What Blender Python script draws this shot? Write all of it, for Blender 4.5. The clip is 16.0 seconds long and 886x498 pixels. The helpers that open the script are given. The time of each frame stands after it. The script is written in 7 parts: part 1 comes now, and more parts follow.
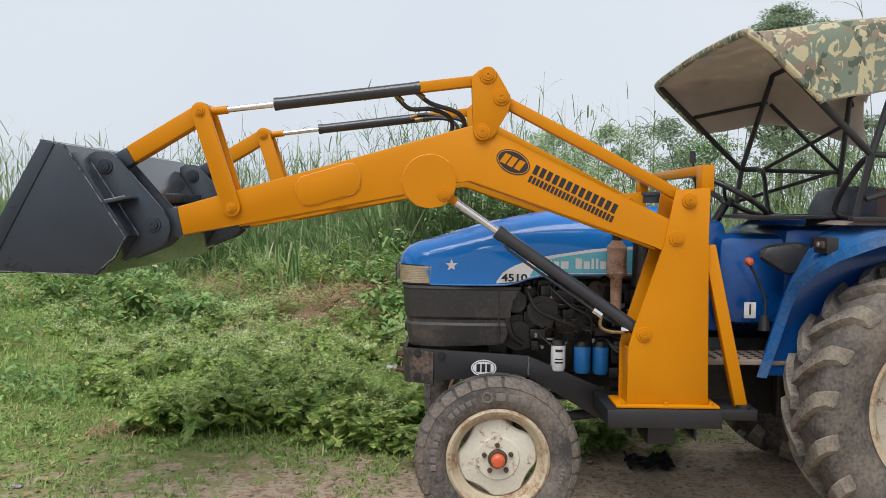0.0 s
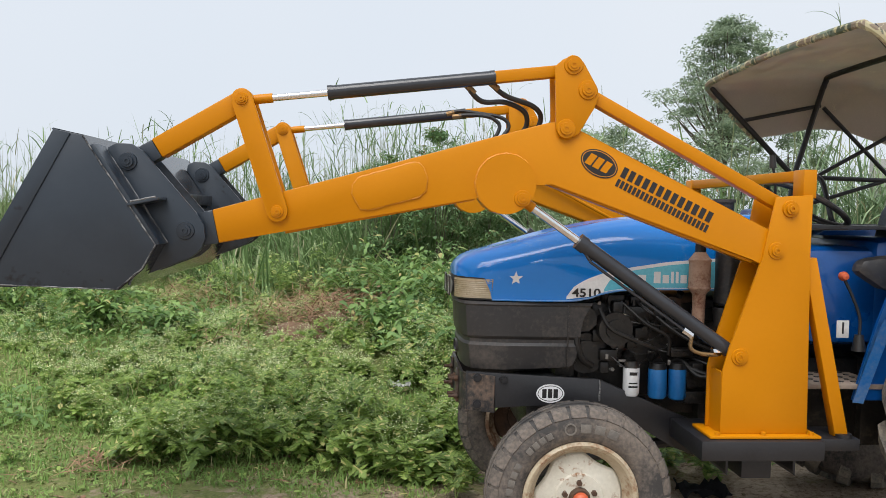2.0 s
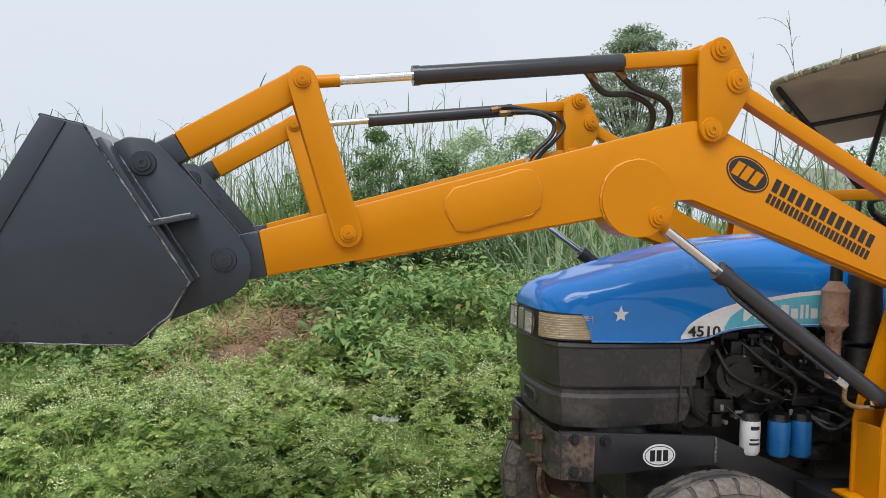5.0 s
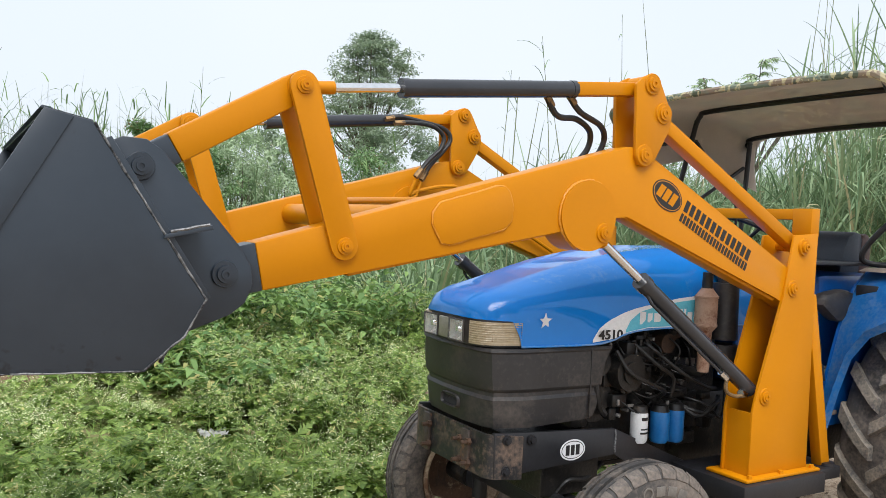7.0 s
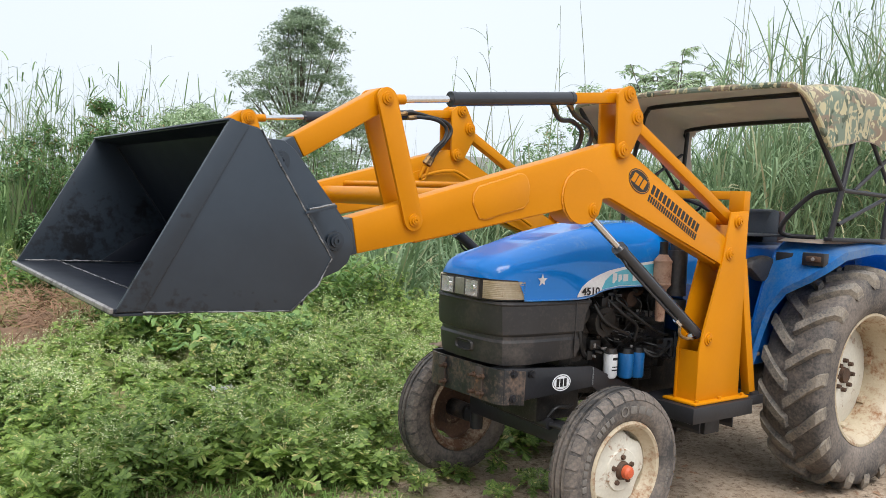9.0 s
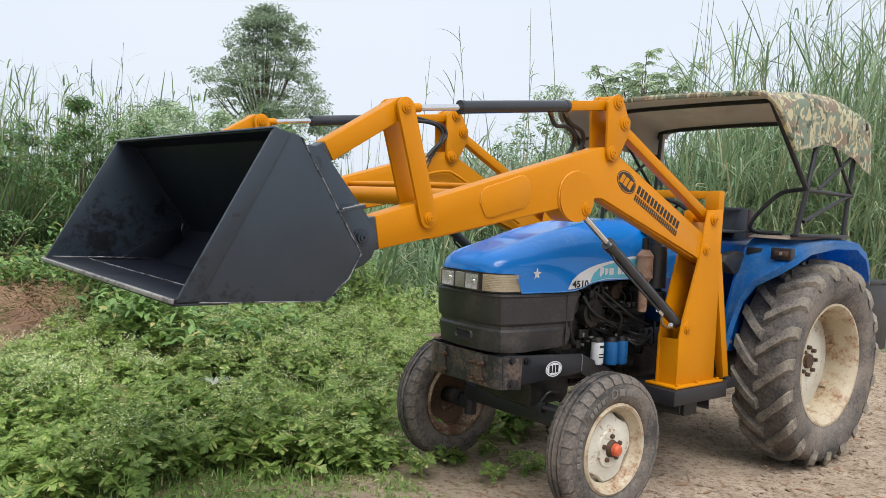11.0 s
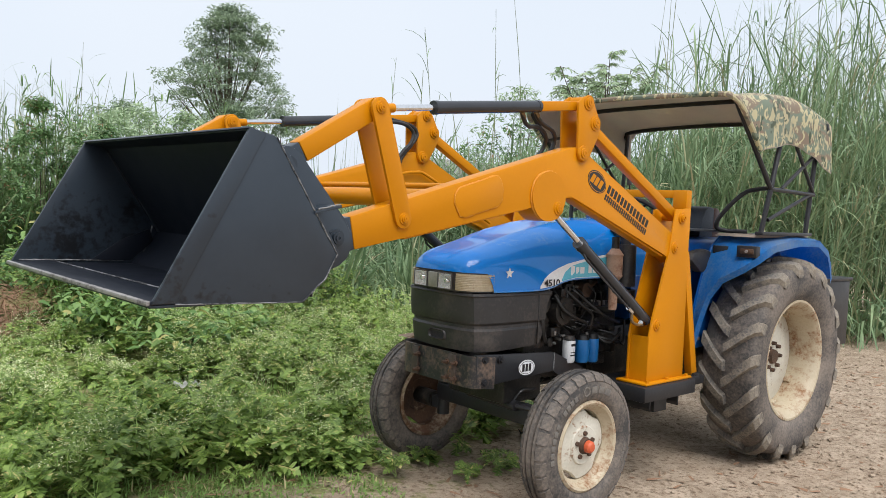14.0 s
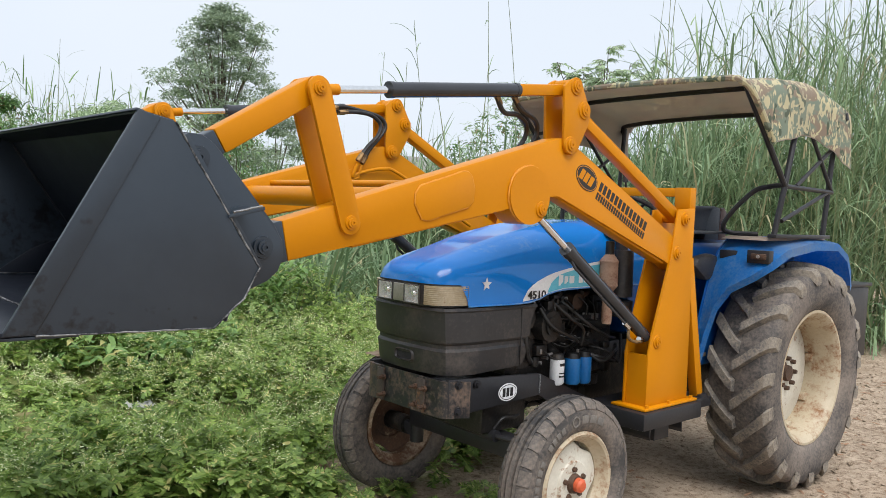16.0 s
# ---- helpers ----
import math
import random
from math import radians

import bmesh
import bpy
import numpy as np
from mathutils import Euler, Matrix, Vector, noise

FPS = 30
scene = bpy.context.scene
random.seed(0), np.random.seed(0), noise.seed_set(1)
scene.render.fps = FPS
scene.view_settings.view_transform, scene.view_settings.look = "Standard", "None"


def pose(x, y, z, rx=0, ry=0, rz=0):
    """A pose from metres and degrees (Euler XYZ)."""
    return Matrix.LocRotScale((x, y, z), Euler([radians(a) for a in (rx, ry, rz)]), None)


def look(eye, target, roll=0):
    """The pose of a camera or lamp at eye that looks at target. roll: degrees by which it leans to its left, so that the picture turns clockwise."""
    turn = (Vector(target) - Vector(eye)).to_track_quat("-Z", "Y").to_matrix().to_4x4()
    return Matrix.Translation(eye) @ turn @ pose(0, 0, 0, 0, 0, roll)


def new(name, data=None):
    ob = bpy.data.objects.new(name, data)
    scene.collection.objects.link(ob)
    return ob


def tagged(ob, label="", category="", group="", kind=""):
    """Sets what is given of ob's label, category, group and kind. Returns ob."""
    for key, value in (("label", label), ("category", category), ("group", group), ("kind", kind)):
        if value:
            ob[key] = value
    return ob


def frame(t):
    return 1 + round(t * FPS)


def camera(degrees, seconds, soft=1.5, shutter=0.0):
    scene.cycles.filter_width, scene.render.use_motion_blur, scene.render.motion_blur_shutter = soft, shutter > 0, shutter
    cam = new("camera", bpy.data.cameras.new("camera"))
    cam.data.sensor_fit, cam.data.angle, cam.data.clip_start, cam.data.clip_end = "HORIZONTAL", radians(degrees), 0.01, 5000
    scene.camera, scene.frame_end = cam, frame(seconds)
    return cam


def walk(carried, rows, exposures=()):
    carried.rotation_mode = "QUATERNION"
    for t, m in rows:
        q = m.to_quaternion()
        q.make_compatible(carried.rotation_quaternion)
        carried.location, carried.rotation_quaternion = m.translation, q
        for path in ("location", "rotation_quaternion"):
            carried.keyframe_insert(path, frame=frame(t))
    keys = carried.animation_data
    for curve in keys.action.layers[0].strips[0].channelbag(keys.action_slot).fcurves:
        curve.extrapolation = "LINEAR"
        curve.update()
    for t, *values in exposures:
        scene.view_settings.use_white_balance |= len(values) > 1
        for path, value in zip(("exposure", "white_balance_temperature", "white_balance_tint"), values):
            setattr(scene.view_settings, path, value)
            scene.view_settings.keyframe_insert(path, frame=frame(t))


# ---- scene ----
cam = camera(57.3, 16.0, 0.7)
PATH = [
    (0, (-0.218, -4.211, 1.502), (-0.238, -2.214, 1.392), 0.6),
    (0.5, (-0.337, -4.169, 1.493), (-0.362, -2.172, 1.389), 0.7),
    (1, (-0.524, -4.075, 1.482), (-0.551, -2.077, 1.383), 0.8),
    (1.5, (-0.656, -3.957, 1.474), (-0.639, -1.959, 1.376), 1.0),
    (2, (-0.776, -3.755, 1.495), (-0.638, -1.762, 1.4), 1.2),
    (2.5, (-0.914, -3.582, 1.497), (-0.633, -1.604, 1.41), 1.5),
    (3, (-1.089, -3.442, 1.523), (-0.748, -1.473, 1.437), 1.5),
    (3.5, (-1.135, -3.33, 1.523), (-0.802, -1.36, 1.437), 1.4),
    (4, (-1.137, -3.21, 1.531), (-0.824, -1.237, 1.447), 1.3),
    (4.2, (-1.167, -3.175, 1.528), (-0.87, -1.199, 1.444), 1.4),
    (6.3, (-1.843, -2.565, 1.557), (-1.032, -0.738, 1.491), 2.6),
    (6.5, (-1.915, -2.58, 1.557), (-1.033, -0.786, 1.497), 2.8),
    (7, (-2.126, -2.666, 1.55), (-1.09, -0.956, 1.49), 2.8),
    (7.5, (-2.346, -2.826, 1.541), (-1.252, -1.153, 1.466), 2.8),
    (8, (-2.588, -2.888, 1.531), (-1.443, -1.25, 1.439), 2.9),
    (8.5, (-2.802, -2.932, 1.542), (-1.626, -1.318, 1.433), 2.9),
    (9, (-2.882, -3.049, 1.538), (-1.686, -1.45, 1.43), 2.9),
    (9.2, (-2.907, -3.116, 1.54), (-1.712, -1.517, 1.43), 2.9),
    (11.5, (-3.235, -3.143, 1.537), (-1.943, -1.62, 1.429), 2.8),
    (12, (-3.223, -3.132, 1.529), (-1.919, -1.619, 1.424), 2.7),
    (12.5, (-3.234, -3.135, 1.532), (-1.917, -1.633, 1.428), 2.7),
    (13, (-3.242, -3.138, 1.526), (-1.917, -1.644, 1.425), 2.6),
    (13.5, (-3.25, -3.141, 1.531), (-1.919, -1.652, 1.428), 2.6),
    (14, (-3.244, -3.124, 1.532), (-1.907, -1.64, 1.428), 2.6),
    (14.5, (-3.147, -3.08, 1.53), (-1.803, -1.602, 1.429), 2.5),
    (15, (-2.958, -3.047, 1.546), (-1.615, -1.569, 1.443), 2.4),
    (15.5, (-2.854, -2.997, 1.54), (-1.515, -1.515, 1.438), 2.4),
    (16, (-2.762, -2.814, 1.54), (-1.427, -1.328, 1.438), 2.3),
]
walk(cam, [(t, look(eye, target, roll)) for t, eye, target, roll in PATH],
     exposures=[(0.0, 0.02, 6430, 10), (1.5, 0.02, 6430, 10), (2.5, 0.18, 6450, 10), (3.5, 0.2, 6450, 10), (4.2, 0.05, 6430, 10), (6.3, 0.12, 6350, 10), (7, 0.31, 6330, 10), (7.5, 0.36, 6330, 10),
                (9.2, 0.34, 6330, 10), (11.5, 0.18, 6330, 10), (16, 0.22, 6330, 10)])

# ---- world and light: bright hazy overcast ----
world = bpy.data.worlds.new("overcast_sky")
scene.world = world
world.use_nodes = True
wn, wl = world.node_tree.nodes, world.node_tree.links
sky = wn.new("ShaderNodeTexSky")
sky.sky_type, sky.sun_disc = "NISHITA", False
sky.sun_elevation, sky.sun_rotation = radians(52), radians(200)
sky.air_density, sky.dust_density, sky.ozone_density = 1.0, 6.0, 1.0
clouds = wn.new("ShaderNodeTexNoise")
clouds.inputs["Scale"].default_value, clouds.inputs["Detail"].default_value = 1.1, 3
cramp = wn.new("ShaderNodeValToRGB")
cramp.color_ramp.elements[0].position, cramp.color_ramp.elements[1].position = 0.3, 0.75
cramp.color_ramp.elements[0].color = (6.5, 7.1, 7.85, 1)
cramp.color_ramp.elements[1].color = (7.2, 7.6, 8.1, 1)
wl.new(clouds.outputs["Fac"], cramp.inputs["Fac"])
veil = wn.new("ShaderNodeMixRGB")
veil.inputs["Fac"].default_value = 0.93
wl.new(sky.outputs["Color"], veil.inputs["Color1"])
wl.new(cramp.outputs["Color"], veil.inputs["Color2"])
wl.new(veil.outputs["Color"], wn["Background"].inputs["Color"])
wn["Background"].inputs["Strength"].default_value = 0.109

sun = new("sun", bpy.data.lights.new("sun", "SUN"))
sun.data.energy, sun.data.angle, sun.data.color = 2.9, radians(42), (1.0, 0.97, 0.94)
sun.matrix_world = look((-6, -14, 26), (0, 0, 0))

# ---- materials ----


def nodes_of(name):
    m = bpy.data.materials.new(name)
    m.use_nodes = True
    return m, m.node_tree.nodes, m.node_tree.links, m.node_tree.nodes["Principled BSDF"]


def noise_node(n, l, coords, scale, detail=4.0, rough=0.55):
    t = n.new("ShaderNodeTexNoise")
    t.inputs["Scale"].default_value, t.inputs["Detail"].default_value, t.inputs["Roughness"].default_value = scale, detail, rough
    l.new(coords, t.inputs["Vector"])
    return t.outputs["Fac"]


def ramp(n, l, fac, p0, p1, c0=(0, 0, 0), c1=(1, 1, 1)):
    r = n.new("ShaderNodeValToRGB")
    r.color_ramp.elements[0].position, r.color_ramp.elements[1].position = p0, p1
    r.color_ramp.elements[0].color, r.color_ramp.elements[1].color = (*c0, 1), (*c1, 1)
    l.new(fac, r.inputs["Fac"])
    return r.outputs["Color"]


def mix(n, l, fac, a, b, mode="MIX"):
    m = n.new("ShaderNodeMixRGB")
    m.blend_type = mode
    for sock, v in (("Fac", fac), ("Color1", a), ("Color2", b)):
        if isinstance(v, (int, float)):
            m.inputs[sock].default_value = v
        elif isinstance(v, tuple):
            m.inputs[sock].default_value = (*v, 1)
        else:
            l.new(v, m.inputs[sock])
    return m.outputs["Color"]


def surface(name, col, alt, rough=0.5, metal=0.0, scale=6.0, grain=90.0, bump=0.15, dirt=None, dirt_at=(0.52, 0.7), dirt_scale=4.0, dirt_rough=0.85, coat=0.0, through_light=0.0, fine_mix=0.3, spec=0.5):
    """Two-scale colour variation, optional worn or dirty patches with a shape of their own, fine relief."""
    m, n, l, b = nodes_of(name)
    co = n.new("ShaderNodeTexCoord").outputs["Object"]
    big, fine = noise_node(n, l, co, scale), noise_node(n, l, co, grain, 3.0)
    c = mix(n, l, ramp(n, l, big, 0.35, 0.68), col, alt)
    c = mix(n, l, fine_mix, c, mix(n, l, ramp(n, l, fine, 0.3, 0.7), tuple(v * 0.7 for v in col), alt))
    rg = mix(n, l, ramp(n, l, big, 0.3, 0.7), (rough * 0.85,) * 3, (min(1, rough * 1.2),) * 3)
    if dirt:
        patch = mix(n, l, 0.3, noise_node(n, l, co, dirt_scale, 8.0, 0.68), fine)
        f = ramp(n, l, patch, *dirt_at)
        c, rg = mix(n, l, f, c, dirt), mix(n, l, f, rg, (dirt_rough,) * 3)
    l.new(c, b.inputs["Base Color"])
    l.new(rg, b.inputs["Roughness"])
    b.inputs["Metallic"].default_value = metal
    b.inputs["Specular IOR Level"].default_value = spec
    b.inputs["Coat Weight"].default_value = coat
    b.inputs["Coat Roughness"].default_value = 0.06
    bp = n.new("ShaderNodeBump")
    bp.inputs["Strength"].default_value, bp.inputs["Distance"].default_value = bump, 0.004
    l.new(fine, bp.inputs["Height"])
    l.new(bp.outputs["Normal"], b.inputs["Normal"])
    if through_light:
        let_through(n, l, b, c, through_light)
    return m


def let_through(n, l, b, c, amount):
    """Thin stuff that daylight comes through."""
    tr = n.new("ShaderNodeBsdfTranslucent")
    l.new(c, tr.inputs["Color"])
    ms = n.new("ShaderNodeMixShader")
    ms.inputs["Fac"].default_value = amount
    l.new(b.outputs["BSDF"], ms.inputs[1])
    l.new(tr.outputs["BSDF"], ms.inputs[2])
    l.new(ms.outputs["Shader"], n["Material Output"].inputs["Surface"])


def leaf_material(name, dark, light, dry=None, rough=0.6, through_light=0.25):
    """Foliage: every leaf its own shade, some of them dry."""
    m, n, l, b = nodes_of(name)
    co = n.new("ShaderNodeTexCoord").outputs["Object"]
    rnd = n.new("ShaderNodeNewGeometry").outputs["Random Per Island"]
    c = mix(n, l, rnd, dark, light)
    c = mix(n, l, ramp(n, l, noise_node(n, l, co, 0.9), 0.35, 0.7), c, mix(n, l, 0.5, c, light))
    c = mix(n, l, ramp(n, l, noise_node(n, l, co, 4.0, 2.0), 0.42, 0.62), mix(n, l, 0.35, c, dark), c)
    if dry:
        r2 = n.new("ShaderNodeMath")
        r2.operation, r2.inputs[1].default_value = "FRACT", 0
        mul = n.new("ShaderNodeMath")
        mul.operation, mul.inputs[1].default_value = "MULTIPLY", 7.31
        l.new(rnd, mul.inputs[0])
        l.new(mul.outputs[0], r2.inputs[0])
        c = mix(n, l, ramp(n, l, r2.outputs[0], 0.90, 0.96), c, dry)
    l.new(c, b.inputs["Base Color"])
    b.inputs["Roughness"].default_value = rough
    b.inputs["Specular IOR Level"].default_value = 0.35
    let_through(n, l, b, c, through_light)
    return m


ORANGE = surface("orange_paint", (0.545, 0.200, 0.001), (0.58, 0.217, 0.002), 0.36, 0, 2.0, 60, 0.03, dirt=(0.54, 0.20, 0.015), dirt_at=(0.66, 0.84), dirt_rough=0.5, fine_mix=0.06, spec=0.2)
ORANGE_WELD = surface("orange_weld", (0.58, 0.215, 0.004), (0.66, 0.27, 0.015), 0.4, 0, 30, 200, 0.6)
BLACK_PAINT = surface("dark_grey_paint", (0.019, 0.0275, 0.039), (0.028, 0.0375, 0.050), 0.32, 0, 2.5, 40, 0.04, fine_mix=0.1, dirt=(0.004, 0.005, 0.007), dirt_at=(0.535, 0.61), dirt_scale=2.0, dirt_rough=0.42)
# bucket paint darkened for the inner faces: the shade inside is in the colour
BUCKET_IN_SHADED = surface("bucket_inside_shaded_paint", (0.006, 0.008, 0.014), (0.010, 0.013, 0.020), 0.42, 0, 3, 40, 0.06, dirt=(0.03, 0.033, 0.036), dirt_at=(0.68, 0.85), spec=0.3)
WELD = surface("bare_weld_bead", (0.16, 0.16, 0.16), (0.36, 0.36, 0.36), 0.5, 0.5, 30, 160, 1.0, dirt=(0.03, 0.03, 0.034), dirt_at=(0.46, 0.58), dirt_scale=14)
EDGE_STEEL = surface("worn_edge_steel", (0.25, 0.23, 0.21), (0.42, 0.40, 0.38), 0.5, 0.5, 12, 120, 0.4, dirt=(0.06, 0.05, 0.05), dirt_at=(0.5, 0.65), dirt_scale=9)
CHROME = surface("chrome_rod", (0.78, 0.78, 0.78), (0.86, 0.86, 0.86), 0.12, 1.0, 8, 80, 0.02)
CYLINDER = surface("cylinder_grey_paint", (0.026, 0.028, 0.033), (0.038, 0.040, 0.046), 0.2, 0, 5, 60, 0.03, fine_mix=0.1)
GLOSS_BLACK = surface("glossy_dark_paint", (0.03, 0.033, 0.038), (0.038, 0.041, 0.047), 0.16, 0, 2.5, 40, 0.04)
HOSE = surface("rubber_hose", (0.009, 0.009, 0.009), (0.022, 0.021, 0.020), 0.42, 0, 20, 150, 0.3)
BRASS = surface("tarnished_brass_fitting", (0.20, 0.12, 0.05), (0.36, 0.22, 0.09), 0.5, 0.5, 20, 120, 0.3, dirt=(0.05, 0.04, 0.03), dirt_at=(0.5, 0.65), dirt_scale=30)
BLUE = surface("blue_paint", (0.001, 0.165, 0.55), (0.002, 0.18, 0.60), 0.45, 0, 2.0, 50, 0.02, dirt=(0.14, 0.27, 0.46), dirt_at=(0.57, 0.80), dirt_scale=3.5, dirt_rough=0.6, spec=0.15, coat=0.8, fine_mix=0.08)
BLUE_DARK = surface("blue_paint_dusty", (0.008, 0.20, 0.60), (0.03, 0.235, 0.62), 0.32, 0, 2.5, 60, 0.08, dirt=(0.29, 0.35, 0.42), dirt_at=(0.45, 0.74), dirt_scale=3)
# body blue lowered for the inner panels, their shade put into the colour
BLUE_SHADED = surface("shaded_blue_body_paint", (0.001, 0.068, 0.28), (0.003, 0.08, 0.32), 0.3, 0, 2.5, 60, 0.05, dirt=(0.10, 0.15, 0.25), dirt_at=(0.62, 0.85), dirt_scale=3, coat=0.3)
PLASTIC = surface("dusty_black_plastic", (0.018, 0.018, 0.020), (0.036, 0.034, 0.034), 0.42, 0, 3, 60, 0.08, dirt=(0.13, 0.108, 0.09), dirt_at=(0.48, 0.82), dirt_scale=4.5, fine_mix=0.15)
BUMPER = surface("worn_bumper_paint", (0.016, 0.017, 0.019), (0.035, 0.033, 0.033), 0.42, 0, 5, 60, 0.2, dirt=(0.24, 0.16, 0.11), dirt_at=(0.47, 0.70), dirt_scale=5)
RUSTY_PLATE = surface("rusty_bolted_plate", (0.045, 0.038, 0.034), (0.10, 0.07, 0.052), 0.6, 0, 9, 70, 0.4, dirt=(0.26, 0.13, 0.06), dirt_at=(0.55, 0.68), dirt_scale=11)
REFLECTOR = surface("lamp_reflector", (0.80, 0.80, 0.79), (0.88, 0.88, 0.88), 0.25, 0.35, 25, 120, 0.3, fine_mix=0.1)
CLAY_DUST = surface("dusty_footplate", (0.20, 0.15, 0.12), (0.30, 0.24, 0.19), 0.8, 0, 6, 80, 0.3, dirt=(0.06, 0.05, 0.045), dirt_at=(0.55, 0.7))
PLATE_GREY = surface("faded_badge_plate", (0.20, 0.20, 0.17), (0.30, 0.30, 0.25), 0.4, 0, 14, 90, 0.3)
RED = surface("red_paint", (0.55, 0.02, 0.015), (0.62, 0.035, 0.02), 0.4, 0, 8, 80, 0.1)
FRAME_BLACK = surface("frame_black_paint", (0.012, 0.012, 0.014), (0.022, 0.022, 0.025), 0.42, 0, 4, 60, 0.15, dirt=(0.07, 0.06, 0.05), dirt_at=(0.62, 0.85))
ENGINE = surface("oily_engine_iron", (0.010, 0.010, 0.010), (0.032, 0.030, 0.028), 0.38, 0.2, 9, 70, 0.6, dirt=(0.12, 0.09, 0.065), dirt_at=(0.54, 0.76), dirt_scale=9)
RUST = surface("rusty_muffler", (0.36, 0.22, 0.15), (0.50, 0.34, 0.25), 0.85, 0.1, 8, 90, 0.6, dirt=(0.16, 0.06, 0.03), dirt_at=(0.48, 0.66), dirt_scale=9)
RUBBER = surface("dusty_tyre_rubber", (0.034, 0.032, 0.031), (0.078, 0.071, 0.066), 0.75, 0, 3, 60, 0.25, dirt=(0.29, 0.235, 0.19), dirt_at=(0.42, 0.74), dirt_scale=3.2, fine_mix=0.12)
TREAD = surface("muddy_tyre_tread", (0.07, 0.066, 0.063), (0.13, 0.118, 0.106), 0.8, 0, 4, 80, 0.3, dirt=(0.37, 0.31, 0.23), dirt_at=(0.43, 0.70), dirt_scale=4, fine_mix=0.12)
LETTER = surface("raised_tyre_marks", (0.12, 0.11, 0.10), (0.20, 0.18, 0.155), 0.85, 0, 12, 90, 0.4)
CREAM = surface("cream_rim_paint", (0.44, 0.36, 0.24), (0.53, 0.455, 0.33), 0.5, 0, 4, 60, 0.15, dirt=(0.24, 0.12, 0.055), dirt_at=(0.48, 0.62), dirt_scale=9)
WHITE_RIM = surface("white_rim_paint", (0.58, 0.545, 0.45), (0.66, 0.63, 0.54), 0.5, 0, 4, 60, 0.15, dirt=(0.24, 0.12, 0.055), dirt_at=(0.57, 0.66), dirt_scale=10)
RIM_RUST = surface("rusted_rim_paint", (0.36, 0.28, 0.19), (0.46, 0.38, 0.27), 0.6, 0, 5, 60, 0.3, dirt=(0.13, 0.065, 0.035), dirt_at=(0.40, 0.56), dirt_scale=7)
RIM_DARK = surface("rusty_rim_back", (0.05, 0.03, 0.022), (0.16, 0.09, 0.055), 0.8, 0, 6, 70, 0.5, dirt=(0.45, 0.35, 0.22), dirt_at=(0.6, 0.75), dirt_scale=5)
RED_CAP = surface("red_hub_paint", (0.55, 0.09, 0.03), (0.62, 0.13, 0.05), 0.5, 0, 10, 80, 0.2, dirt=(0.06, 0.04, 0.03), dirt_at=(0.6, 0.7), dirt_scale=14)
BOLT = surface("rusty_bolt", (0.06, 0.04, 0.03), (0.14, 0.08, 0.05), 0.6, 0.4, 30, 150, 0.5)
WHITE = surface("white_sticker", (0.74, 0.75, 0.76), (0.8, 0.8, 0.8), 0.45, 0, 10, 100, 0.05)
TEAL = surface("teal_sticker", (0.08, 0.42, 0.58), (0.16, 0.55, 0.66), 0.4, 0, 5, 100, 0.05)
PRINT_BLACK = surface("black_print", (0.012, 0.011, 0.011), (0.02, 0.018, 0.018), 0.5, 0, 10, 100, 0.03)
LENS_AMBER = surface("yellowed_side_lens", (0.44, 0.35, 0.22), (0.58, 0.5, 0.36), 0.22, 0, 14, 60, 0.2, dirt=(0.25, 0.14, 0.06), dirt_at=(0.6, 0.7), dirt_scale=14)
CANVAS_IN = surface("faded_canvas_underside", (0.52, 0.445, 0.40), (0.58, 0.50, 0.45), 0.9, 0, 5, 120, 0.3, dirt=(0.66, 0.58, 0.48), dirt_at=(0.60, 0.68), dirt_scale=11, through_light=0.42, fine_mix=0.15)
SEAT = surface("dark_vinyl", (0.025, 0.035, 0.055), (0.045, 0.055, 0.07), 0.5, 0, 8, 100, 0.3)
SEAT_BROWN = surface("brown_vinyl", (0.10, 0.055, 0.05), (0.15, 0.09, 0.075), 0.55, 0, 8, 100, 0.3)
FILTER_BLUE = surface("blue_filter_can", (0.012, 0.13, 0.38), (0.02, 0.18, 0.46), 0.35, 0, 9, 80, 0.1)
CONCRETE = surface("weathered_concrete", (0.30, 0.30, 0.29), (0.4, 0.395, 0.38), 0.9, 0, 2, 30, 0.4, dirt=(0.17, 0.17, 0.16), dirt_at=(0.55, 0.75), dirt_scale=1.5)
BARK = surface("grey_brown_bark", (0.09, 0.07, 0.055), (0.16, 0.13, 0.10), 0.9, 0, 5, 40, 0.9)
PYLON = surface("galvanised_steel", (0.35, 0.36, 0.37), (0.45, 0.46, 0.47), 0.5, 0.3, 1, 10, 0.1)
PAPER = surface("white_scrap", (0.52, 0.52, 0.50), (0.66, 0.65, 0.63), 0.8, 0, 20, 150, 0.2)
CLOTH = surface("black_rag", (0.012, 0.012, 0.014), (0.03, 0.03, 0.034), 0.85, 0, 20, 150, 0.6)
MUDDY_CLOTH = surface("mud_stained_cloth", (0.36, 0.26, 0.19), (0.48, 0.37, 0.28), 0.9, 0, 12, 120, 0.5)
MOUND = surface("red_brown_soil", (0.20, 0.12, 0.075), (0.31, 0.20, 0.13), 0.95, 0, 5, 30, 1.0)
TWIG = surface("dry_twigs", (0.24, 0.13, 0.075), (0.36, 0.22, 0.13), 0.9, 0, 5, 30, 0.3)
PETAL = surface("cream_weed_flowers", (0.66, 0.72, 0.34), (0.78, 0.79, 0.52), 0.8, 0, 5, 30, 0.0)
WEED = leaf_material("weed_leaves", (0.065, 0.14, 0.036), (0.47, 0.62, 0.165), (0.68, 0.62, 0.26), rough=0.40, through_light=0.42)
WEED_TOP = leaf_material("weed_stems", (0.20, 0.34, 0.09), (0.48, 0.60, 0.20), (0.56, 0.48, 0.26))
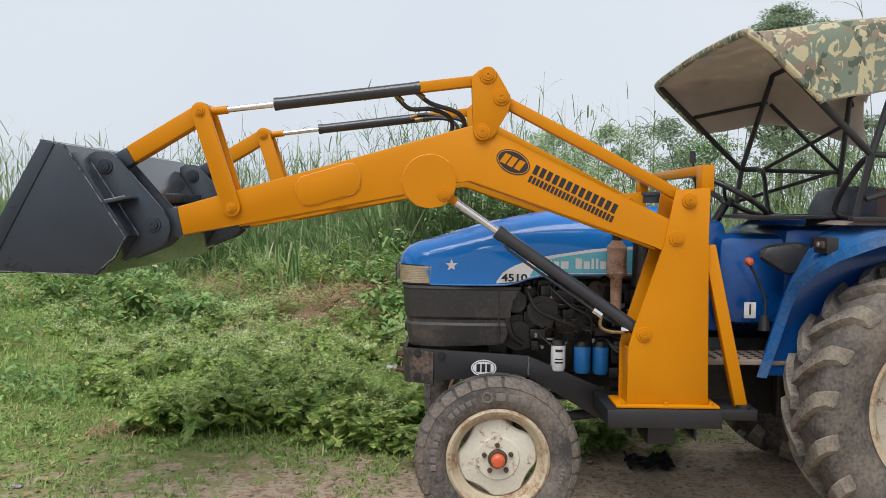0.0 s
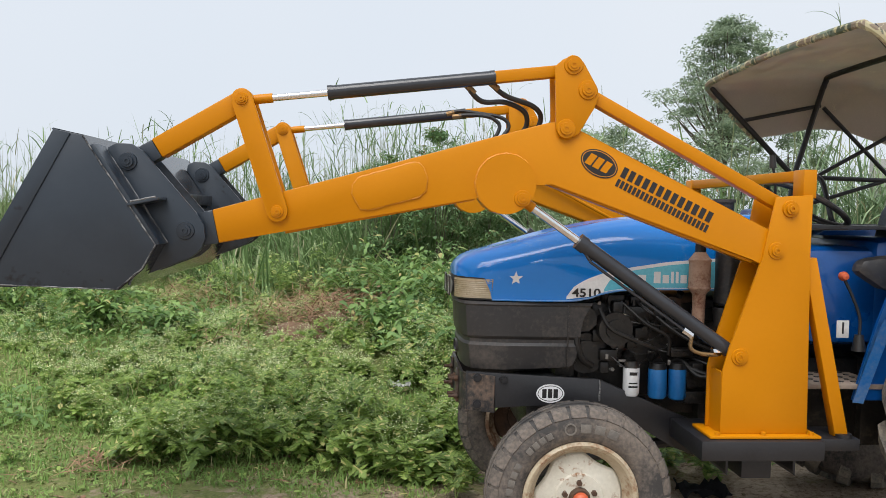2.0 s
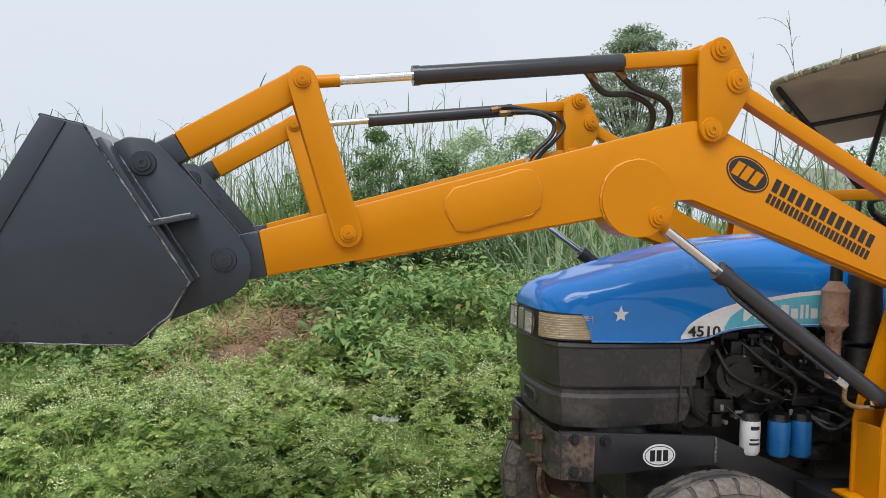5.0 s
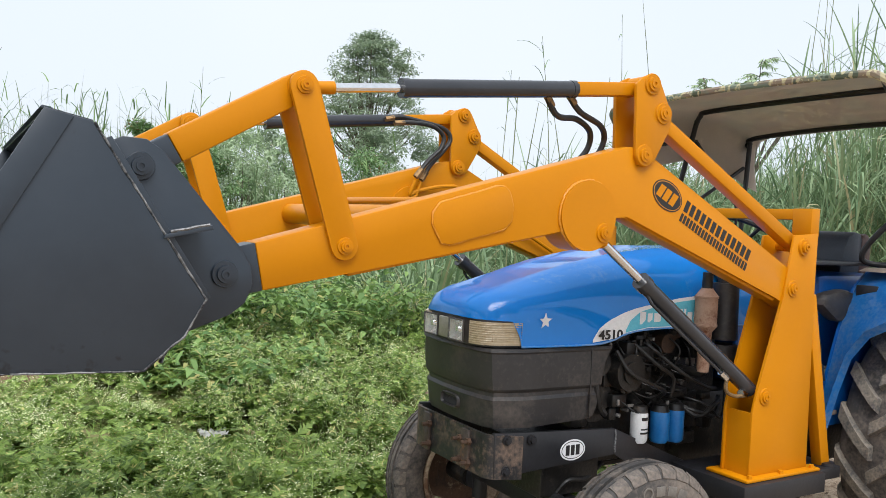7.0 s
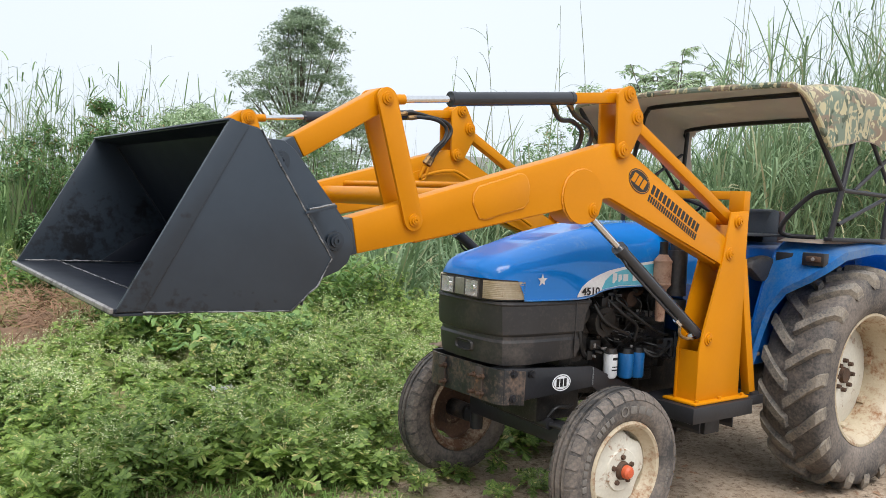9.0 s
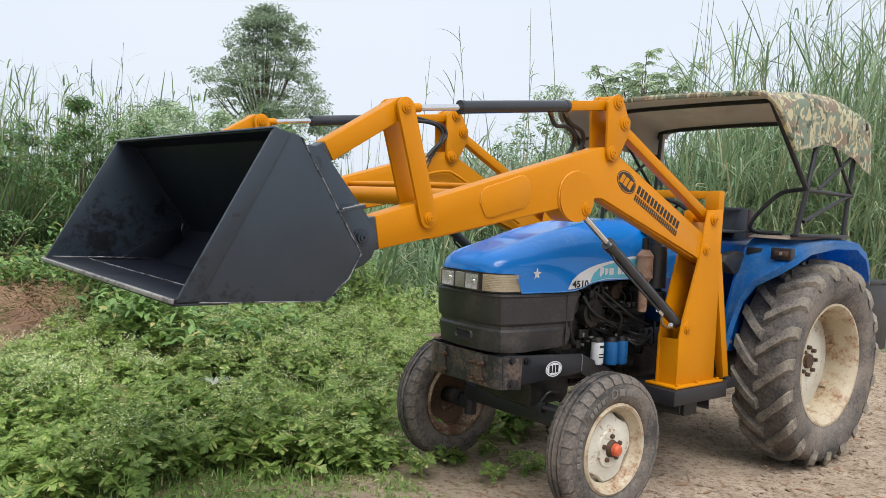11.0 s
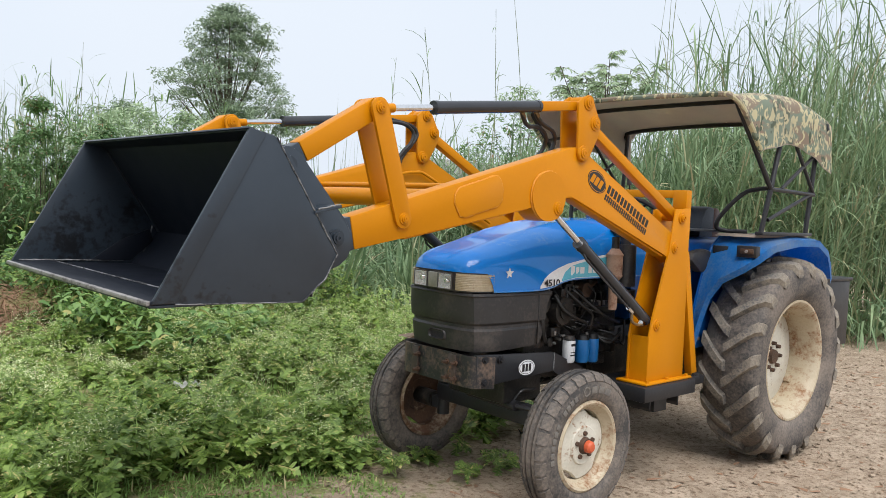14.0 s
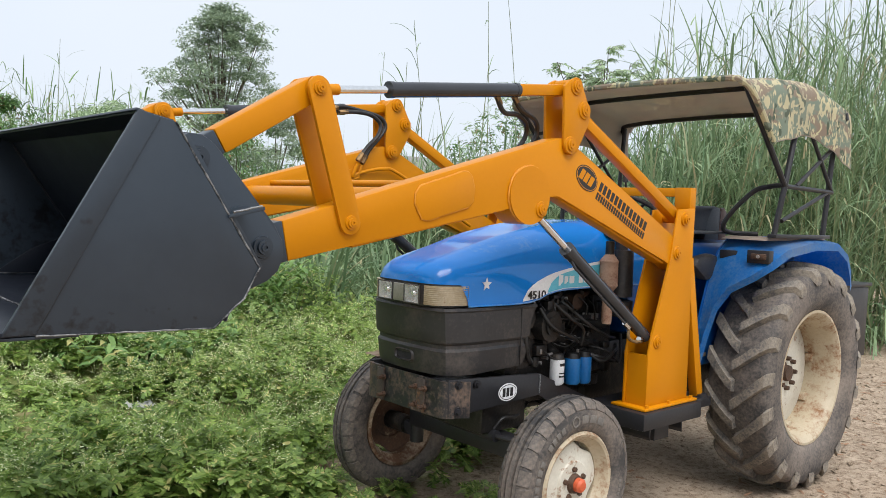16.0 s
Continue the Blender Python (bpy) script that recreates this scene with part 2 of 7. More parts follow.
BROADLEAF = leaf_material("broad_leaves", (0.055, 0.14, 0.040), (0.32, 0.47, 0.145), (0.46, 0.42, 0.16), 0.42, 0.30)
GRASS = leaf_material("short_grass_blades", (0.13, 0.26, 0.055), (0.34, 0.47, 0.14), (0.56, 0.49, 0.26))
REED = leaf_material("reed_blades", (0.085, 0.165, 0.055), (0.29, 0.41, 0.17), (0.45, 0.43, 0.27), through_light=0.3)
REED_DARK = leaf_material("side_reed_blades", (0.09, 0.165, 0.075), (0.37, 0.48, 0.27), (0.44, 0.40, 0.24), through_light=0.28)
STALK = leaf_material("reed_stalks", (0.13, 0.18, 0.08), (0.30, 0.32, 0.17), None)
# leaf green paled and greyed: the haze of distance is painted in
HAZED_TREE_LEAF = leaf_material("tree_leaves", (0.19, 0.26, 0.18), (0.42, 0.50, 0.34), None, through_light=0.38)
PALE_LEAF = leaf_material("pale_tree_leaves", (0.30, 0.41, 0.24), (0.54, 0.63, 0.42), None, through_light=0.35)
BUSH_LEAF = leaf_material("bush_leaves", (0.08, 0.16, 0.07), (0.27, 0.42, 0.17), (0.30, 0.19, 0.10))


def camo_material():
    """Camouflage cloth: pale yellow-green ground, brown and dark green patches."""
    m, n, l, b = nodes_of("camouflage_canvas")
    co = n.new("ShaderNodeTexCoord").outputs["Object"]
    mp = n.new("ShaderNodeMapping")
    mp.inputs["Scale"].default_value = (1.0, 1.0, 0.7)
    l.new(co, mp.inputs["Vector"])
    v = mp.outputs["Vector"]
    band = n.new("ShaderNodeMapping")
    band.inputs["Scale"].default_value = (0.5, 0.5, 1.6)
    l.new(co, band.inputs["Vector"])
    c = mix(n, l, ramp(n, l, noise_node(n, l, band.outputs["Vector"], 7.0, 3.0), 0.46, 0.54), (0.28, 0.35, 0.27), (0.38, 0.29, 0.215))
    plume = n.new("ShaderNodeTexNoise")
    plume.inputs["Scale"].default_value, plume.inputs["Detail"].default_value, plume.inputs["Distortion"].default_value = 15.0, 4.0, 2.2
    l.new(v, plume.inputs["Vector"])
    c = mix(n, l, ramp(n, l, noise_node(n, l, v, 13.0, 2.5), 0.60, 0.62), c, (0.12, 0.16, 0.11))
    c = mix(n, l, ramp(n, l, plume.outputs["Fac"], 0.525, 0.545), c, (0.78, 0.71, 0.45))
    c = mix(n, l, ramp(n, l, noise_node(n, l, v, 2.2, 4.0), 0.35, 0.75), c, mix(n, l, 0.4, c, (0.42, 0.40, 0.33)))
    l.new(c, b.inputs["Base Color"])
    b.inputs["Roughness"].default_value = 0.85
    let_through(n, l, b, c, 0.45)
    bp = n.new("ShaderNodeBump")
    bp.inputs["Strength"].default_value, bp.inputs["Distance"].default_value = 0.4, 0.01
    l.new(noise_node(n, l, v, 7.0, 4.0), bp.inputs["Height"])
    l.new(bp.outputs["Normal"], b.inputs["Normal"])
    return m


CAMO = camo_material()


def glass_material():
    """Thin clear lamp glass: mostly let through, a little gloss."""
    m, n, l, b = nodes_of("lamp_glass")
    b.inputs["Base Color"].default_value = (0.85, 0.87, 0.86, 1)
    b.inputs["Roughness"].default_value = 0.06
    clear = n.new("ShaderNodeBsdfTransparent")
    ms = n.new("ShaderNodeMixShader")
    ms.inputs["Fac"].default_value = 0.12
    l.new(clear.outputs["BSDF"], ms.inputs[1])
    l.new(b.outputs["BSDF"], ms.inputs[2])
    l.new(ms.outputs["Shader"], n["Material Output"].inputs["Surface"])
    return m


GLASS = glass_material()


def ground_material():
    """Trodden clay with thin grass; the turf thickens away from the bare strip where the machine stands."""
    m, n, l, b = nodes_of("clay_and_turf")
    co = n.new("ShaderNodeTexCoord").outputs["Object"]
    big, mid, fine, grit = noise_node(n, l, co, 0.9, 5), noise_node(n, l, co, 5, 6, 0.65), noise_node(n, l, co, 28, 5, 0.7), noise_node(n, l, co, 160, 3)
    clay = mix(n, l, ramp(n, l, mid, 0.3, 0.7), (0.33, 0.25, 0.175), (0.58, 0.46, 0.345))
    clay = mix(n, l, ramp(n, l, fine, 0.50, 0.62), clay, (0.24, 0.17, 0.115))
    clay = mix(n, l, ramp(n, l, grit, 0.6, 0.68), clay, (0.60, 0.50, 0.39))
    clay = mix(n, l, ramp(n, l, noise_node(n, l, co, 11, 6, 0.75), 0.56, 0.66), clay, (0.235, 0.165, 0.11))
    turf = mix(n, l, ramp(n, l, fine, 0.3, 0.7), (0.10, 0.14, 0.04), (0.24, 0.26, 0.09))
    turf = mix(n, l, ramp(n, l, mid, 0.55, 0.7), turf, (0.38, 0.30, 0.18))
    turf = mix(n, l, ramp(n, l, grit, 0.55, 0.7), turf, (0.30, 0.32, 0.11))
    sep = n.new("ShaderNodeSeparateXYZ")
    l.new(co, sep.inputs[0])

    def math_node(op, a, bb):
        k = n.new("ShaderNodeMath")
        k.operation = op
        for i, v in enumerate((a, bb)):
            if isinstance(v, (int, float)):
                k.inputs[i].default_value = v
            else:
                l.new(v, k.inputs[i])
        return k.outputs[0]
    # the bare strip is bounded by y = 0.25 + 0.17 x
    edge = math_node("SUBTRACT", sep.outputs["Y"], math_node("ADD", math_node("MULTIPLY", sep.outputs["X"], 0.45), 0.55))
    edge = math_node("ADD", edge, math_node("MULTIPLY", math_node("SUBTRACT", mid, 0.54), 6.0))
    edge = math_node("ADD", edge, math_node("MULTIPLY", math_node("SUBTRACT", fine, 0.5), 1.6))
    f = ramp(n, l, math_node("ADD", math_node("MULTIPLY", edge, 0.5), 0.5), 0.35, 0.75)
    l.new(mix(n, l, f, clay, turf), b.inputs["Base Color"])
    b.inputs["Roughness"].default_value = 0.95
    b.inputs["Specular IOR Level"].default_value = 0.2
    bp = n.new("ShaderNodeBump")
    bp.inputs["Strength"].default_value, bp.inputs["Distance"].default_value = 1.0, 0.06
    l.new(mix(n, l, 0.35, mid, mix(n, l, 0.4, fine, grit)), bp.inputs["Height"])
    l.new(bp.outputs["Normal"], b.inputs["Normal"])
    return m


CLAY = ground_material()

# ---- mesh helpers ----
ORIGIN = {}


def thing(name, at, label, category, group=""):
    ob = new(name)
    ob.location = at
    ob.empty_display_size = 0.2
    ORIGIN[ob.name] = Vector(at)
    return tagged(ob, label, category, group)


def finish(me, mat, sharp=0.6):
    me.materials.append(mat)
    me.polygons.foreach_set("use_smooth", [True] * len(me.polygons))
    me.set_sharp_from_angle(angle=sharp)
    me.update()
    return me


def part(name, bm, material, parent=None, label="", sharp=0.6):
    me = bpy.data.meshes.new(name)
    bmesh.ops.recalc_face_normals(bm, faces=bm.faces)
    bm.to_mesh(me)
    bm.free()
    ob = new(name, finish(me, material, sharp))
    if parent:
        ob.parent = parent
        ob.matrix_parent_inverse = Matrix.Translation(-ORIGIN.get(parent.name, Vector()))
    return tagged(ob, label)


def BM():
    return bmesh.new()


def bevel_new(bm, verts, width, segs=2):
    if width > 0:
        es = list({e for v in verts for e in v.link_edges})
        bmesh.ops.bevel(bm, geom=es, offset=width, segments=segs, affect="EDGES", clamp_overlap=True, profile=0.5)


def slab(bm, pts, y0, y1, bev=0.003):
    """A plate: outline in x, z, from y0 to y1."""
    a = [bm.verts.new((x, y0, z)) for x, z in pts]
    b = [bm.verts.new((x, y1, z)) for x, z in pts]
    bm.faces.new(a)
    bm.faces.new(b[::-1])
    for i in range(len(pts)):
        j = (i + 1) % len(pts)
        bm.faces.new((a[i], b[i], b[j], a[j]))
    bevel_new(bm, a + b, bev)
    return bm


def box(bm, c, s, bev=0.004, m=None):
    c, h = Vector(c), Vector(s) / 2
    vs = [bm.verts.new(((m.to_3x3() @ Vector((sx * h.x, sy * h.y, sz * h.z))) if m else Vector((sx * h.x, sy * h.y, sz * h.z))) + c)
          for sx in (-1, 1) for sy in (-1, 1) for sz in (-1, 1)]
    for f in ((0, 1, 3, 2), (4, 6, 7, 5), (0, 4, 5, 1), (2, 3, 7, 6), (0, 2, 6, 4), (1, 5, 7, 3)):
        bm.faces.new([vs[i] for i in f])
    bevel_new(bm, vs, bev)
    return bm


def bar(bm, p, q, w, h, bev=0.004):
    """A rectangular bar from p to q, w across and h high."""
    p, q = Vector(p), Vector(q)
    d = (q - p).normalized()
    up = Vector((0, 0, 1)) if abs(d.z) < 0.95 else Vector((1, 0, 0))
    side = d.cross(up).normalized()
    up = side.cross(d)
    m = Matrix((d, side, up)).transposed()
    return box(bm, (p + q) / 2, ((q - p).length, w, h), bev, m)


def ring_axes(d):
    a = Vector((0, 0, 1)) if abs(d.z) < 0.9 else Vector((1, 0, 0))
    u = d.cross(a).normalized()
    return u, d.cross(u).normalized()


def rod(bm, p, q, r, r2=None, seg=20):
    p, q = Vector(p), Vector(q)
    u, v = ring_axes((q - p).normalized())
    r2 = r if r2 is None else r2
    rings = []
    for c, k in ((p, r), (q, r2)):
        rings.append([bm.verts.new(c + k * (math.cos(t) * u + math.sin(t) * v)) for t in (2 * math.pi * i / seg for i in range(seg))])
    for i in range(seg):
        j = (i + 1) % seg
        bm.faces.new((rings[0][i], rings[0][j], rings[1][j], rings[1][i]))
    bm.faces.new(rings[0][::-1])
    bm.faces.new(rings[1])
    return bm


def curve_points(pts, n=6):
    """A smooth line through the points."""
    p = [Vector(a) for a in pts]
    p = [2 * p[0] - p[1]] + p + [2 * p[-1] - p[-2]]
    out = []
    for i in range(1, len(p) - 2):
        for k in range(n):
            t = k / n
            out.append(0.5 * (2 * p[i] + (p[i + 1] - p[i - 1]) * t + (2 * p[i - 1] - 5 * p[i] + 4 * p[i + 1] - p[i + 2]) * t * t
                              + (3 * p[i] - p[i - 1] - 3 * p[i + 1] + p[i + 2]) * t ** 3))
    return out + [p[-2]]


def tube(bm, pts, r, seg=10, n=6, smooth=True):
    line = curve_points(pts, n) if smooth else [Vector(a) for a in pts]
    rings, u = [], None
    for i, c in enumerate(line):
        d = (line[min(i + 1, len(line) - 1)] - line[max(i - 1, 0)]).normalized()
        if u is None:
            u = ring_axes(d)[0]
        u = (u - d * u.dot(d)).normalized()
        v = d.cross(u)
        k = r[min(i * len(r) // len(line), len(r) - 1)] if isinstance(r, (list, tuple)) else r
        rings.append([bm.verts.new(c + k * (math.cos(t) * u + math.sin(t) * v)) for t in (2 * math.pi * j / seg for j in range(seg))])
    for a, b in zip(rings, rings[1:]):
        for i in range(seg):
            j = (i + 1) % seg
            bm.faces.new((a[i], a[j], b[j], b[i]))
    bm.faces.new(rings[0][::-1])
    bm.faces.new(rings[-1])
    return bm


def vlathe(bm, profile, x, y, seg=24):
    """Turns (radius, z) pairs about an upright axis."""
    rings = [[bm.verts.new((x + r * math.cos(t), y + r * math.sin(t), z)) for t in (2 * math.pi * i / seg for i in range(seg))] for r, z in profile]
    for a, b in zip(rings, rings[1:]):
        for i in range(seg):
            j = (i + 1) % seg
            bm.faces.new((a[i], a[j], b[j], b[i]))
    bm.faces.new(rings[0][::-1])
    bm.faces.new(rings[-1])
    return bm


def lathe(bm, profile, c, seg=48, close=True):
    """Turns (radius, offset along y) pairs about the y axis through c."""
    cx, cy, cz = c
    rings = [[bm.verts.new((cx + r * math.cos(t), cy + o, cz + r * math.sin(t))) for t in (2 * math.pi * i / seg for i in range(seg))] for r, o in profile]
    pairs = list(zip(rings, rings[1:])) + ([(rings[-1], rings[0])] if close else [])
    for a, b in pairs:
        for i in range(seg):
            j = (i + 1) % seg
            bm.faces.new((a[i], a[j], b[j], b[i]))
    return bm


def round_outline(p, q, rp, rq, n=10):
    """The outline in x, z of a link with round ends at p and q."""
    ang = math.atan2(q[1] - p[1], q[0] - p[0])
    out = [(p[0] + rp * math.cos(ang + math.pi / 2 + math.pi * i / n), p[1] + rp * math.sin(ang + math.pi / 2 + math.pi * i / n)) for i in range(n + 1)]
    return out + [(q[0] + rq * math.cos(ang - math.pi / 2 + math.pi * i / n), q[1] + rq * math.sin(ang - math.pi / 2 + math.pi * i / n)) for i in range(n + 1)]


def raw_mesh(name, verts, tris, mat):
    """One object out of many triangles."""
    verts, tris = np.asarray(verts, np.float32), np.asarray(tris, np.int32)
    me = bpy.data.meshes.new(name)
    me.vertices.add(len(verts))
    me.vertices.foreach_set("co", verts.ravel())
    me.loops.add(len(tris) * 3)
    me.loops.foreach_set("vertex_index", tris.ravel())
    me.polygons.add(len(tris))
    me.polygons.foreach_set("loop_start", np.arange(0, len(tris) * 3, 3, dtype=np.int32))
    me.materials.append(mat)
    me.update(calc_edges=True)
    return new(name, me)

# ---- ground ----


def smooth(a, b, v):
    t = min(1, max(0, (v - a) / (b - a)))
    return t * t * (3 - 2 * t)


def ground_z(x, y):
    """Trodden strip at zero, a low rise behind it."""
    z = 0.22 * smooth(1.2, 5.0, y - 0.25 * max(0, x)) + 0.35 * smooth(6, 16, y)
    z += 0.05 * noise.noise((x * 0.5, y * 0.5, 1.7)) * smooth(0.5, 2.5, y + 0.2)
    z += 0.012 * noise.noise((x * 3.1, y * 3.1, 5.2)) - 0.006
    return z


def build_ground():
    near = list(np.arange(-7, 9.01, 0.12))
    xs = [-900, -400, -200, -100, -60, -35, -22, -15, -11, -9, -8] + near + [9.6, 10.5, 12, 14, 17, 22, 30, 45, 70, 120, 250, 500, 900]
    near_y = list(np.arange(-3.5, 7.01, 0.12))
    ys = [-900, -400, -200, -90, -45, -25, -14, -9, -6.5, -5, -4.2] + near_y + [7.6, 8.4, 9.5, 11, 13, 16, 20, 27, 38, 60, 100, 180, 350, 900]
    bm = BM()
    grid = [[bm.verts.new((x, y, ground_z(x, y))) for x in xs] for y in ys]
    for j in range(len(ys) - 1):
        for i in range(len(xs) - 1):
            bm.faces.new((grid[j][i], grid[j][i + 1], grid[j + 1][i + 1], grid[j + 1][i]))
    return tagged(part("ground", bm, CLAY, sharp=3), "pale trodden clay turning to grassy ground", "ground", kind="structure")


build_ground()

# ---- front loader ----
loader = thing("front_loader", (0.8, 0, 0.5), "orange steel front loader with dark grey bucket, on a blue tractor", "loader")
LEVER_TOP, LEVER_LOW = (-1.335, 1.903), (-1.198, 1.477)
BUCKET_UP, BUCKET_LOW = (-1.748, 1.654), (-1.536, 1.399)
HEAD_A, HEAD_B, HEAD_C = (-0.064, 2.071), (-0.004, 1.976), (-0.086, 1.823)
TOWER_A, TOWER_B, TOWER_C = (0.834, 1.53), (0.783, 1.361), (0.648, 0.93)
ELBOW = (-0.251, 1.548)
IN, OUT = 0.525, 0.615
# the loader sits a little to the far side of the tractor's middle line
NEAR_SHIFT, FAR_SHIFT = 0.02, 0.09


def pin(bm, p, s, y, r=0.030, h=0.013):
    """A pin's end: collar, hexagon and a drilled centre."""
    x, z = p
    rod(bm, (x, s * y, z), (x, s * (y + h * 0.45), z), r * 1.12, r * 1.05, 24)
    rod(bm, (x, s * (y + h * 0.4), z), (x, s * (y + h), z), r * 0.74, r * 0.70, 20)
    lathe(bm, [(r * 0.42, s * (y + h * 0.95)), (r * 0.42, s * (y + h * 1.25)), (r * 0.2, s * (y + h * 1.25)), (r * 0.2, s * (y + h * 0.95))], (x, 0, z), 12)


def bead(bm, pts, r=0.004, seed=1):
    """A lumpy weld bead along a line."""
    rnd = random.Random(seed)
    line = []
    for a, b in zip(pts, pts[1:]):
        a, b = Vector(a), Vector(b)
        n = max(2, int((b - a).length / 0.016))
        line += [a.lerp(b, i / n) + Vector([rnd.uniform(-1, 1) * r * 0.3 for _ in range(3)]) for i in range(n)]
    line.append(Vector(pts[-1]))
    tube(bm, line, [r * rnd.uniform(0.7, 1.15) for _ in line], 6, smooth=False)


def loader_side(s):
    side = "near" if s < 0 else "far"
    # boom
    boom_line = [(-1.42, 1.352), (-1.446, 1.479), (-0.149, 1.848), (-0.075, 1.852), (-0.032, 1.822), (0.724, 1.459), (0.86, 1.393), (0.80, 1.268),
                 (0.694, 1.321), (-0.132, 1.612), (-0.20, 1.60), (-0.432, 1.545), (-1.195, 1.397)]
    boom = part("boom", slab(BM(), boom_line, s * IN, s * OUT, 0.005), ORANGE, loader, "orange welded box-section boom")
    tip = [(-1.42, 1.352), (-1.446, 1.479), (-1.50, 1.465), (-1.575, 1.435), (-1.59, 1.395), (-1.565, 1.352), (-1.50, 1.335)]
    part("boom_tip", slab(BM(), tip, s * (IN + 0.002), s * (OUT - 0.002), 0.004), BLACK_PAINT, boom, "dark grey painted boom tip")
    disc = [(-0.317 + 0.118 * math.cos(t), 1.603 + 0.118 * math.sin(t)) for t in (2 * math.pi * i / 48 for i in range(48))]
    part("boss_plate", slab(BM(), disc, s * (IN - 0.012), s * (OUT + 0.014), 0.003), ORANGE, boom)
    cap = [(-0.914, 1.551), (-0.912, 1.585), (-0.892, 1.614), (-0.69, 1.676), (-0.66, 1.678), (-0.64, 1.66), (-0.623, 1.614), (-0.63, 1.57), (-0.655, 1.545), (-0.85, 1.491), (-0.88, 1.495)]
    part("cover_plate", slab(BM(), cap, s * (OUT - 0.004), s * (OUT + 0.008), 0.002), ORANGE, boom)
    wb = BM()
    bead(wb, [(x, s * (OUT + 0.003), z) for x, z in cap + cap[:1]], 0.0042, 3)
    part("weld_seam", wb, ORANGE_WELD, boom)
    wb = BM()
    bead(wb, [(x, s * (OUT + 0.003), z) for x, z in disc[6:34]], 0.005, 4)
    part("weld_seam", wb, ORANGE_WELD, boom)
    strip = BM()
    slab(strip, [(-1.17, 1.392), (-1.17, 1.41), (-0.44, 1.556), (-0.435, 1.538)], s * (IN + 0.012), s * (OUT - 0.012), 0.003)
    part("under_channel", strip, ORANGE, boom)
    strip = BM()
    slab(strip, [(-0.15, 1.606), (-0.13, 1.62), (0.70, 1.318), (0.69, 1.309)], s * (IN + 0.012), s * (OUT - 0.012), 0.003)
    part("under_channel", strip, ORANGE, boom)
    # bucket linkage
    for y0, y1 in ((IN - 0.022, IN - 0.008), (OUT + 0.004, OUT + 0.018)):
        part("tilt_lever", slab(BM(), round_outline(LEVER_TOP, LEVER_LOW, 0.040, 0.040), s * y0, s * y1, 0.003), ORANGE, loader)
    for p in (LEVER_TOP, LEVER_LOW):
        bm = BM()
        pin(bm, p, s, OUT + 0.018, 0.022)
        rod(bm, (p[0], s * (IN - 0.03), p[1]), (p[0], s * (OUT + 0.02), p[1]), 0.022)
        pin(bm, p, -s, -(IN - 0.022), 0.026)
        part("lever_pin", bm, ORANGE, loader)
    cut = 0.78
    mid = (LEVER_TOP[0] + (BUCKET_UP[0] - LEVER_TOP[0]) * cut, LEVER_TOP[1] + (BUCKET_UP[1] - LEVER_TOP[1]) * cut)
    bm = bar(BM(), (LEVER_TOP[0], s * 0.57, LEVER_TOP[1]), (mid[0], s * 0.57, mid[1]), 0.072, 0.08, 0.006)
    rod(bm, (LEVER_TOP[0], s * 0.532, LEVER_TOP[1]), (LEVER_TOP[0], s * 0.608, LEVER_TOP[1]), 0.04)
    link = part("tilt_link", bm, ORANGE, loader)
    bm = bar(BM(), (mid[0], s * 0.57, mid[1]), (BUCKET_UP[0], s * 0.57, BUCKET_UP[1]), 0.069, 0.078, 0.006)
    rod(bm, (BUCKET_UP[0], s * 0.535, BUCKET_UP[1]), (BUCKET_UP[0], s * 0.605, BUCKET_UP[1]), 0.042)
    part("link_tip", bm, BLACK_PAINT, link, "dark grey painted link end")
    # head bracket
    head = [(-0.136, 2.064), (-0.105, 2.092), (-0.075, 2.105), (-0.045, 2.102), (-0.024, 2.085), (0.035, 1.985), (0.04, 1.955), (0.026, 1.91), (-0.035, 1.805), (-0.07, 1.785), (-0.108, 1.79), (-0.125, 1.82)]
    part("head_plate", slab(BM(), head, s * (OUT - 0.001), s * (OUT + 0.014), 0.003), ORANGE, loader)
    part("head_plate", slab(BM(), head, s * (IN - 0.014), s * (IN + 0.001), 0.003), ORANGE, loader)
    for p in (HEAD_A, HEAD_B, HEAD_C):
        bm = BM()
        pin(bm, p, s, OUT + 0.014, 0.034)
        rod(bm, (p[0], s * (IN - 0.02), p[1]), (p[0], s * (OUT + 0.01), p[1]), 0.02)
        pin(bm, p, -s, -(IN - 0.014), 0.032, 0.018)
        part("head_pin", bm, ORANGE, loader)
    # tilt cylinder
    y = s * 0.572
    a, b = Vector((LEVER_TOP[0], y, LEVER_TOP[1])), Vector((HEAD_A[0], y, HEAD_A[1] - 0.012))
    d = b - a
    pa, pb = a + d * 0.255, a + d * 0.762
    bm = rod(BM(), pa, pb, 0.0275, seg=28)
    rod(bm, pa - d * 0.004, pa + d * 0.012, 0.0295, seg=28)
    rod(bm, pb - d * 0.012, pb + d * 0.003, 0.029, seg=28)
    cyl = part("tilt_cylinder", bm, CYLINDER, loader, "dark grey hydraulic cylinder")
    part("piston_rod", rod(BM(), a, pa, 0.0135, seg=20), CHROME, cyl, "polished chrome rod")
    bm = rod(BM(), a, a + d * 0.085, 0.0185, seg=20)
    rod(bm, (a.x, s * 0.535, a.z), (a.x, s * 0.608, a.z), 0.032)
    part("rod_eye", bm, ORANGE, cyl)
    bm = bar(BM(), pb, b, 0.05, 0.046, 0.005)
    rod(bm, (b.x, s * 0.53, b.z + 0.012), (b.x, s * 0.612, b.z + 0.012), 0.032)
    part("cylinder_tail", bm, ORANGE, cyl)
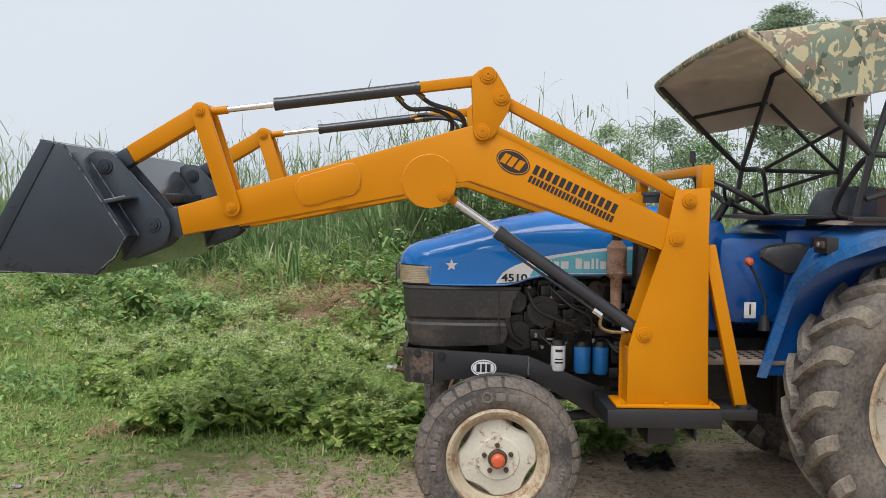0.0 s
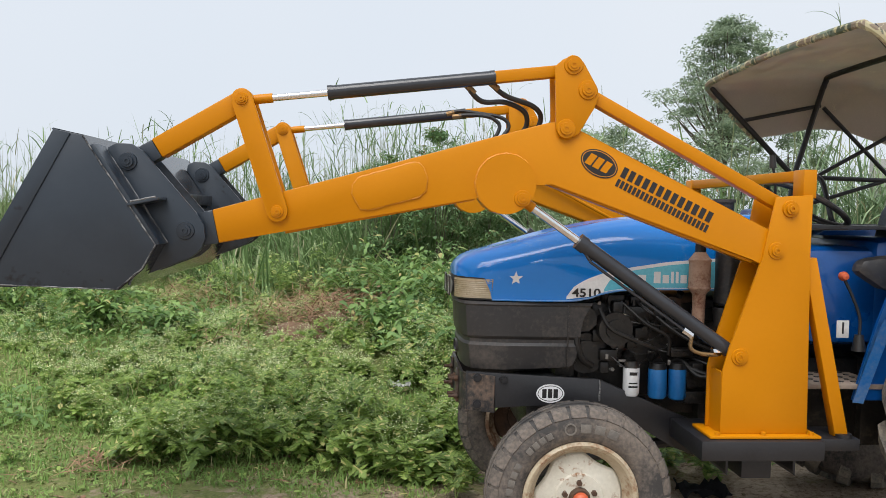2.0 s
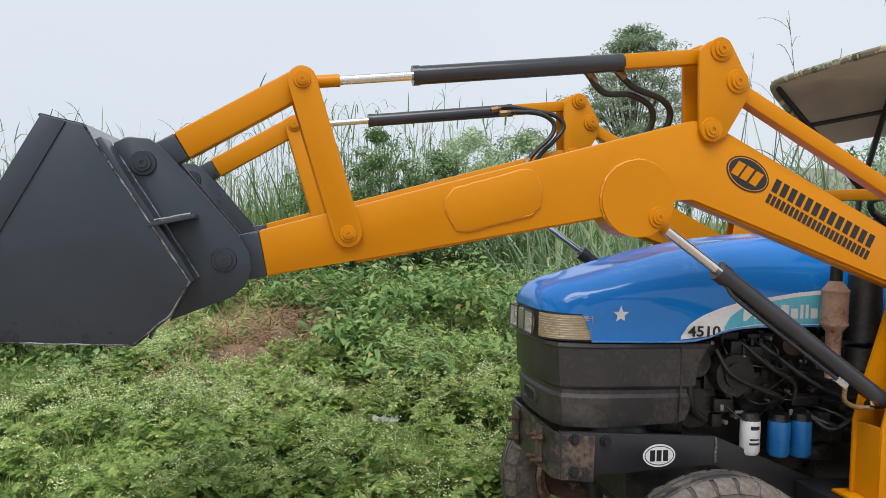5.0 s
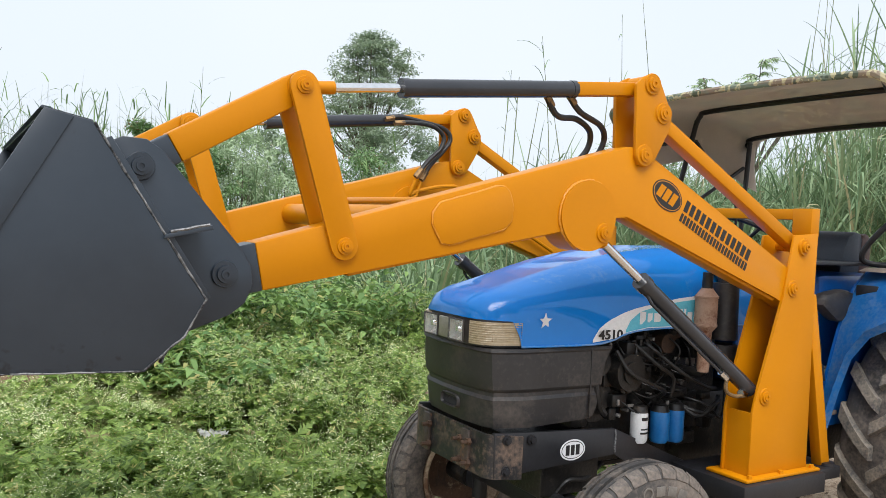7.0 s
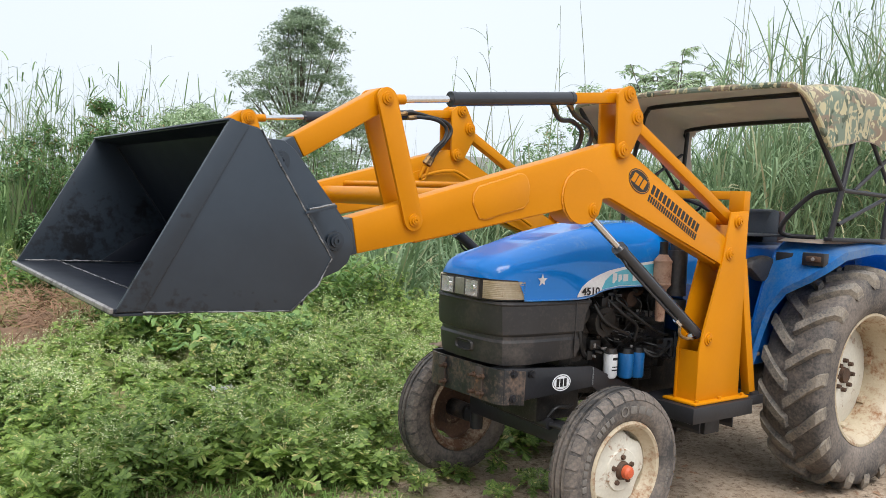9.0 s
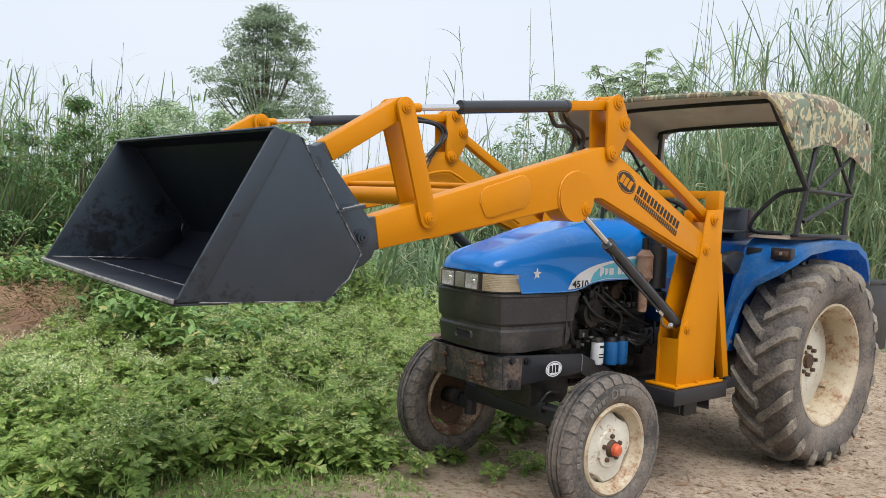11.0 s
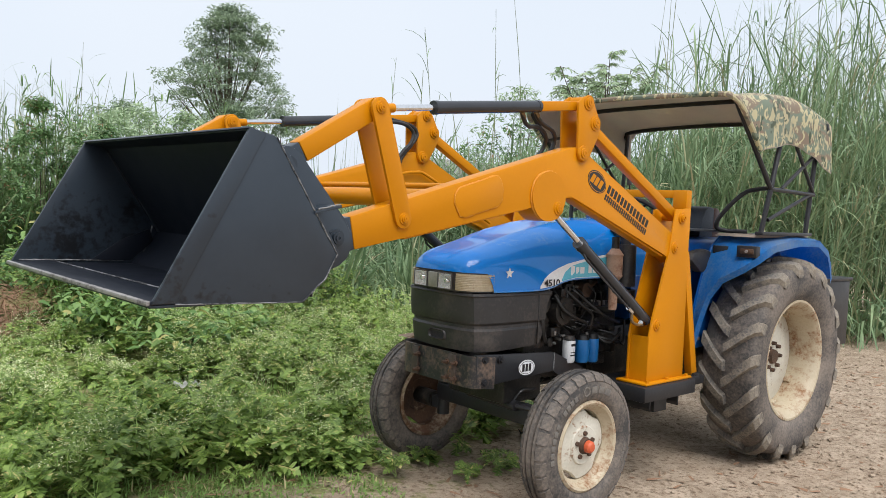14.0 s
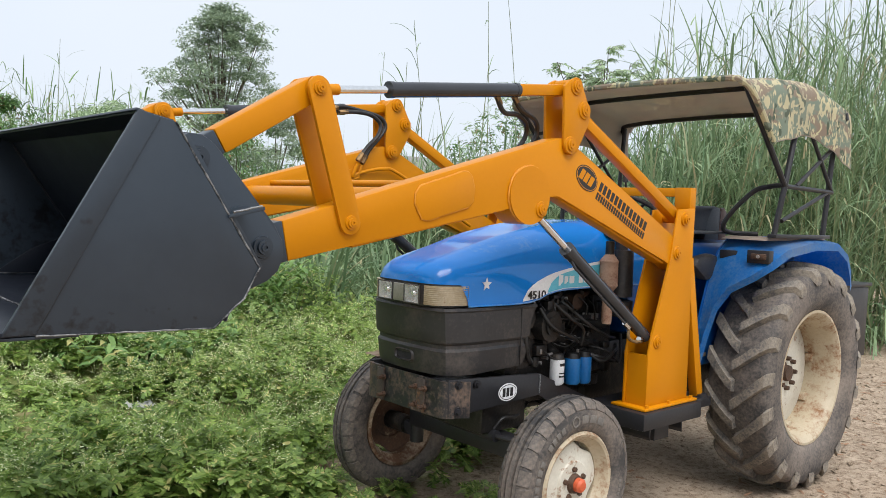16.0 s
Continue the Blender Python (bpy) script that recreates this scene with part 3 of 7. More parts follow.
    # levelling beam
    part("levelling_beam", bar(BM(), (HEAD_B[0], y, HEAD_B[1] - 0.005), (TOWER_A[0], y, TOWER_A[1] + 0.005), 0.055, 0.05, 0.005), ORANGE, loader)
    # tower
    outer = [(0.775, 1.576), (0.929, 1.588), (0.925, 1.36), (0.943, 0.617), (0.578, 0.617), (0.58, 0.87), (0.603, 0.957), (0.729, 1.335)]
    tower = part("tower_plate", slab(BM(), outer, s * (OUT - 0.003), s * (OUT + 0.009), 0.003), ORANGE, loader, "orange upright mast plate")
    back = [(0.74, 1.57), (0.929, 1.588), (0.93, 1.36), (0.943, 0.617), (0.565, 0.617), (0.565, 0.87), (0.585, 0.957), (0.70, 1.335)]
    part("tower_plate", slab(BM(), back, s * (IN - 0.03), s * (IN - 0.018), 0.003), ORANGE, loader)
    part("tower_front", box(BM(), (0.5845, s * 0.5625, 0.742), (0.012, 0.1085, 0.25), 0.0), ORANGE, tower)
    part("tower_back", box(BM(), (0.926, s * 0.561, 0.90), (0.012, 0.104, 0.565), 0.002), ORANGE, tower)
    for p in (TOWER_A, TOWER_B, TOWER_C):
        bm = BM()
        pin(bm, p, s, OUT + 0.009, 0.031, 0.02 if p == TOWER_A else 0.013)
        rod(bm, (p[0], s * (IN - 0.045), p[1]), (p[0], s * (OUT + 0.006), p[1]), 0.022)
        part("tower_pin", bm, ORANGE, tower)
    part("tower_horn", box(BM(), (0.918, s * 0.57, 1.632), (0.055, 0.09, 0.115), 0.004), ORANGE, tower)
    # lift cylinder
    e, t = Vector((ELBOW[0], s * 0.572, ELBOW[1])), Vector((TOWER_C[0], s * 0.572, TOWER_C[1]))
    d = t - e
    m0 = e + d * 0.268
    bm = rod(BM(), m0, t - d * 0.03, 0.030, seg=28)
    rod(bm, m0 - d * 0.003, m0 + d * 0.03, 0.034, seg=28)
    lift = part("lift_cylinder", bm, CYLINDER, loader, "dark grey hydraulic lift cylinder")
    part("piston_rod", rod(BM(), e, m0, 0.0165, seg=20), CHROME, lift, "polished chrome rod")
    bm = rod(BM(), e, e + d * 0.06, 0.021, seg=20)
    rod(bm, (e.x, s * 0.535, e.z), (e.x, s * 0.605, e.z), 0.034)
    pin(bm, ELBOW, s, OUT + 0.014)
    part("rod_eye", bm, ORANGE, lift)
    # feed pipe along the lift cylinder and its fittings
    n = Vector((0.0, s * 0.012, -0.047))
    q0, q1 = m0 + d * 0.03, t - d * 0.235
    part("feed_pipe", tube(BM(), [q0 + n * 0.55, q0 + d * 0.02 + n * 0.95, q0 + d * 0.07 + n * 1.05, q1 + n * 1.05], 0.0065, 8), CYLINDER, lift)
    part("pipe_nut", rod(BM(), q1 + n * 1.05 - d * 0.012, q1 + n * 1.05 + d * 0.03, 0.0135, seg=6), CHROME, lift, "bright plated pipe nut")
    bm = tube(BM(), [q1 + n * 1.05 + d * 0.03, q1 + n * 1.5 + d * 0.025 + Vector((0, 0, -0.03)), q1 + n * 2.0 + d * 0.07, q1 + n * 1.1 + d * 0.15], 0.008, 8)
    part("pipe_nut", rod(BM(), q1 + n * 1.15 + d * 0.125, q1 + n * 0.7 + d * 0.165, 0.015, seg=6), CHROME, lift, "bright plated pipe nut")
    part("pipe_fitting", bm, BRASS, lift, "tarnished brass fitting")
    # brace and foot
    part("tower_brace", bar(BM(), (0.935, s * 0.585, 1.33), (1.098, s * 0.585, 0.605), 0.05, 0.055, 0.004), ORANGE, loader)
    foot = part("mounting_flange", box(BM(), (0.755, s * 0.56, 0.611), (0.46, 0.2, 0.012), 0.003), ORANGE, loader)
    for fx in (0.56, 0.75, 0.95):
        part("flange_bolt", rod(BM(), (fx, s * 0.643, 0.612), (fx, s * 0.643, 0.63), 0.011, seg=6), ORANGE, foot)
    bracket = part("mounting_bracket", box(BM(), (0.735, s * 0.48, 0.563), (0.505, 0.37, 0.08), 0.004), FRAME_BLACK, loader, "black painted mounting bracket")
    part("brace_foot", box(BM(), (1.07, s * 0.52, 0.575), (0.18, 0.2, 0.05), 0.004), FRAME_BLACK, bracket)
    part("lower_block", box(BM(), (0.738, s * 0.50, 0.478), (0.125, 0.2, 0.09), 0.004), FRAME_BLACK, bracket)
    part("foot_plate", rod(BM(), (1.105, s * 0.585, 0.59), (1.105, s * 0.585, 0.615), 0.035), FRAME_BLACK, bracket)
    for fx in (0.6, 0.88):
        part("web_plate", slab(BM(), [(fx, 0.53), (fx + 0.01, 0.53), (fx + 0.01, 0.45), (fx, 0.47)], s * 0.33, s * 0.62, 0.001), FRAME_BLACK, bracket)
    rail = [(-0.424, 0.80), (0.165, 0.768), (0.50, 0.625), (0.60, 0.585), (0.60, 0.43), (0.50, 0.47), (0.167, 0.668), (-0.42, 0.632)]
    r = part("side_rail", slab(BM(), rail, s * 0.262, s * 0.282, 0.003), FRAME_BLACK, loader, "black painted side rail")
    bm = BM()
    bead(bm, [(0.166, s * 0.284, 0.765), (0.167, s * 0.284, 0.672)], 0.005, 8)
    part("weld_seam", bm, WELD, r)
    for bx, bz in ((-0.375, 0.775), (-0.26, 0.765), (-0.375, 0.66)):
        bm = rod(BM(), (bx, s * 0.285, bz), (bx, s * 0.296, bz), 0.019)
        rod(bm, (bx, s * 0.294, bz), (bx, s * 0.307, bz), 0.013, seg=6)
        part("rail_bolt", bm, FRAME_BLACK, r)
    # hydraulic hoses of the tilt cylinder
    sy = s * 0.55
    hose_a = [(-0.392, s * 0.568, 2.012), (-0.318, sy, 1.956), (-0.206, s * 0.53, 1.922), (-0.165, s * 0.51, 1.88), (-0.185, s * 0.5, 1.82), (-0.24, s * 0.5, 1.765), (-0.29, s * 0.5, 1.72)]
    hose_b = [(-0.484, s * 0.568, 2.0), (-0.414, sy, 1.932), (-0.314, s * 0.53, 1.932), (-0.234, s * 0.51, 1.90), (-0.22, s * 0.49, 1.845), (-0.26, s * 0.48, 1.79), (-0.33, s * 0.48, 1.715)]
    if s > 0:
        # the far pair leaves the barrel along its end and loops down to the rigid pipes
        hose_a = [(-0.468, 0.535, 2.012), (-0.40, 0.53, 2.03), (-0.295, 0.525, 2.02), (-0.173, 0.52, 2.0), (-0.133, 0.515, 1.952), (-0.182, 0.51, 1.882), (-0.235, 0.505, 1.83), (-0.29, 0.5, 1.75)]
        hose_b = [(-0.44, 0.50, 1.995), (-0.36, 0.49, 2.005), (-0.25, 0.49, 2.0), (-0.19, 0.485, 1.96), (-0.205, 0.48, 1.90), (-0.27, 0.48, 1.836), (-0.33, 0.48, 1.76)]
    for h in (hose_a, hose_b):
        hose = part("hose", tube(BM(), h, 0.0105, 10, 8), HOSE, loader, "black rubber hydraulic hose")
        part("hose_fitting", rod(BM(), h[0], Vector(h[0]).lerp(Vector(h[1]), 0.6), 0.013, seg=6), BRASS, hose)
        part("hose_fitting", rod(BM(), Vector(h[-1]), Vector(h[-1]).lerp(Vector(h[-2]), 0.5), 0.014, seg=6), BRASS, hose)
    bm = tube(BM(), [(-0.29, s * 0.5, 1.74), (-0.31, s * 0.5, 1.69), (-0.34, s * 0.5, 1.665), (-0.6, s * 0.505, 1.60)], 0.009, 8)
    tube(bm, [(-0.33, s * 0.48, 1.745), (-0.35, s * 0.49, 1.68), (-0.30, s * 0.5, 1.70), (-0.15, s * 0.5, 1.73), (-0.02, s * 0.5, 1.70), (0.5, s * 0.5, 1.44)], 0.009, 8)
    part("boom_pipe", bm, ORANGE, loader)


ON_TRACTOR = ("side_rail", "mounting_bracket", "brace_foot", "lower_block", "foot_plate", "web_plate", "rail_bolt")
for s, dy in ((-1, NEAR_SHIFT), (1, FAR_SHIFT)):
    before = set(bpy.data.objects)
    loader_side(s)
    for ob in set(bpy.data.objects) - before:
        if not ob.name.startswith(ON_TRACTOR) and not ob.parent.name.startswith("side_rail"):
            ob.data.transform(Matrix.Translation((0, dy, 0)))
bm = rod(BM(), (-0.90, -IN + NEAR_SHIFT, 1.565), (-0.90, IN + FAR_SHIFT, 1.565), 0.042, seg=28)
tie = part("cross_tube", bm, ORANGE, loader, "orange cross tube between the booms")
bm = tube(BM(), [(-0.79, -IN + NEAR_SHIFT, 1.625), (-0.79, IN + FAR_SHIFT, 1.625)], 0.014, 12, smooth=False)
part("cross_pipe", bm, ORANGE, loader)
bm = box(BM(), (0.918, 0.055, 1.665), (0.05, 1.13, 0.045), 0.004)
part("mast_crossbar", bm, ORANGE, loader)
arc = [(-0.30, 0.292), (-0.385, 0.292)] + [(-0.385 - 0.058 * math.sin(t), 0.234 + 0.058 * math.cos(t)) for t in (math.pi / 2 * i / 6 for i in range(1, 7))]
path_ = arc + [(x, -y) for x, y in arc[::-1]]
inner_ = [(x + 0.012 * (0.4 if abs(y) > 0.28 else 1.0), y * 0.96) for x, y in path_]
bm = BM()
rows_ = []
for pts_, z_ in ((path_, 0.632), (path_, 0.792), (inner_, 0.792), (inner_, 0.632)):
    rows_.append([bm.verts.new((x, y, z_ - (0.022 if z_ > 0.7 and -0.02 < y < 0.16 else 0) - (0.012 * (x > -0.35)))) for x, y in pts_])
for k in range(4):
    a_, b_ = rows_[k], rows_[(k + 1) % 4]
    for i in range(len(a_) - 1):
        bm.faces.new((a_[i], a_[i + 1], b_[i + 1], b_[i]))
for e in (0, -1):
    bm.faces.new([r_[e] for r_ in rows_])
bumper = part("front_crossplate", bm, BUMPER, loader, "scuffed black front plate with rust")
for bx in (-0.13, 0.16):
    part("weight_pad", box(BM(), (-0.449, bx, 0.71), (0.012, 0.05, 0.15), 0.003), RUSTY_PLATE, bumper, "rusty bolted plate")
for by in (-0.16, -0.1, 0.13):
    for bz in (0.665, 0.745):
        bm = rod(BM(), (-0.455, by, bz), (-0.49, by, bz), 0.008, seg=10)
        rod(bm, (-0.45, by, bz), (-0.464, by, bz), 0.014, seg=6)
        part("plate_bolt", bm, BOLT, bumper)

# ---- bucket ----
B0, B1 = -0.755, 0.795
PROFILE = [(-1.968, 1.757), (-1.872, 1.738), (-1.612, 1.345), (-1.66, 1.262), (-1.745, 1.186), (-2.275, 1.20)]


def sheet(bm, pts, t=0.008):
    """A bent plate with thickness along the profile, across the bucket."""
    cx, cz = -1.9, 1.45
    back = []
    for x, z in pts:
        d = Vector((cx - x, cz - z)).normalized() * t
        back.append((x + d.x, z + d.y))
    chain = list(pts) + back[::-1]
    a = [bm.verts.new((x, B0 + 0.006, z)) for x, z in chain]
    b = [bm.verts.new((x, B1 - 0.006, z)) for x, z in chain]
    n = len(chain)
    for i in range(n):
        j = (i + 1) % n
        bm.faces.new((a[i], b[i], b[j], a[j]))
    for row in (a, b):
        for i in range(len(pts) - 1):
            bm.faces.new((row[i], row[i + 1], row[n - 2 - i], row[n - 1 - i]))


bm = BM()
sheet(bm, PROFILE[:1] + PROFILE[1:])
shell = part("bucket", bm, BUCKET_IN_SHADED, loader, "dark grey welded steel loading bucket, empty")
bm = BM()
sheet(bm, [(x + (x + 1.9) * 0.012 - 0.0, z - (0.004 if z < 1.3 else -0.003)) for x, z in PROFILE], 0.004)
part("outer_skin", bm, GLOSS_BLACK, shell, "dark grey painted bucket back")
for y0, y1 in ((B0 - 0.004, B0 + 0.008), (B1 - 0.008, B1 + 0.004)):
    part("side_plate", slab(BM(), PROFILE, y0, y1, 0.0025), BLACK_PAINT, shell, "flat dark grey side plate")
    s = -1 if y0 < 0 else 1
    yo = y0 if s < 0 else y1
    bm = slab(BM(), [(-1.968, 1.757), (-1.91, 1.744), (-2.20, 1.204), (-2.275, 1.20)], yo + s * 0.001, yo + s * 0.005, 0.0015)
    part("side_edge_strip", bm, BLACK_PAINT, shell)
    bm = BM()
    bead(bm, [(-1.868, yo, 1.735), (-1.612, yo, 1.347), (-1.66, yo, 1.262), (-1.745, yo, 1.188)], 0.003, 11)
    bead(bm, [(-1.745, yo, 1.185), (-2.20, yo, 1.197)], 0.0026, 12)
    part("weld_seam", bm, WELD, shell, "bare metal weld bead")
    yi = y1 if s < 0 else y0
    bm = BM()
    bead(bm, [(-2.24, yi, 1.214), (-1.78, yi, 1.206)], 0.004, 13)
    bead(bm, [(-1.71, yi, 1.20), (-1.66, yi, 1.31), (-1.645, yi, 1.375)], 0.005, 15)
    part("inner_weld", bm, WELD, shell)
    bm = BM()
    bead(bm, [(-1.66, yi, 1.41), (-1.87, yi, 1.72)], 0.005, 14)
    part("painted_weld", bm, BUCKET_IN_SHADED, shell)
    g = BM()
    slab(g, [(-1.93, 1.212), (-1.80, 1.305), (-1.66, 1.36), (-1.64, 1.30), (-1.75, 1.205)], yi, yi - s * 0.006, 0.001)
    part("corner_gusset", g, BUCKET_IN_SHADED, shell)
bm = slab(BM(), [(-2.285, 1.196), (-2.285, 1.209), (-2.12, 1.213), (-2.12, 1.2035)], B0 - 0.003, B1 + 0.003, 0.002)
part("cutting_edge", bm, BUCKET_IN_SHADED, shell, "dark painted cutting edge")
bm = slab(BM(), [(-2.289, 1.196), (-2.289, 1.2085), (-2.279, 1.2115), (-2.279, 1.196)], B0 - 0.004, B1 + 0.004, 0.001)
part("bare_lip", bm, EDGE_STEEL, shell, "worn bare steel lip")
bm = slab(BM(), [(-2.28, 1.188), (-2.28, 1.196), (-2.10, 1.196), (-2.10, 1.188)], B0 - 0.002, B1 + 0.002, 0.002)
part("wear_strip", bm, BLACK_PAINT, shell)
bm = BM()
bead(bm, [(-2.118, B0 + 0.02, 1.214), (-2.118, B1 - 0.02, 1.214)], 0.003, 21)
part("edge_weld", bm, WELD, shell)
bm = slab(BM(), [(-1.977, 1.755), (-1.972, 1.762), (-1.95, 1.757), (-1.955, 1.75)], B0 - 0.003, B1 + 0.003, 0.002)
part("top_rim", bm, BLACK_PAINT, shell)
# lugs that carry the pins, in pairs on each side
LUG = [(-1.826, 1.672), (-1.822, 1.705), (-1.79, 1.722), (-1.735, 1.72), (-1.695, 1.695), (-1.50, 1.47), (-1.468, 1.42), (-1.462, 1.37), (-1.48, 1.325), (-1.515, 1.296), (-1.676, 1.232), (-1.645, 1.285), (-1.606, 1.345)]
for s, dy in ((-1, NEAR_SHIFT), (1, FAR_SHIFT)):
    o, n = s * 0.655 + dy, s * 0.487 + dy
    for ya, yb in ((o - s * 0.015, o), (n, n + s * 0.013)):
        part("bucket_lug", slab(BM(), LUG, ya, yb, 0.003), BLACK_PAINT, shell)
    for p in (BUCKET_UP, BUCKET_LOW):
        bm = BM()
        pin(bm, p, s, abs(o), 0.031, 0.018)
        rod(bm, (p[0], n - s * 0.006, p[1]), (p[0], o, p[1]), 0.022)
        pin(bm, p, -s, -abs(n), 0.034, 0.018)
        part("bucket_pin", bm, BLACK_PAINT, shell)
    end = B0 if s < 0 else B1
    part("stiffener", slab(BM(), [(-1.715, 1.487), (-1.712, 1.497), (-1.605, 1.522), (-1.603, 1.512)], o, end + s * 0.01, 0.001), BLACK_PAINT, shell)
    bm = BM()
    bead(bm, [(-1.70, end + s * 0.008, 1.503), (-1.612, end + s * 0.008, 1.523)], 0.004, 33)
    part("weld_seam", bm, WELD, shell)
    part("lug_flange", slab(BM(), [(-1.85, 1.70), (-1.832, 1.71), (-1.60, 1.352), (-1.62, 1.345)], o, end, 0.002), BLACK_PAINT, shell)
    bm = BM()
    bead(bm, [(-1.832, o + s * 0.005, 1.706), (-1.60, o + s * 0.005, 1.352)], 0.004, 31)
    part("lug_weld", bm, WELD, shell)
bm = BM()
box(bm, (-1.70, 0.05, 1.52), (0.03, 0.98, 0.05), 0.004)
part("back_stiffener", bm, BLACK_PAINT, shell)


# ---- marks on the boom: a plain dark oval and rows of bars ----
def decal(name, pts, y, mat, parent, label="", t=0.0012):
    return part(name, slab(BM(), pts, y, y - t, 0), mat, parent, label)


yb = -OUT + NEAR_SHIFT - 0.0005
ca, sa = math.cos(radians(-25.5)), math.sin(radians(-25.5))


def on_boom(u, v, c=(0.053, 1.692)):
    return (c[0] + u * ca - v * sa, c[1] + u * sa + v * ca)


def oval(c, a, b, n=40):
    return [on_boom(a * math.cos(2 * math.pi * i / n), b * math.sin(2 * math.pi * i / n), c) for i in range(n)]


badge = decal("badge", oval((0.053, 1.692), 0.079, 0.051), yb, PRINT_BLACK, loader, "dark oval badge with plain orange bars")
decal("badge_ring", oval((0.053, 1.692), 0.074, 0.0465), yb - 0.0012, ORANGE_WELD, badge, t=0.0004)
decal("badge_field", oval((0.053, 1.692), 0.071, 0.0435), yb - 0.0016, PRINT_BLACK, badge, t=0.0006)
bm = BM()
for u0 in (-0.052, -0.018, 0.018):
    q = [(u0, -0.023), (u0 + 0.027, -0.023), (u0 + 0.036, 0.023), (u0 + 0.009, 0.023)]
    slab(bm, [on_boom(u - 0.004, v) for u, v in q], yb - 0.0022, yb - 0.0028, 0)
part("badge_bar", bm, ORANGE, badge)
rnd = random.Random(5)


def bars(c0, n, w, h, gap, skip=()):
    """A row of plain upright bars standing for lettering."""
    bm = BM()
    for i in range(n):
        if i in skip:
            continue
        u = i * (w + gap)
        slab(bm, [on_boom(u, 0, c0), on_boom(u + w, 0, c0), on_boom(u + w, h, c0), on_boom(u, h, c0)], yb, yb - 0.001, 0)
    return bm


tagged(part("lettering_bar", bars((0.137, 1.643), 13, 0.0215, 0.043, 0.0107), PRINT_BLACK, loader, "row of plain black bars"), kind="stuff")
tagged(part("number_bar", bars((0.118, 1.607), 23, 0.0125, 0.031, 0.0058), PRINT_BLACK, loader, "row of plain black bars"), kind="stuff")
# white oval on the side rail
for s in (-1,):
    c = (-0.052, 0.705)
    pts = [(c[0] + 0.062 * math.cos(2 * math.pi * i / 36), c[1] + 0.041 * math.sin(2 * math.pi * i / 36)) for i in range(36)]
    o = decal("rail_badge", pts, -0.2825, WHITE, loader, "white oval sticker with plain black bars")
    pts2 = [(c[0] + 0.056 * math.cos(2 * math.pi * i / 36), c[1] + 0.035 * math.sin(2 * math.pi * i / 36)) for i in range(36)]
    pts3 = [(c[0] + 0.053 * math.cos(2 * math.pi * i / 36), c[1] + 0.032 * math.sin(2 * math.pi * i / 36)) for i in range(36)]
    decal("badge_ring", pts2, -0.2837, PRINT_BLACK, o, t=0.0004)
    decal("badge_field", pts3, -0.2841, WHITE, o, t=0.0006)
    bm = BM()
    for u0 in (-0.036, -0.011, 0.014):
        slab(bm, [(c[0] + u0, c[1] - 0.02), (c[0] + u0 + 0.019, c[1] - 0.02), (c[0] + u0 + 0.019, c[1] + 0.02), (c[0] + u0, c[1] + 0.02)], -0.2847, -0.2853, 0)
    part("badge_bar", bm, PRINT_BLACK, o)

# ---- tractor ----
tractor = thing("tractor", (1.0, 0, 0), "blue farm tractor with black grille, muddy tyres and camouflage canopy", "tractor")


def interp(table, x):
    for (a, va), (b, vb) in zip(table, table[1:]):
        if x <= b:
            t = max(0, (x - a) / (b - a))
            return va + (vb - va) * t
    return table[-1][1]


TOP = [(-0.475, 1.232), (-0.462, 1.262), (-0.43, 1.29), (-0.38, 1.312), (-0.2, 1.357), (0.0, 1.412), (0.22, 1.458), (0.45, 1.485), (0.66, 1.497), (0.95, 1.51)]
HALF = [(-0.475, 0.165), (-0.462, 0.20), (-0.43, 0.236), (-0.38, 0.262), (-0.32, 0.276), (-0.1, 0.296), (0.3, 0.315), (0.95, 0.325)]
LOW = [(-0.475, 1.208), (-0.33, 1.205), (-0.322, 1.112), (0.03, 1.116), (0.10, 1.128), (0.18, 1.15), (0.28, 1.168), (0.95, 1.175)]
EXP = 4.0


def hood_y(x, z):
    zt, zb, w = interp(TOP, x), 1.0, interp(HALF, x)
    v = min(1, max(0, (z - zb) / (zt - zb)))
    return w * (1 - v ** EXP) ** (1 / EXP)


def build_hood():
    xs = [-0.475, -0.468, -0.46, -0.448, -0.43, -0.405, -0.38, -0.35, -0.325, -0.318, -0.28, -0.2, -0.1, 0.0, 0.05, 0.1, 0.15, 0.2, 0.28, 0.36, 0.45, 0.55, 0.66, 0.8, 0.95]
    bm, rings, n = BM(), [], 28
    for x in xs:
        zt, zb = interp(TOP, x), interp(LOW, x)
        ring = []
        for i in range(n + 1):
            a = math.pi * i / n
            c, sn = math.cos(a), math.sin(a)
            if i in (0, n):
                z = zb
            else:
                z = max(zb, 1.0 + (zt - 1.0) * abs(sn) ** (2 / EXP))
                z = zb + (zt - zb) * (abs(sn) ** (2 / EXP))
            y = hood_y(x, z) * (1 if c > 0 else -1) if i != n // 2 else 0.0
            crease = 0.010 * math.exp(-((abs(y) - 0.13) / 0.02) ** 2) * smooth(-0.4, -0.1, x) * (1 - smooth(0.5, 0.9, x))
            ring.append(bm.verts.new((x, y, z + crease * (abs(sn) > 0.5))))
        rings.append(ring)
    for a, b in zip(rings, rings[1:]):
        for i in range(n):
            bm.faces.new((a[i], b[i], b[i + 1], a[i + 1]))
    bm.faces.new(rings[0])
    bm.faces.new(rings[-1][::-1])
    return part("bonnet", bm, BLUE, tractor, "glossy blue bonnet, lightly dusty", sharp=0.75)


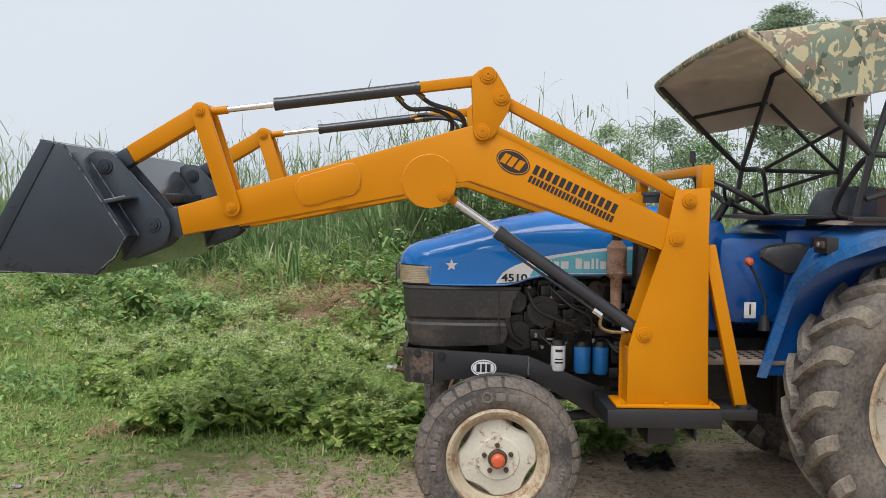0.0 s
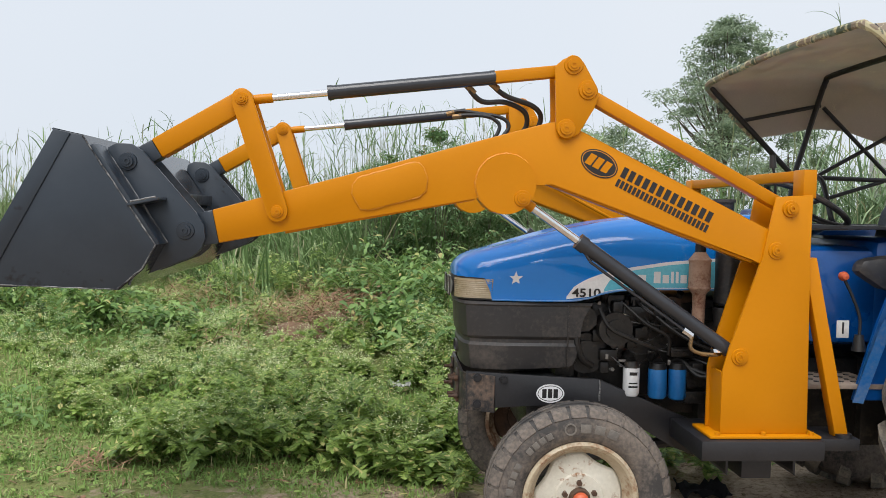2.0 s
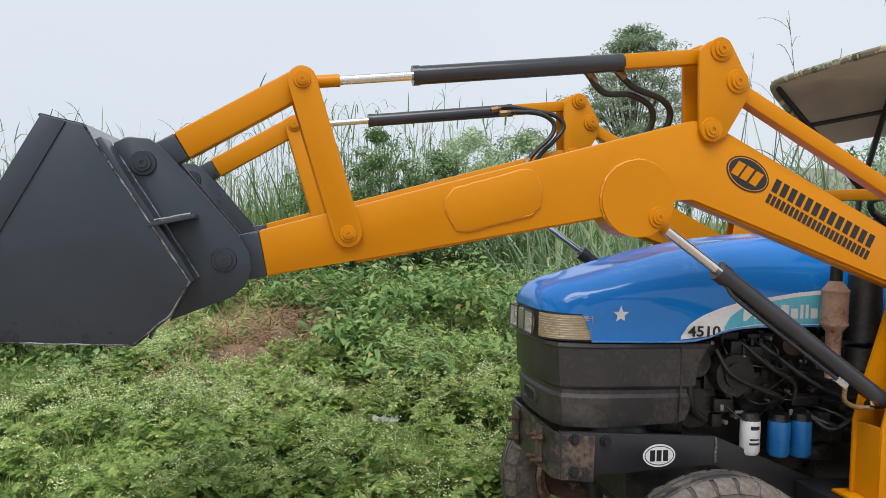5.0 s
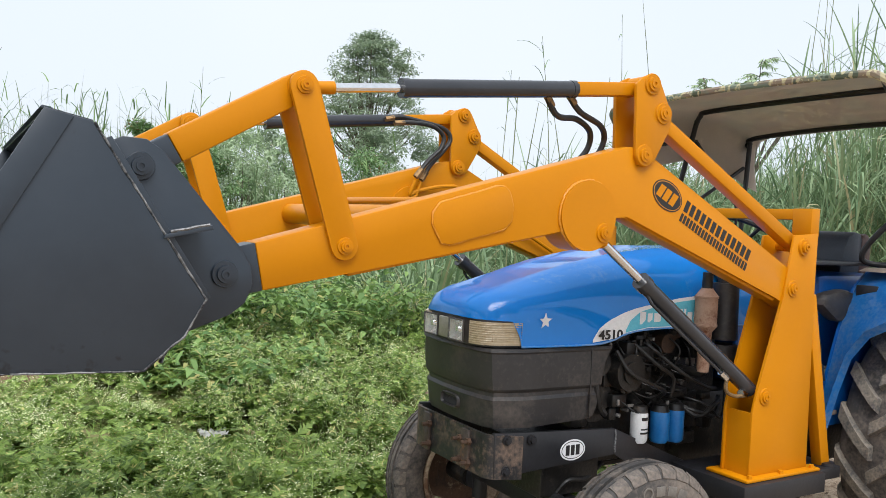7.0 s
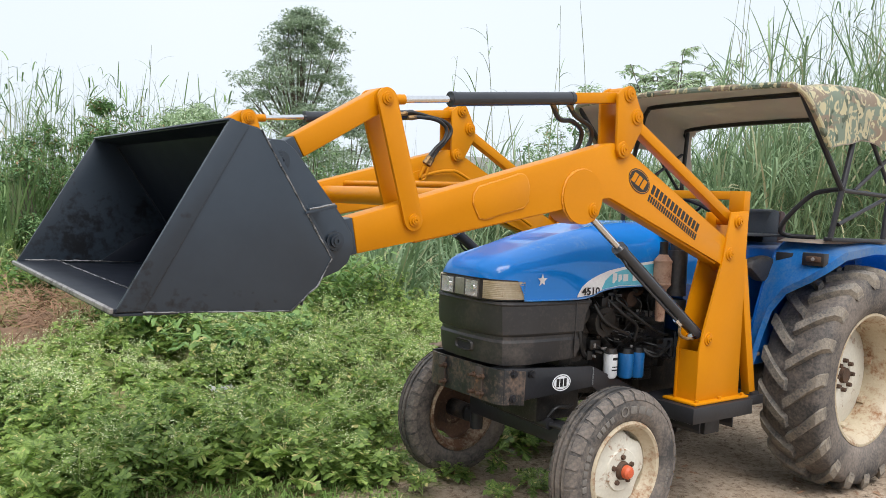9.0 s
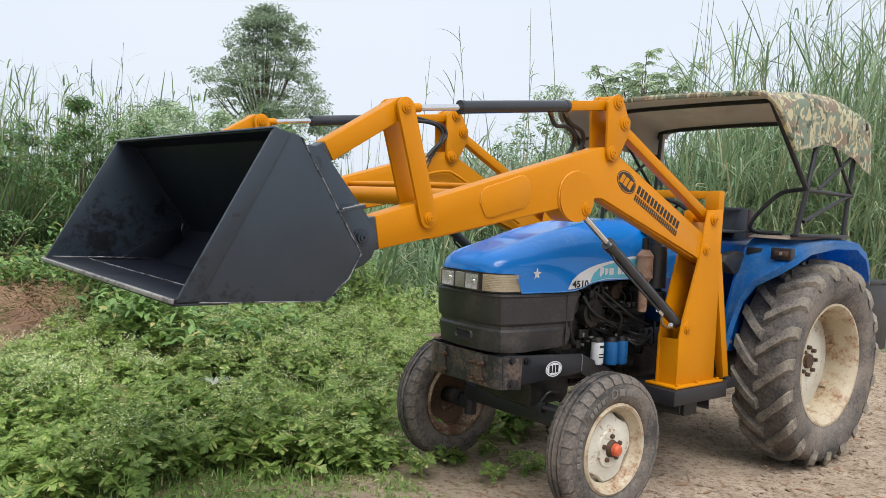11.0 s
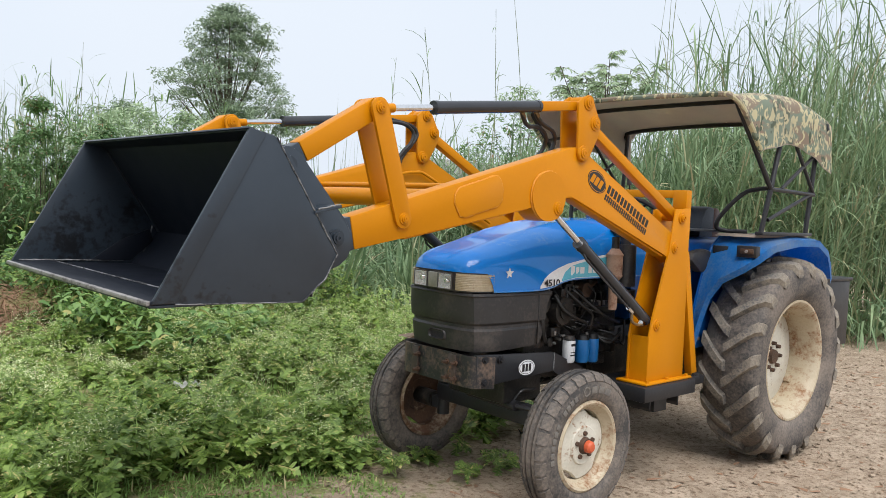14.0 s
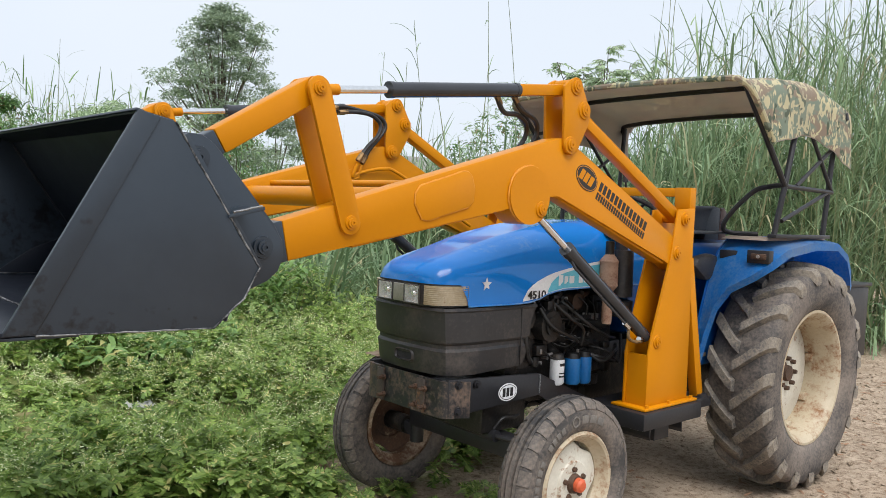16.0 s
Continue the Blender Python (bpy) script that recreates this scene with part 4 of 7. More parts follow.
bonnet = build_hood()
for s in (-1, 1):
    bm = BM()
    tube(bm, [(-0.318, s * (hood_y(-0.318, 1.112) + 0.001), 1.112), (-0.1, s * (hood_y(-0.1, 1.113) + 0.001), 1.113), (0.03, s * (hood_y(0.03, 1.116) + 0.001), 1.116), (0.10, s * (hood_y(0.1, 1.128) + 0.001), 1.128), (0.28, s * (hood_y(0.28, 1.168) + 0.001), 1.168), (0.94, s * (hood_y(0.94, 1.175) + 0.001), 1.175)], 0.004, 6)
    part("bonnet_rim", bm, BLUE_DARK, bonnet)


def side_patch(name, lower, upper, x0, x1, mat, parent, label="", lift=0.002, nx=24, nz=6, s=-1):
    """A sticker that follows the bonnet's side between two curves."""
    bm, cols = BM(), []
    for i in range(nx + 1):
        x = x0 + (x1 - x0) * i / nx
        zl, zu = interp(lower, x), interp(upper, x)
        cols.append([bm.verts.new((x, s * (hood_y(x, zl + (zu - zl) * k / nz) + lift), zl + (zu - zl) * k / nz)) for k in range(nz + 1)])
    for a, b in zip(cols, cols[1:]):
        for k in range(nz):
            bm.faces.new((a[k], b[k], b[k + 1], a[k + 1]))
    geom = bmesh.ops.extrude_face_region(bm, geom=list(bm.faces))
    bmesh.ops.translate(bm, vec=(0, s * 0.0008, 0), verts=[v for v in geom["geom"] if isinstance(v, bmesh.types.BMVert)])
    return part(name, bm, mat, parent, label, sharp=1.2)


LOWC = [(0.0, 1.122), (0.10, 1.134), (0.18, 1.156), (0.28, 1.174), (0.95, 1.181)]
UPC = [(0.0, 1.126), (0.012, 1.152), (0.036, 1.178), (0.08, 1.206), (0.15, 1.234), (0.22, 1.254), (0.30, 1.268), (0.45, 1.292), (0.6, 1.306), (0.72, 1.313), (0.95, 1.318)]
for s in (-1, 1):
    st = side_patch("side_sticker", LOWC, UPC, 0.003, 0.73, WHITE, bonnet, "white and teal side sticker with plain bars", s=s)
    up2 = [(x, z - 0.014) for x, z in UPC]
    low2 = [(x, z + 0.004) for x, z in LOWC]
    side_patch("teal_field", [(0.16, 1.157), (0.19, 1.164)] + low2[3:], [(0.16, 1.16), (0.19, 1.208), (0.24, 1.24)] + up2[6:], 0.165, 0.725, TEAL, st, lift=0.004, s=s)
    bm = BM()
    x = 0.235
    for i, w in enumerate((0.032, 0.026, 0.036, 0.0, 0.030, 0.028, 0.012, 0.012, 0.028, 0.028, 0.028)):
        if w:
            z0 = interp(low2, x) + 0.02
            h = 0.05 if i in (0, 4, 6, 7, 10) else 0.036
            yy = s * (hood_y(x, z0 + 0.02) + 0.0055)
            slab(bm, [(x, z0), (x + w, z0), (x + w, z0 + h), (x, z0 + h)], yy, yy + s * 0.001, 0)
        x += (w or 0.016) + 0.009
    tagged(part("lettering_bar", bm, WHITE, st), kind="stuff")
    # five-pointed star
    bm = BM()
    c = (-0.215, 1.207)
    pts = [(c[0] + (0.031 if i % 2 == 0 else 0.013) * math.sin(math.pi * i / 5), c[1] + (0.031 if i % 2 == 0 else 0.013) * math.cos(math.pi * i / 5)) for i in range(10)]
    yy = s * (hood_y(*c) + 0.002)
    part("star_sticker", slab(bm, pts, yy, yy + s * 0.002, 0), WHITE, bonnet, "small white star sticker")

# model number on the sticker
txt = bpy.data.curves.new("number", "FONT")
txt.body, txt.size, txt.extrude, txt.align_x, txt.offset = "4510", 0.056, 0.0006, "LEFT", 0.0013
tob = new("number_text", txt)
me = bpy.data.meshes.new_from_object(tob)
bpy.data.objects.remove(tob)
me.transform(Matrix.Translation((0.026, -(hood_y(0.08, 1.15) + 0.0065), 1.135)) @ Euler((radians(90), 0, 0)).to_matrix().to_4x4() @ Matrix.Diagonal((1.12, 0.9, 1, 1)))
nob = new("model_number", finish(me, PRINT_BLACK))
nob.parent = bonnet
tagged(nob, "black model number 4510")


# grille: a black plastic nose, rounded in plan
def plan(x0, w, x1, r=0.075, n=8):
    """Plan outline from the back of one flank round the nose to the other."""
    half = [(x1, w), (x0 + 0.16, w - 0.004)]
    half += [(x0 + r * 1.1 - r * 1.1 * math.sin(a), w - 0.02 - r * (1 - math.cos(a))) for a in (math.pi / 2 * i / n for i in range(n + 1))]
    half += [(x0 - 0.012, w * 0.25)]
    return half + [(x, -y) for x, y in half[::-1]]


def build_grille():
    levels = [(1.104, -0.452, 0.283, 0.125), (1.092, -0.456, 0.287, 0.12), (1.085, -0.450, 0.284, 0.115), (1.04, -0.447, 0.287, 0.088), (1.0, -0.445, 0.287, 0.078), (0.955, -0.440, 0.287, 0.074), (0.948, -0.437, 0.284, 0.073), (0.940, -0.428, 0.276, 0.072), (0.925, -0.428, 0.276, 0.07), (0.912, -0.434, 0.282, 0.068), (0.86, -0.428, 0.279, 0.058), (0.83, -0.425, 0.277, 0.045), (0.806, -0.42, 0.272, 0.02)]
    bm, rings = BM(), []
    for z, x0, w, x1 in levels:
        rings.append([bm.verts.new((x, y, z + 0.012 * (x0 + 0.2 < x) * (z < 0.82))) for x, y in plan(x0, w, x1, 0.07, 2)])
    for a, b in zip(rings, rings[1:]):
        for i in range(len(a) - 1):
            bm.faces.new((a[i], a[i + 1], b[i + 1], b[i]))
        bm.faces.new((a[-1], a[0], b[0], b[-1]))
    bm.faces.new(rings[0])
    bm.faces.new(rings[-1][::-1])
    return part("grille_housing", bm, PLASTIC, tractor, "dusty black plastic front housing", sharp=0.4)


grille = build_grille()
bm = BM()
outline = [(0.055 * (abs(math.cos(a)) ** 0.5) * (1 if math.cos(a) > 0 else -1), 0.021 * (abs(math.sin(a)) ** 0.6) * (1 if math.sin(a) > 0 else -1)) for a in (2 * math.pi * i / 24 for i in range(24))]
outer = [bm.verts.new((-0.4525, u * 1.1, 0.872 + v * 1.15)) for u, v in outline]
inn = [bm.verts.new((-0.436, u * 1.3, 0.872 + v * 1.5)) for u, v in outline]
deep = [bm.verts.new((-0.4425, u, 0.872 + v)) for u, v in outline]
for i in range(24):
    j = (i + 1) % 24
    bm.faces.new((inn[i], inn[j], outer[j], outer[i]))
    bm.faces.new((outer[i], outer[j], deep[j], deep[i]))
part("slot_lip", bm, PLASTIC, grille)
# no hole is cut: a flat black face paints the slot's inner shade
bm = BM()
deep = [bm.verts.new((-0.4428, u * 1.02, 0.872 + v * 1.02)) for u, v in outline]
bm.faces.new(deep)
part("tow_slot", bm, CLOTH, grille, "towing slot, its shaded depth a flat black face")
for s in (-1, 1):
    part("seam_rib", box(BM(), (0.018, s * 0.2855, 0.96), (0.006, 0.008, 0.27), 0.002), PLASTIC, grille)

# headlamps across the nose
bm = BM()
pts = plan(-0.468, 0.268, -0.325, 0.10)
lo = [bm.verts.new((x + 0.006, y * 0.985, 1.108)) for x, y in pts]
hi = [bm.verts.new((x + 0.006, y * 0.985, 1.206)) for x, y in pts]
for i in range(len(pts) - 1):
    bm.faces.new((lo[i], lo[i + 1], hi[i + 1], hi[i]))
bm.faces.new(lo[::-1])
bm.faces.new(hi)
bm.faces.new((lo[-1], lo[0], hi[0], hi[-1]))
lamp_bar = part("lamp_panel", bm, PLASTIC, tractor)
for s in (-1, 1):
    bm, grid_ = BM(), []
    for i in range(11):
        row_ = []
        for k in range(9):
            a_, b_ = 2 * i / 10 - 1, 2 * k / 8 - 1
            deep_ = 0.014 * (1 - a_ ** 4) * (1 - b_ ** 4)
            row_.append(bm.verts.new((-0.491 + deep_, s * 0.093 + 0.05 * a_, 1.158 + 0.039 * b_)))
        grid_.append(row_)
    for i in range(10):
        for k in range(8):
            bm.faces.new((grid_[i][k], grid_[i + 1][k], grid_[i + 1][k + 1], grid_[i][k + 1]))
    bmesh.ops.solidify(bm, geom=list(bm.faces), thickness=0.003)
    refl = part("headlight", bm, REFLECTOR, lamp_bar, "headlight with bright reflector and clear glass")
    part("glass", box(BM(), (-0.495, s * 0.093, 1.158), (0.004, 0.1, 0.078), 0.001), GLASS, refl)
    part("bulb", rod(BM(), (-0.489, s * 0.093, 1.16), (-0.477, s * 0.093, 1.16), 0.010, 0.018, 16), CHROME, refl)
    bm = BM()
    for p_, q_ in (((-0.051, -0.04), (0.051, -0.04)), ((0.051, -0.04), (0.051, 0.04)), ((0.051, 0.04), (-0.051, 0.04)), ((-0.051, 0.04), (-0.051, -0.04))):
        tube(bm, [(-0.493, s * 0.093 + p_[0], 1.158 + p_[1]), (-0.493, s * 0.093 + q_[0], 1.158 + q_[1])], 0.0035, 6, smooth=False)
    part("lamp_rim", bm, PLASTIC, refl)
    # amber side lens wrapping the corner
    half = [p for p in plan(-0.472, 0.272, -0.318, 0.10) if p[1] > 0.145]
    bm = BM()
    a = [bm.verts.new((x, s * y, 1.116)) for x, y in half]
    b = [bm.verts.new((x, s * y, 1.2)) for x, y in half]
    a2 = [bm.verts.new((x + 0.02, s * (y - 0.02), 1.116)) for x, y in half]
    b2 = [bm.verts.new((x + 0.02, s * (y - 0.02), 1.2)) for x, y in half]
    for i in range(len(half) - 1):
        bm.faces.new((a[i], a[i + 1], b[i + 1], b[i]))
        bm.faces.new((a2[i], b2[i], b2[i + 1], a2[i + 1]))
        bm.faces.new((b[i], b[i + 1], b2[i + 1], b2[i]))
        bm.faces.new((a[i], a2[i], a2[i + 1], a[i + 1]))
    bm.faces.new((a[0], b[0], b2[0], a2[0]))
    bm.faces.new((a[-1], a2[-1], b2[-1], b[-1]))
    lens = part("side_lens", bm, LENS_AMBER, lamp_bar, "yellowed ribbed side lens")
    bm = BM()
    for k in range(9):
        z = 1.124 + 0.0085 * k
        tube(bm, [(x - 0.0005, s * (y + 0.0008), z) for x, y in half], 0.0016, 5, smooth=False)
    tagged(part("lens_rib", bm, LENS_AMBER, lens), kind="stuff")
part("centre_badge_plate", box(BM(), (-0.484, 0, 1.157), (0.016, 0.078, 0.078), 0.004), PLATE_GREY, lamp_bar, "faded plain plate between the headlights")

# engine and everything seen through the open side
eng = BM()
box(eng, (0.48, 0, 0.90), (0.78, 0.34, 0.46), 0.02)
box(eng, (0.45, 0, 0.66), (0.7, 0.26, 0.16), 0.02)
box(eng, (0.02, 0, 0.95), (0.09, 0.46, 0.36), 0.01)
for k in range(4):
    box(eng, (0.2 + 0.17 * k, -0.175, 1.06), (0.12, 0.06, 0.09), 0.012)
    rod(eng, (0.2 + 0.17 * k, -0.19, 1.10), (0.2 + 0.17 * k, -0.215, 1.15), 0.018, seg=10)
engine = part("engine_block", eng, ENGINE, tractor, "oily dark diesel engine")
bm = BM()
rod(bm, (0.23, -0.16, 0.99), (0.23, -0.29, 0.99), 0.075, seg=24)
rod(bm, (0.23, -0.28, 0.99), (0.23, -0.30, 0.99), 0.045, seg=16)
box(bm, (0.31, -0.225, 1.055), (0.16, 0.07, 0.07), 0.012)
for k in range(4):
    rod(bm, (0.255 + 0.035 * k, -0.235, 1.085), (0.255 + 0.035 * k, -0.235, 1.115), 0.010, seg=6)
part("fuel_pump", bm, ENGINE, engine)
part("data_plate", box(BM(), (0.255, -0.272, 1.045), (0.045, 0.006, 0.026), 0.001), LENS_AMBER, engine, "small brass data plate")
bm = BM()
rod(bm, (0.12, -0.16, 0.87), (0.12, -0.205, 0.87), 0.09, seg=28)
rod(bm, (0.12, -0.2, 0.87), (0.12, -0.22, 0.87), 0.06, seg=28)
rod(bm, (0.1, -0.2, 1.03), (0.1, -0.25, 1.03), 0.055, seg=20)
part("pulley", bm, ENGINE, engine)
bm = BM()
R = random.Random(3)
hoses = [([(0.16, -0.27, 1.08), (0.2, -0.31, 1.0), (0.3, -0.32, 0.95), (0.4, -0.31, 0.91), (0.42, -0.26, 0.87)], 0.009),
         ([(0.26, -0.25, 1.11), (0.36, -0.3, 1.02), (0.46, -0.3, 0.96), (0.47, -0.28, 0.88)], 0.008),
         ([(0.35, -0.24, 1.1), (0.5, -0.31, 0.98), (0.62, -0.33, 0.92), (0.72, -0.3, 0.9)], 0.008),
         ([(0.09, -0.24, 1.06), (0.06, -0.27, 0.98), (0.08, -0.27, 0.87), (0.14, -0.24, 0.82)], 0.015)]
for k in range(5):
    x = 0.2 + 0.1 * k
    hoses.append(([(x, -0.2, 1.13 - 0.02 * R.random()), (x + R.uniform(-0.03, 0.05), -0.27, 1.05 + R.uniform(-0.03, 0.03)), (x + R.uniform(-0.05, 0.08), -0.24, 0.98 + R.uniform(-0.05, 0.03))], 0.0045))
for line, r in hoses:
    part("engine_hose", tube(BM(), line, r, 8), HOSE, engine)
bm = BM()
for k in range(16):
    box(bm, (R.uniform(0.16, 0.7), R.uniform(-0.23, -0.18), R.uniform(0.8, 1.12)), (R.uniform(0.03, 0.08), R.uniform(0.03, 0.08), R.uniform(0.02, 0.07)), 0.006)
for k in range(14):
    x, z = R.uniform(0.18, 0.7), R.uniform(0.82, 1.1)
    rod(bm, (x, -0.18, z), (x, -0.245, z), R.uniform(0.008, 0.022), seg=8)
tagged(part("engine_fitting", bm, ENGINE, engine), kind="stuff")
bm = BM()
for k in range(26):
    x, z = R.uniform(0.14, 0.72), R.uniform(0.8, 1.13)
    rod(bm, (x, -0.2, z), (x + R.uniform(-0.01, 0.01), R.uniform(-0.24, -0.225), z), R.uniform(0.004, 0.009), seg=6)
for k in range(6):
    box(bm, (R.uniform(0.18, 0.7), -0.25, R.uniform(0.84, 1.1)), (R.uniform(0.01, 0.04), 0.01, R.uniform(0.01, 0.025)), 0.002)
tagged(part("engine_bolt", bm, EDGE_STEEL, engine), kind="stuff")
bm = BM()
for k in range(12):
    x, z = R.uniform(0.15, 0.5), R.uniform(0.86, 1.12)
    tube(bm, [(x, -0.23, z), (x + R.uniform(0.04, 0.1), -0.285, z - R.uniform(0.0, 0.07)), (x + R.uniform(0.12, 0.25), -0.25, z - R.uniform(-0.03, 0.1))], 0.003, 6)
tagged(part("engine_wire", bm, HOSE, engine), kind="stuff")


def spin_filter(x, mat, label, z0, z1, r):
    bm = lathe(BM(), [(0.001, z0), (r * 0.8, z0), (r, z0 + 0.012), (r, z1 - 0.012), (r * 0.94, z1), (0.001, z1)], (0, 0, 0), 24, False)
    bmesh.ops.rotate(bm, verts=bm.verts, cent=(0, 0, 0), matrix=Matrix.Rotation(radians(90), 3, "X"))
    bmesh.ops.translate(bm, verts=bm.verts, vec=(x, -0.265, 0))
    f = part("filter", bm, mat, tractor, label)
    part("filter_head", rod(BM(), (x, -0.265, z1 - 0.004), (x, -0.265, z1 + 0.022), r * 0.98, r * 0.8, 20), ENGINE, f)
    rod_b = rod(BM(), (x, -0.255, z1 + 0.015), (x, -0.2, z1 + 0.04), r * 0.7, seg=14)
    part("filter_neck", rod_b, ENGINE, f)
    return f


oil = spin_filter(0.312, WHITE, "white oil filter can with plain black bars", 0.695, 0.825, 0.036)
bm = BM()
for z, h, hw in ((0.79, 0.014, 0.5), (0.752, 0.006, 0.55), (0.735, 0.008, 0.6)):
    pts = [(-math.pi / 2 - hw + 2 * hw * i / 6) for i in range(7)]
    lo_ = [bm.verts.new((0.312 + 0.0365 * math.cos(t), -0.265 + 0.0365 * math.sin(t), z)) for t in pts]
    hi_ = [bm.verts.new((0.312 + 0.0365 * math.cos(t), -0.265 + 0.0365 * math.sin(t), z + h)) for t in pts]
    for i in range(6):
        bm.faces.new((lo_[i], lo_[i + 1], hi_[i + 1], hi_[i]))
tagged(part("filter_bar", bm, PRINT_BLACK, oil), kind="stuff")
spin_filter(0.43, FILTER_BLUE, "blue fuel filter can", 0.685, 0.82, 0.041)
spin_filter(0.52, FILTER_BLUE, "blue fuel filter can", 0.68, 0.82, 0.039)
# brackets, linkages and loose hoses low on the engine's side
for k in range(9):
    x, z = R.uniform(0.42, 0.62), R.uniform(0.62, 0.9)
    part("engine_bracket", box(BM(), (x + 0.1, R.uniform(-0.26, -0.19), z), (R.uniform(0.04, 0.12), R.uniform(0.03, 0.07), R.uniform(0.02, 0.08)), 0.006), ENGINE, engine)
for k in range(4):
    x, z = R.uniform(0.4, 0.6), R.uniform(0.7, 0.95)
    part("engine_hose", tube(BM(), [(x, -0.22, z), (x + 0.08, -0.3, z - R.uniform(0.02, 0.09)), (x + 0.18, -0.31, z - R.uniform(0.0, 0.1)), (x + 0.28, -0.24, z - R.uniform(-0.05, 0.05))], R.uniform(0.005, 0.011), 8), HOSE, engine)
# exhaust and air cleaner
bm = vlathe(BM(), [(0.024, 0.99), (0.026, 1.02), (0.028, 1.155), (0.03, 1.16), (0.046, 1.18), (0.0485, 1.183), (0.0485, 1.19), (0.046, 1.193), (0.046, 1.298), (0.0485, 1.30), (0.0485, 1.307), (0.045, 1.31), (0.026, 1.335), (0.024, 1.34)], 0.57, -0.355)
muffler = part("muffler", bm, RUST, tractor, "rusty upright exhaust muffler")
part("exhaust_elbow", tube(BM(), [(0.57, -0.355, 1.01), (0.57, -0.345, 0.99), (0.56, -0.28, 0.98), (0.54, -0.2, 0.99)], 0.022, 12), ENGINE, muffler)
part("exhaust_stub", rod(BM(), (0.57, -0.355, 1.335), (0.57, -0.355, 1.405), 0.023, 0.021, 18), ENGINE, muffler, "sooty exhaust stub")
bm = BM()
rod(bm, (0.50, -0.16, 1.09), (0.50, -0.225, 1.09), 0.05, 0.042, 20)
tube(bm, [(0.50, -0.19, 1.10), (0.55, -0.20, 1.12), (0.62, -0.18, 1.13)], 0.022, 12)
part("exhaust_manifold", bm, BOLT, engine, "rust-brown manifold")
bm = BM()
rod(bm, (0.70, -0.345, 1.10), (0.70, -0.345, 1.02), 0.06, 0.055, 20)
rod(bm, (0.71, -0.33, 1.12), (0.71, -0.33, 1.36), 0.062, 0.058, 20)
tube(bm, [(0.71, -0.33, 1.34), (0.70, -0.32, 1.42), (0.66, -0.26, 1.46)], 0.03, 12)
part("air_cleaner", bm, PLASTIC, tractor)
# chassis
part("front_support", box(BM(), (0.0, 0, 0.60), (0.30, 0.44, 0.20), 0.02), ENGINE, tractor)
bm = BM()
box(bm, (1.1, 0, 0.66), (0.9, 0.36, 0.40), 0.03)
box(bm, (1.75, 0, 0.66), (0.7, 0.44, 0.42), 0.03)
rod(bm, (1.95, -0.5, 0.645), (1.95, 0.5, 0.645), 0.09, seg=24)
part("gearbox_housing", bm, ENGINE, tractor, "oily dark gearbox housing")
axle = part("front_axle", box(BM(), (0.0, 0, 0.44), (0.10, 0.85, 0.10), 0.015), FRAME_BLACK, tractor)
for s in (-1, 1):
    bm = rod(BM(), (0.0, s * 0.41, 0.50), (0.0, s * 0.41, 0.30), 0.036, seg=16)
    bar(bm, (0.0, s * 0.4, 0.36), (0.0, s * 0.56, 0.37), 0.06, 0.07, 0.01)
    part("kingpin", bm, FRAME_BLACK, axle)
    part("steering_arm", bar(BM(), (0.0, s * 0.40, 0.50), (0.12, s * 0.30, 0.50), 0.04, 0.025, 0.004), FRAME_BLACK, axle)
    part("radius_rod", tube(BM(), [(0.1, s * 0.33, 0.44), (0.4, s * 0.22, 0.46), (0.7, s * 0.16, 0.48)], 0.025, 10), FRAME_BLACK, axle)
part("track_rod", rod(BM(), (0.12, -0.32, 0.50), (0.12, 0.32, 0.50), 0.014, seg=12), FRAME_BLACK, axle)
bm = rod(BM(), (-0.07, 0.12, 0.50), (-0.07, -0.24, 0.49), 0.028, seg=14)
rod(bm, (-0.07, -0.24, 0.49), (-0.05, -0.38, 0.49), 0.012, seg=12)
part("steering_cylinder", bm, FRAME_BLACK, axle)
for k in range(3):
    part("steering_hose", tube(BM(), [(-0.07, -0.22 + 0.1 * k, 0.52), (-0.03, -0.24 + 0.1 * k, 0.57), (0.08, -0.22 + 0.06 * k, 0.56), (0.2, -0.18, 0.6)], 0.009, 8), HOSE, axle)


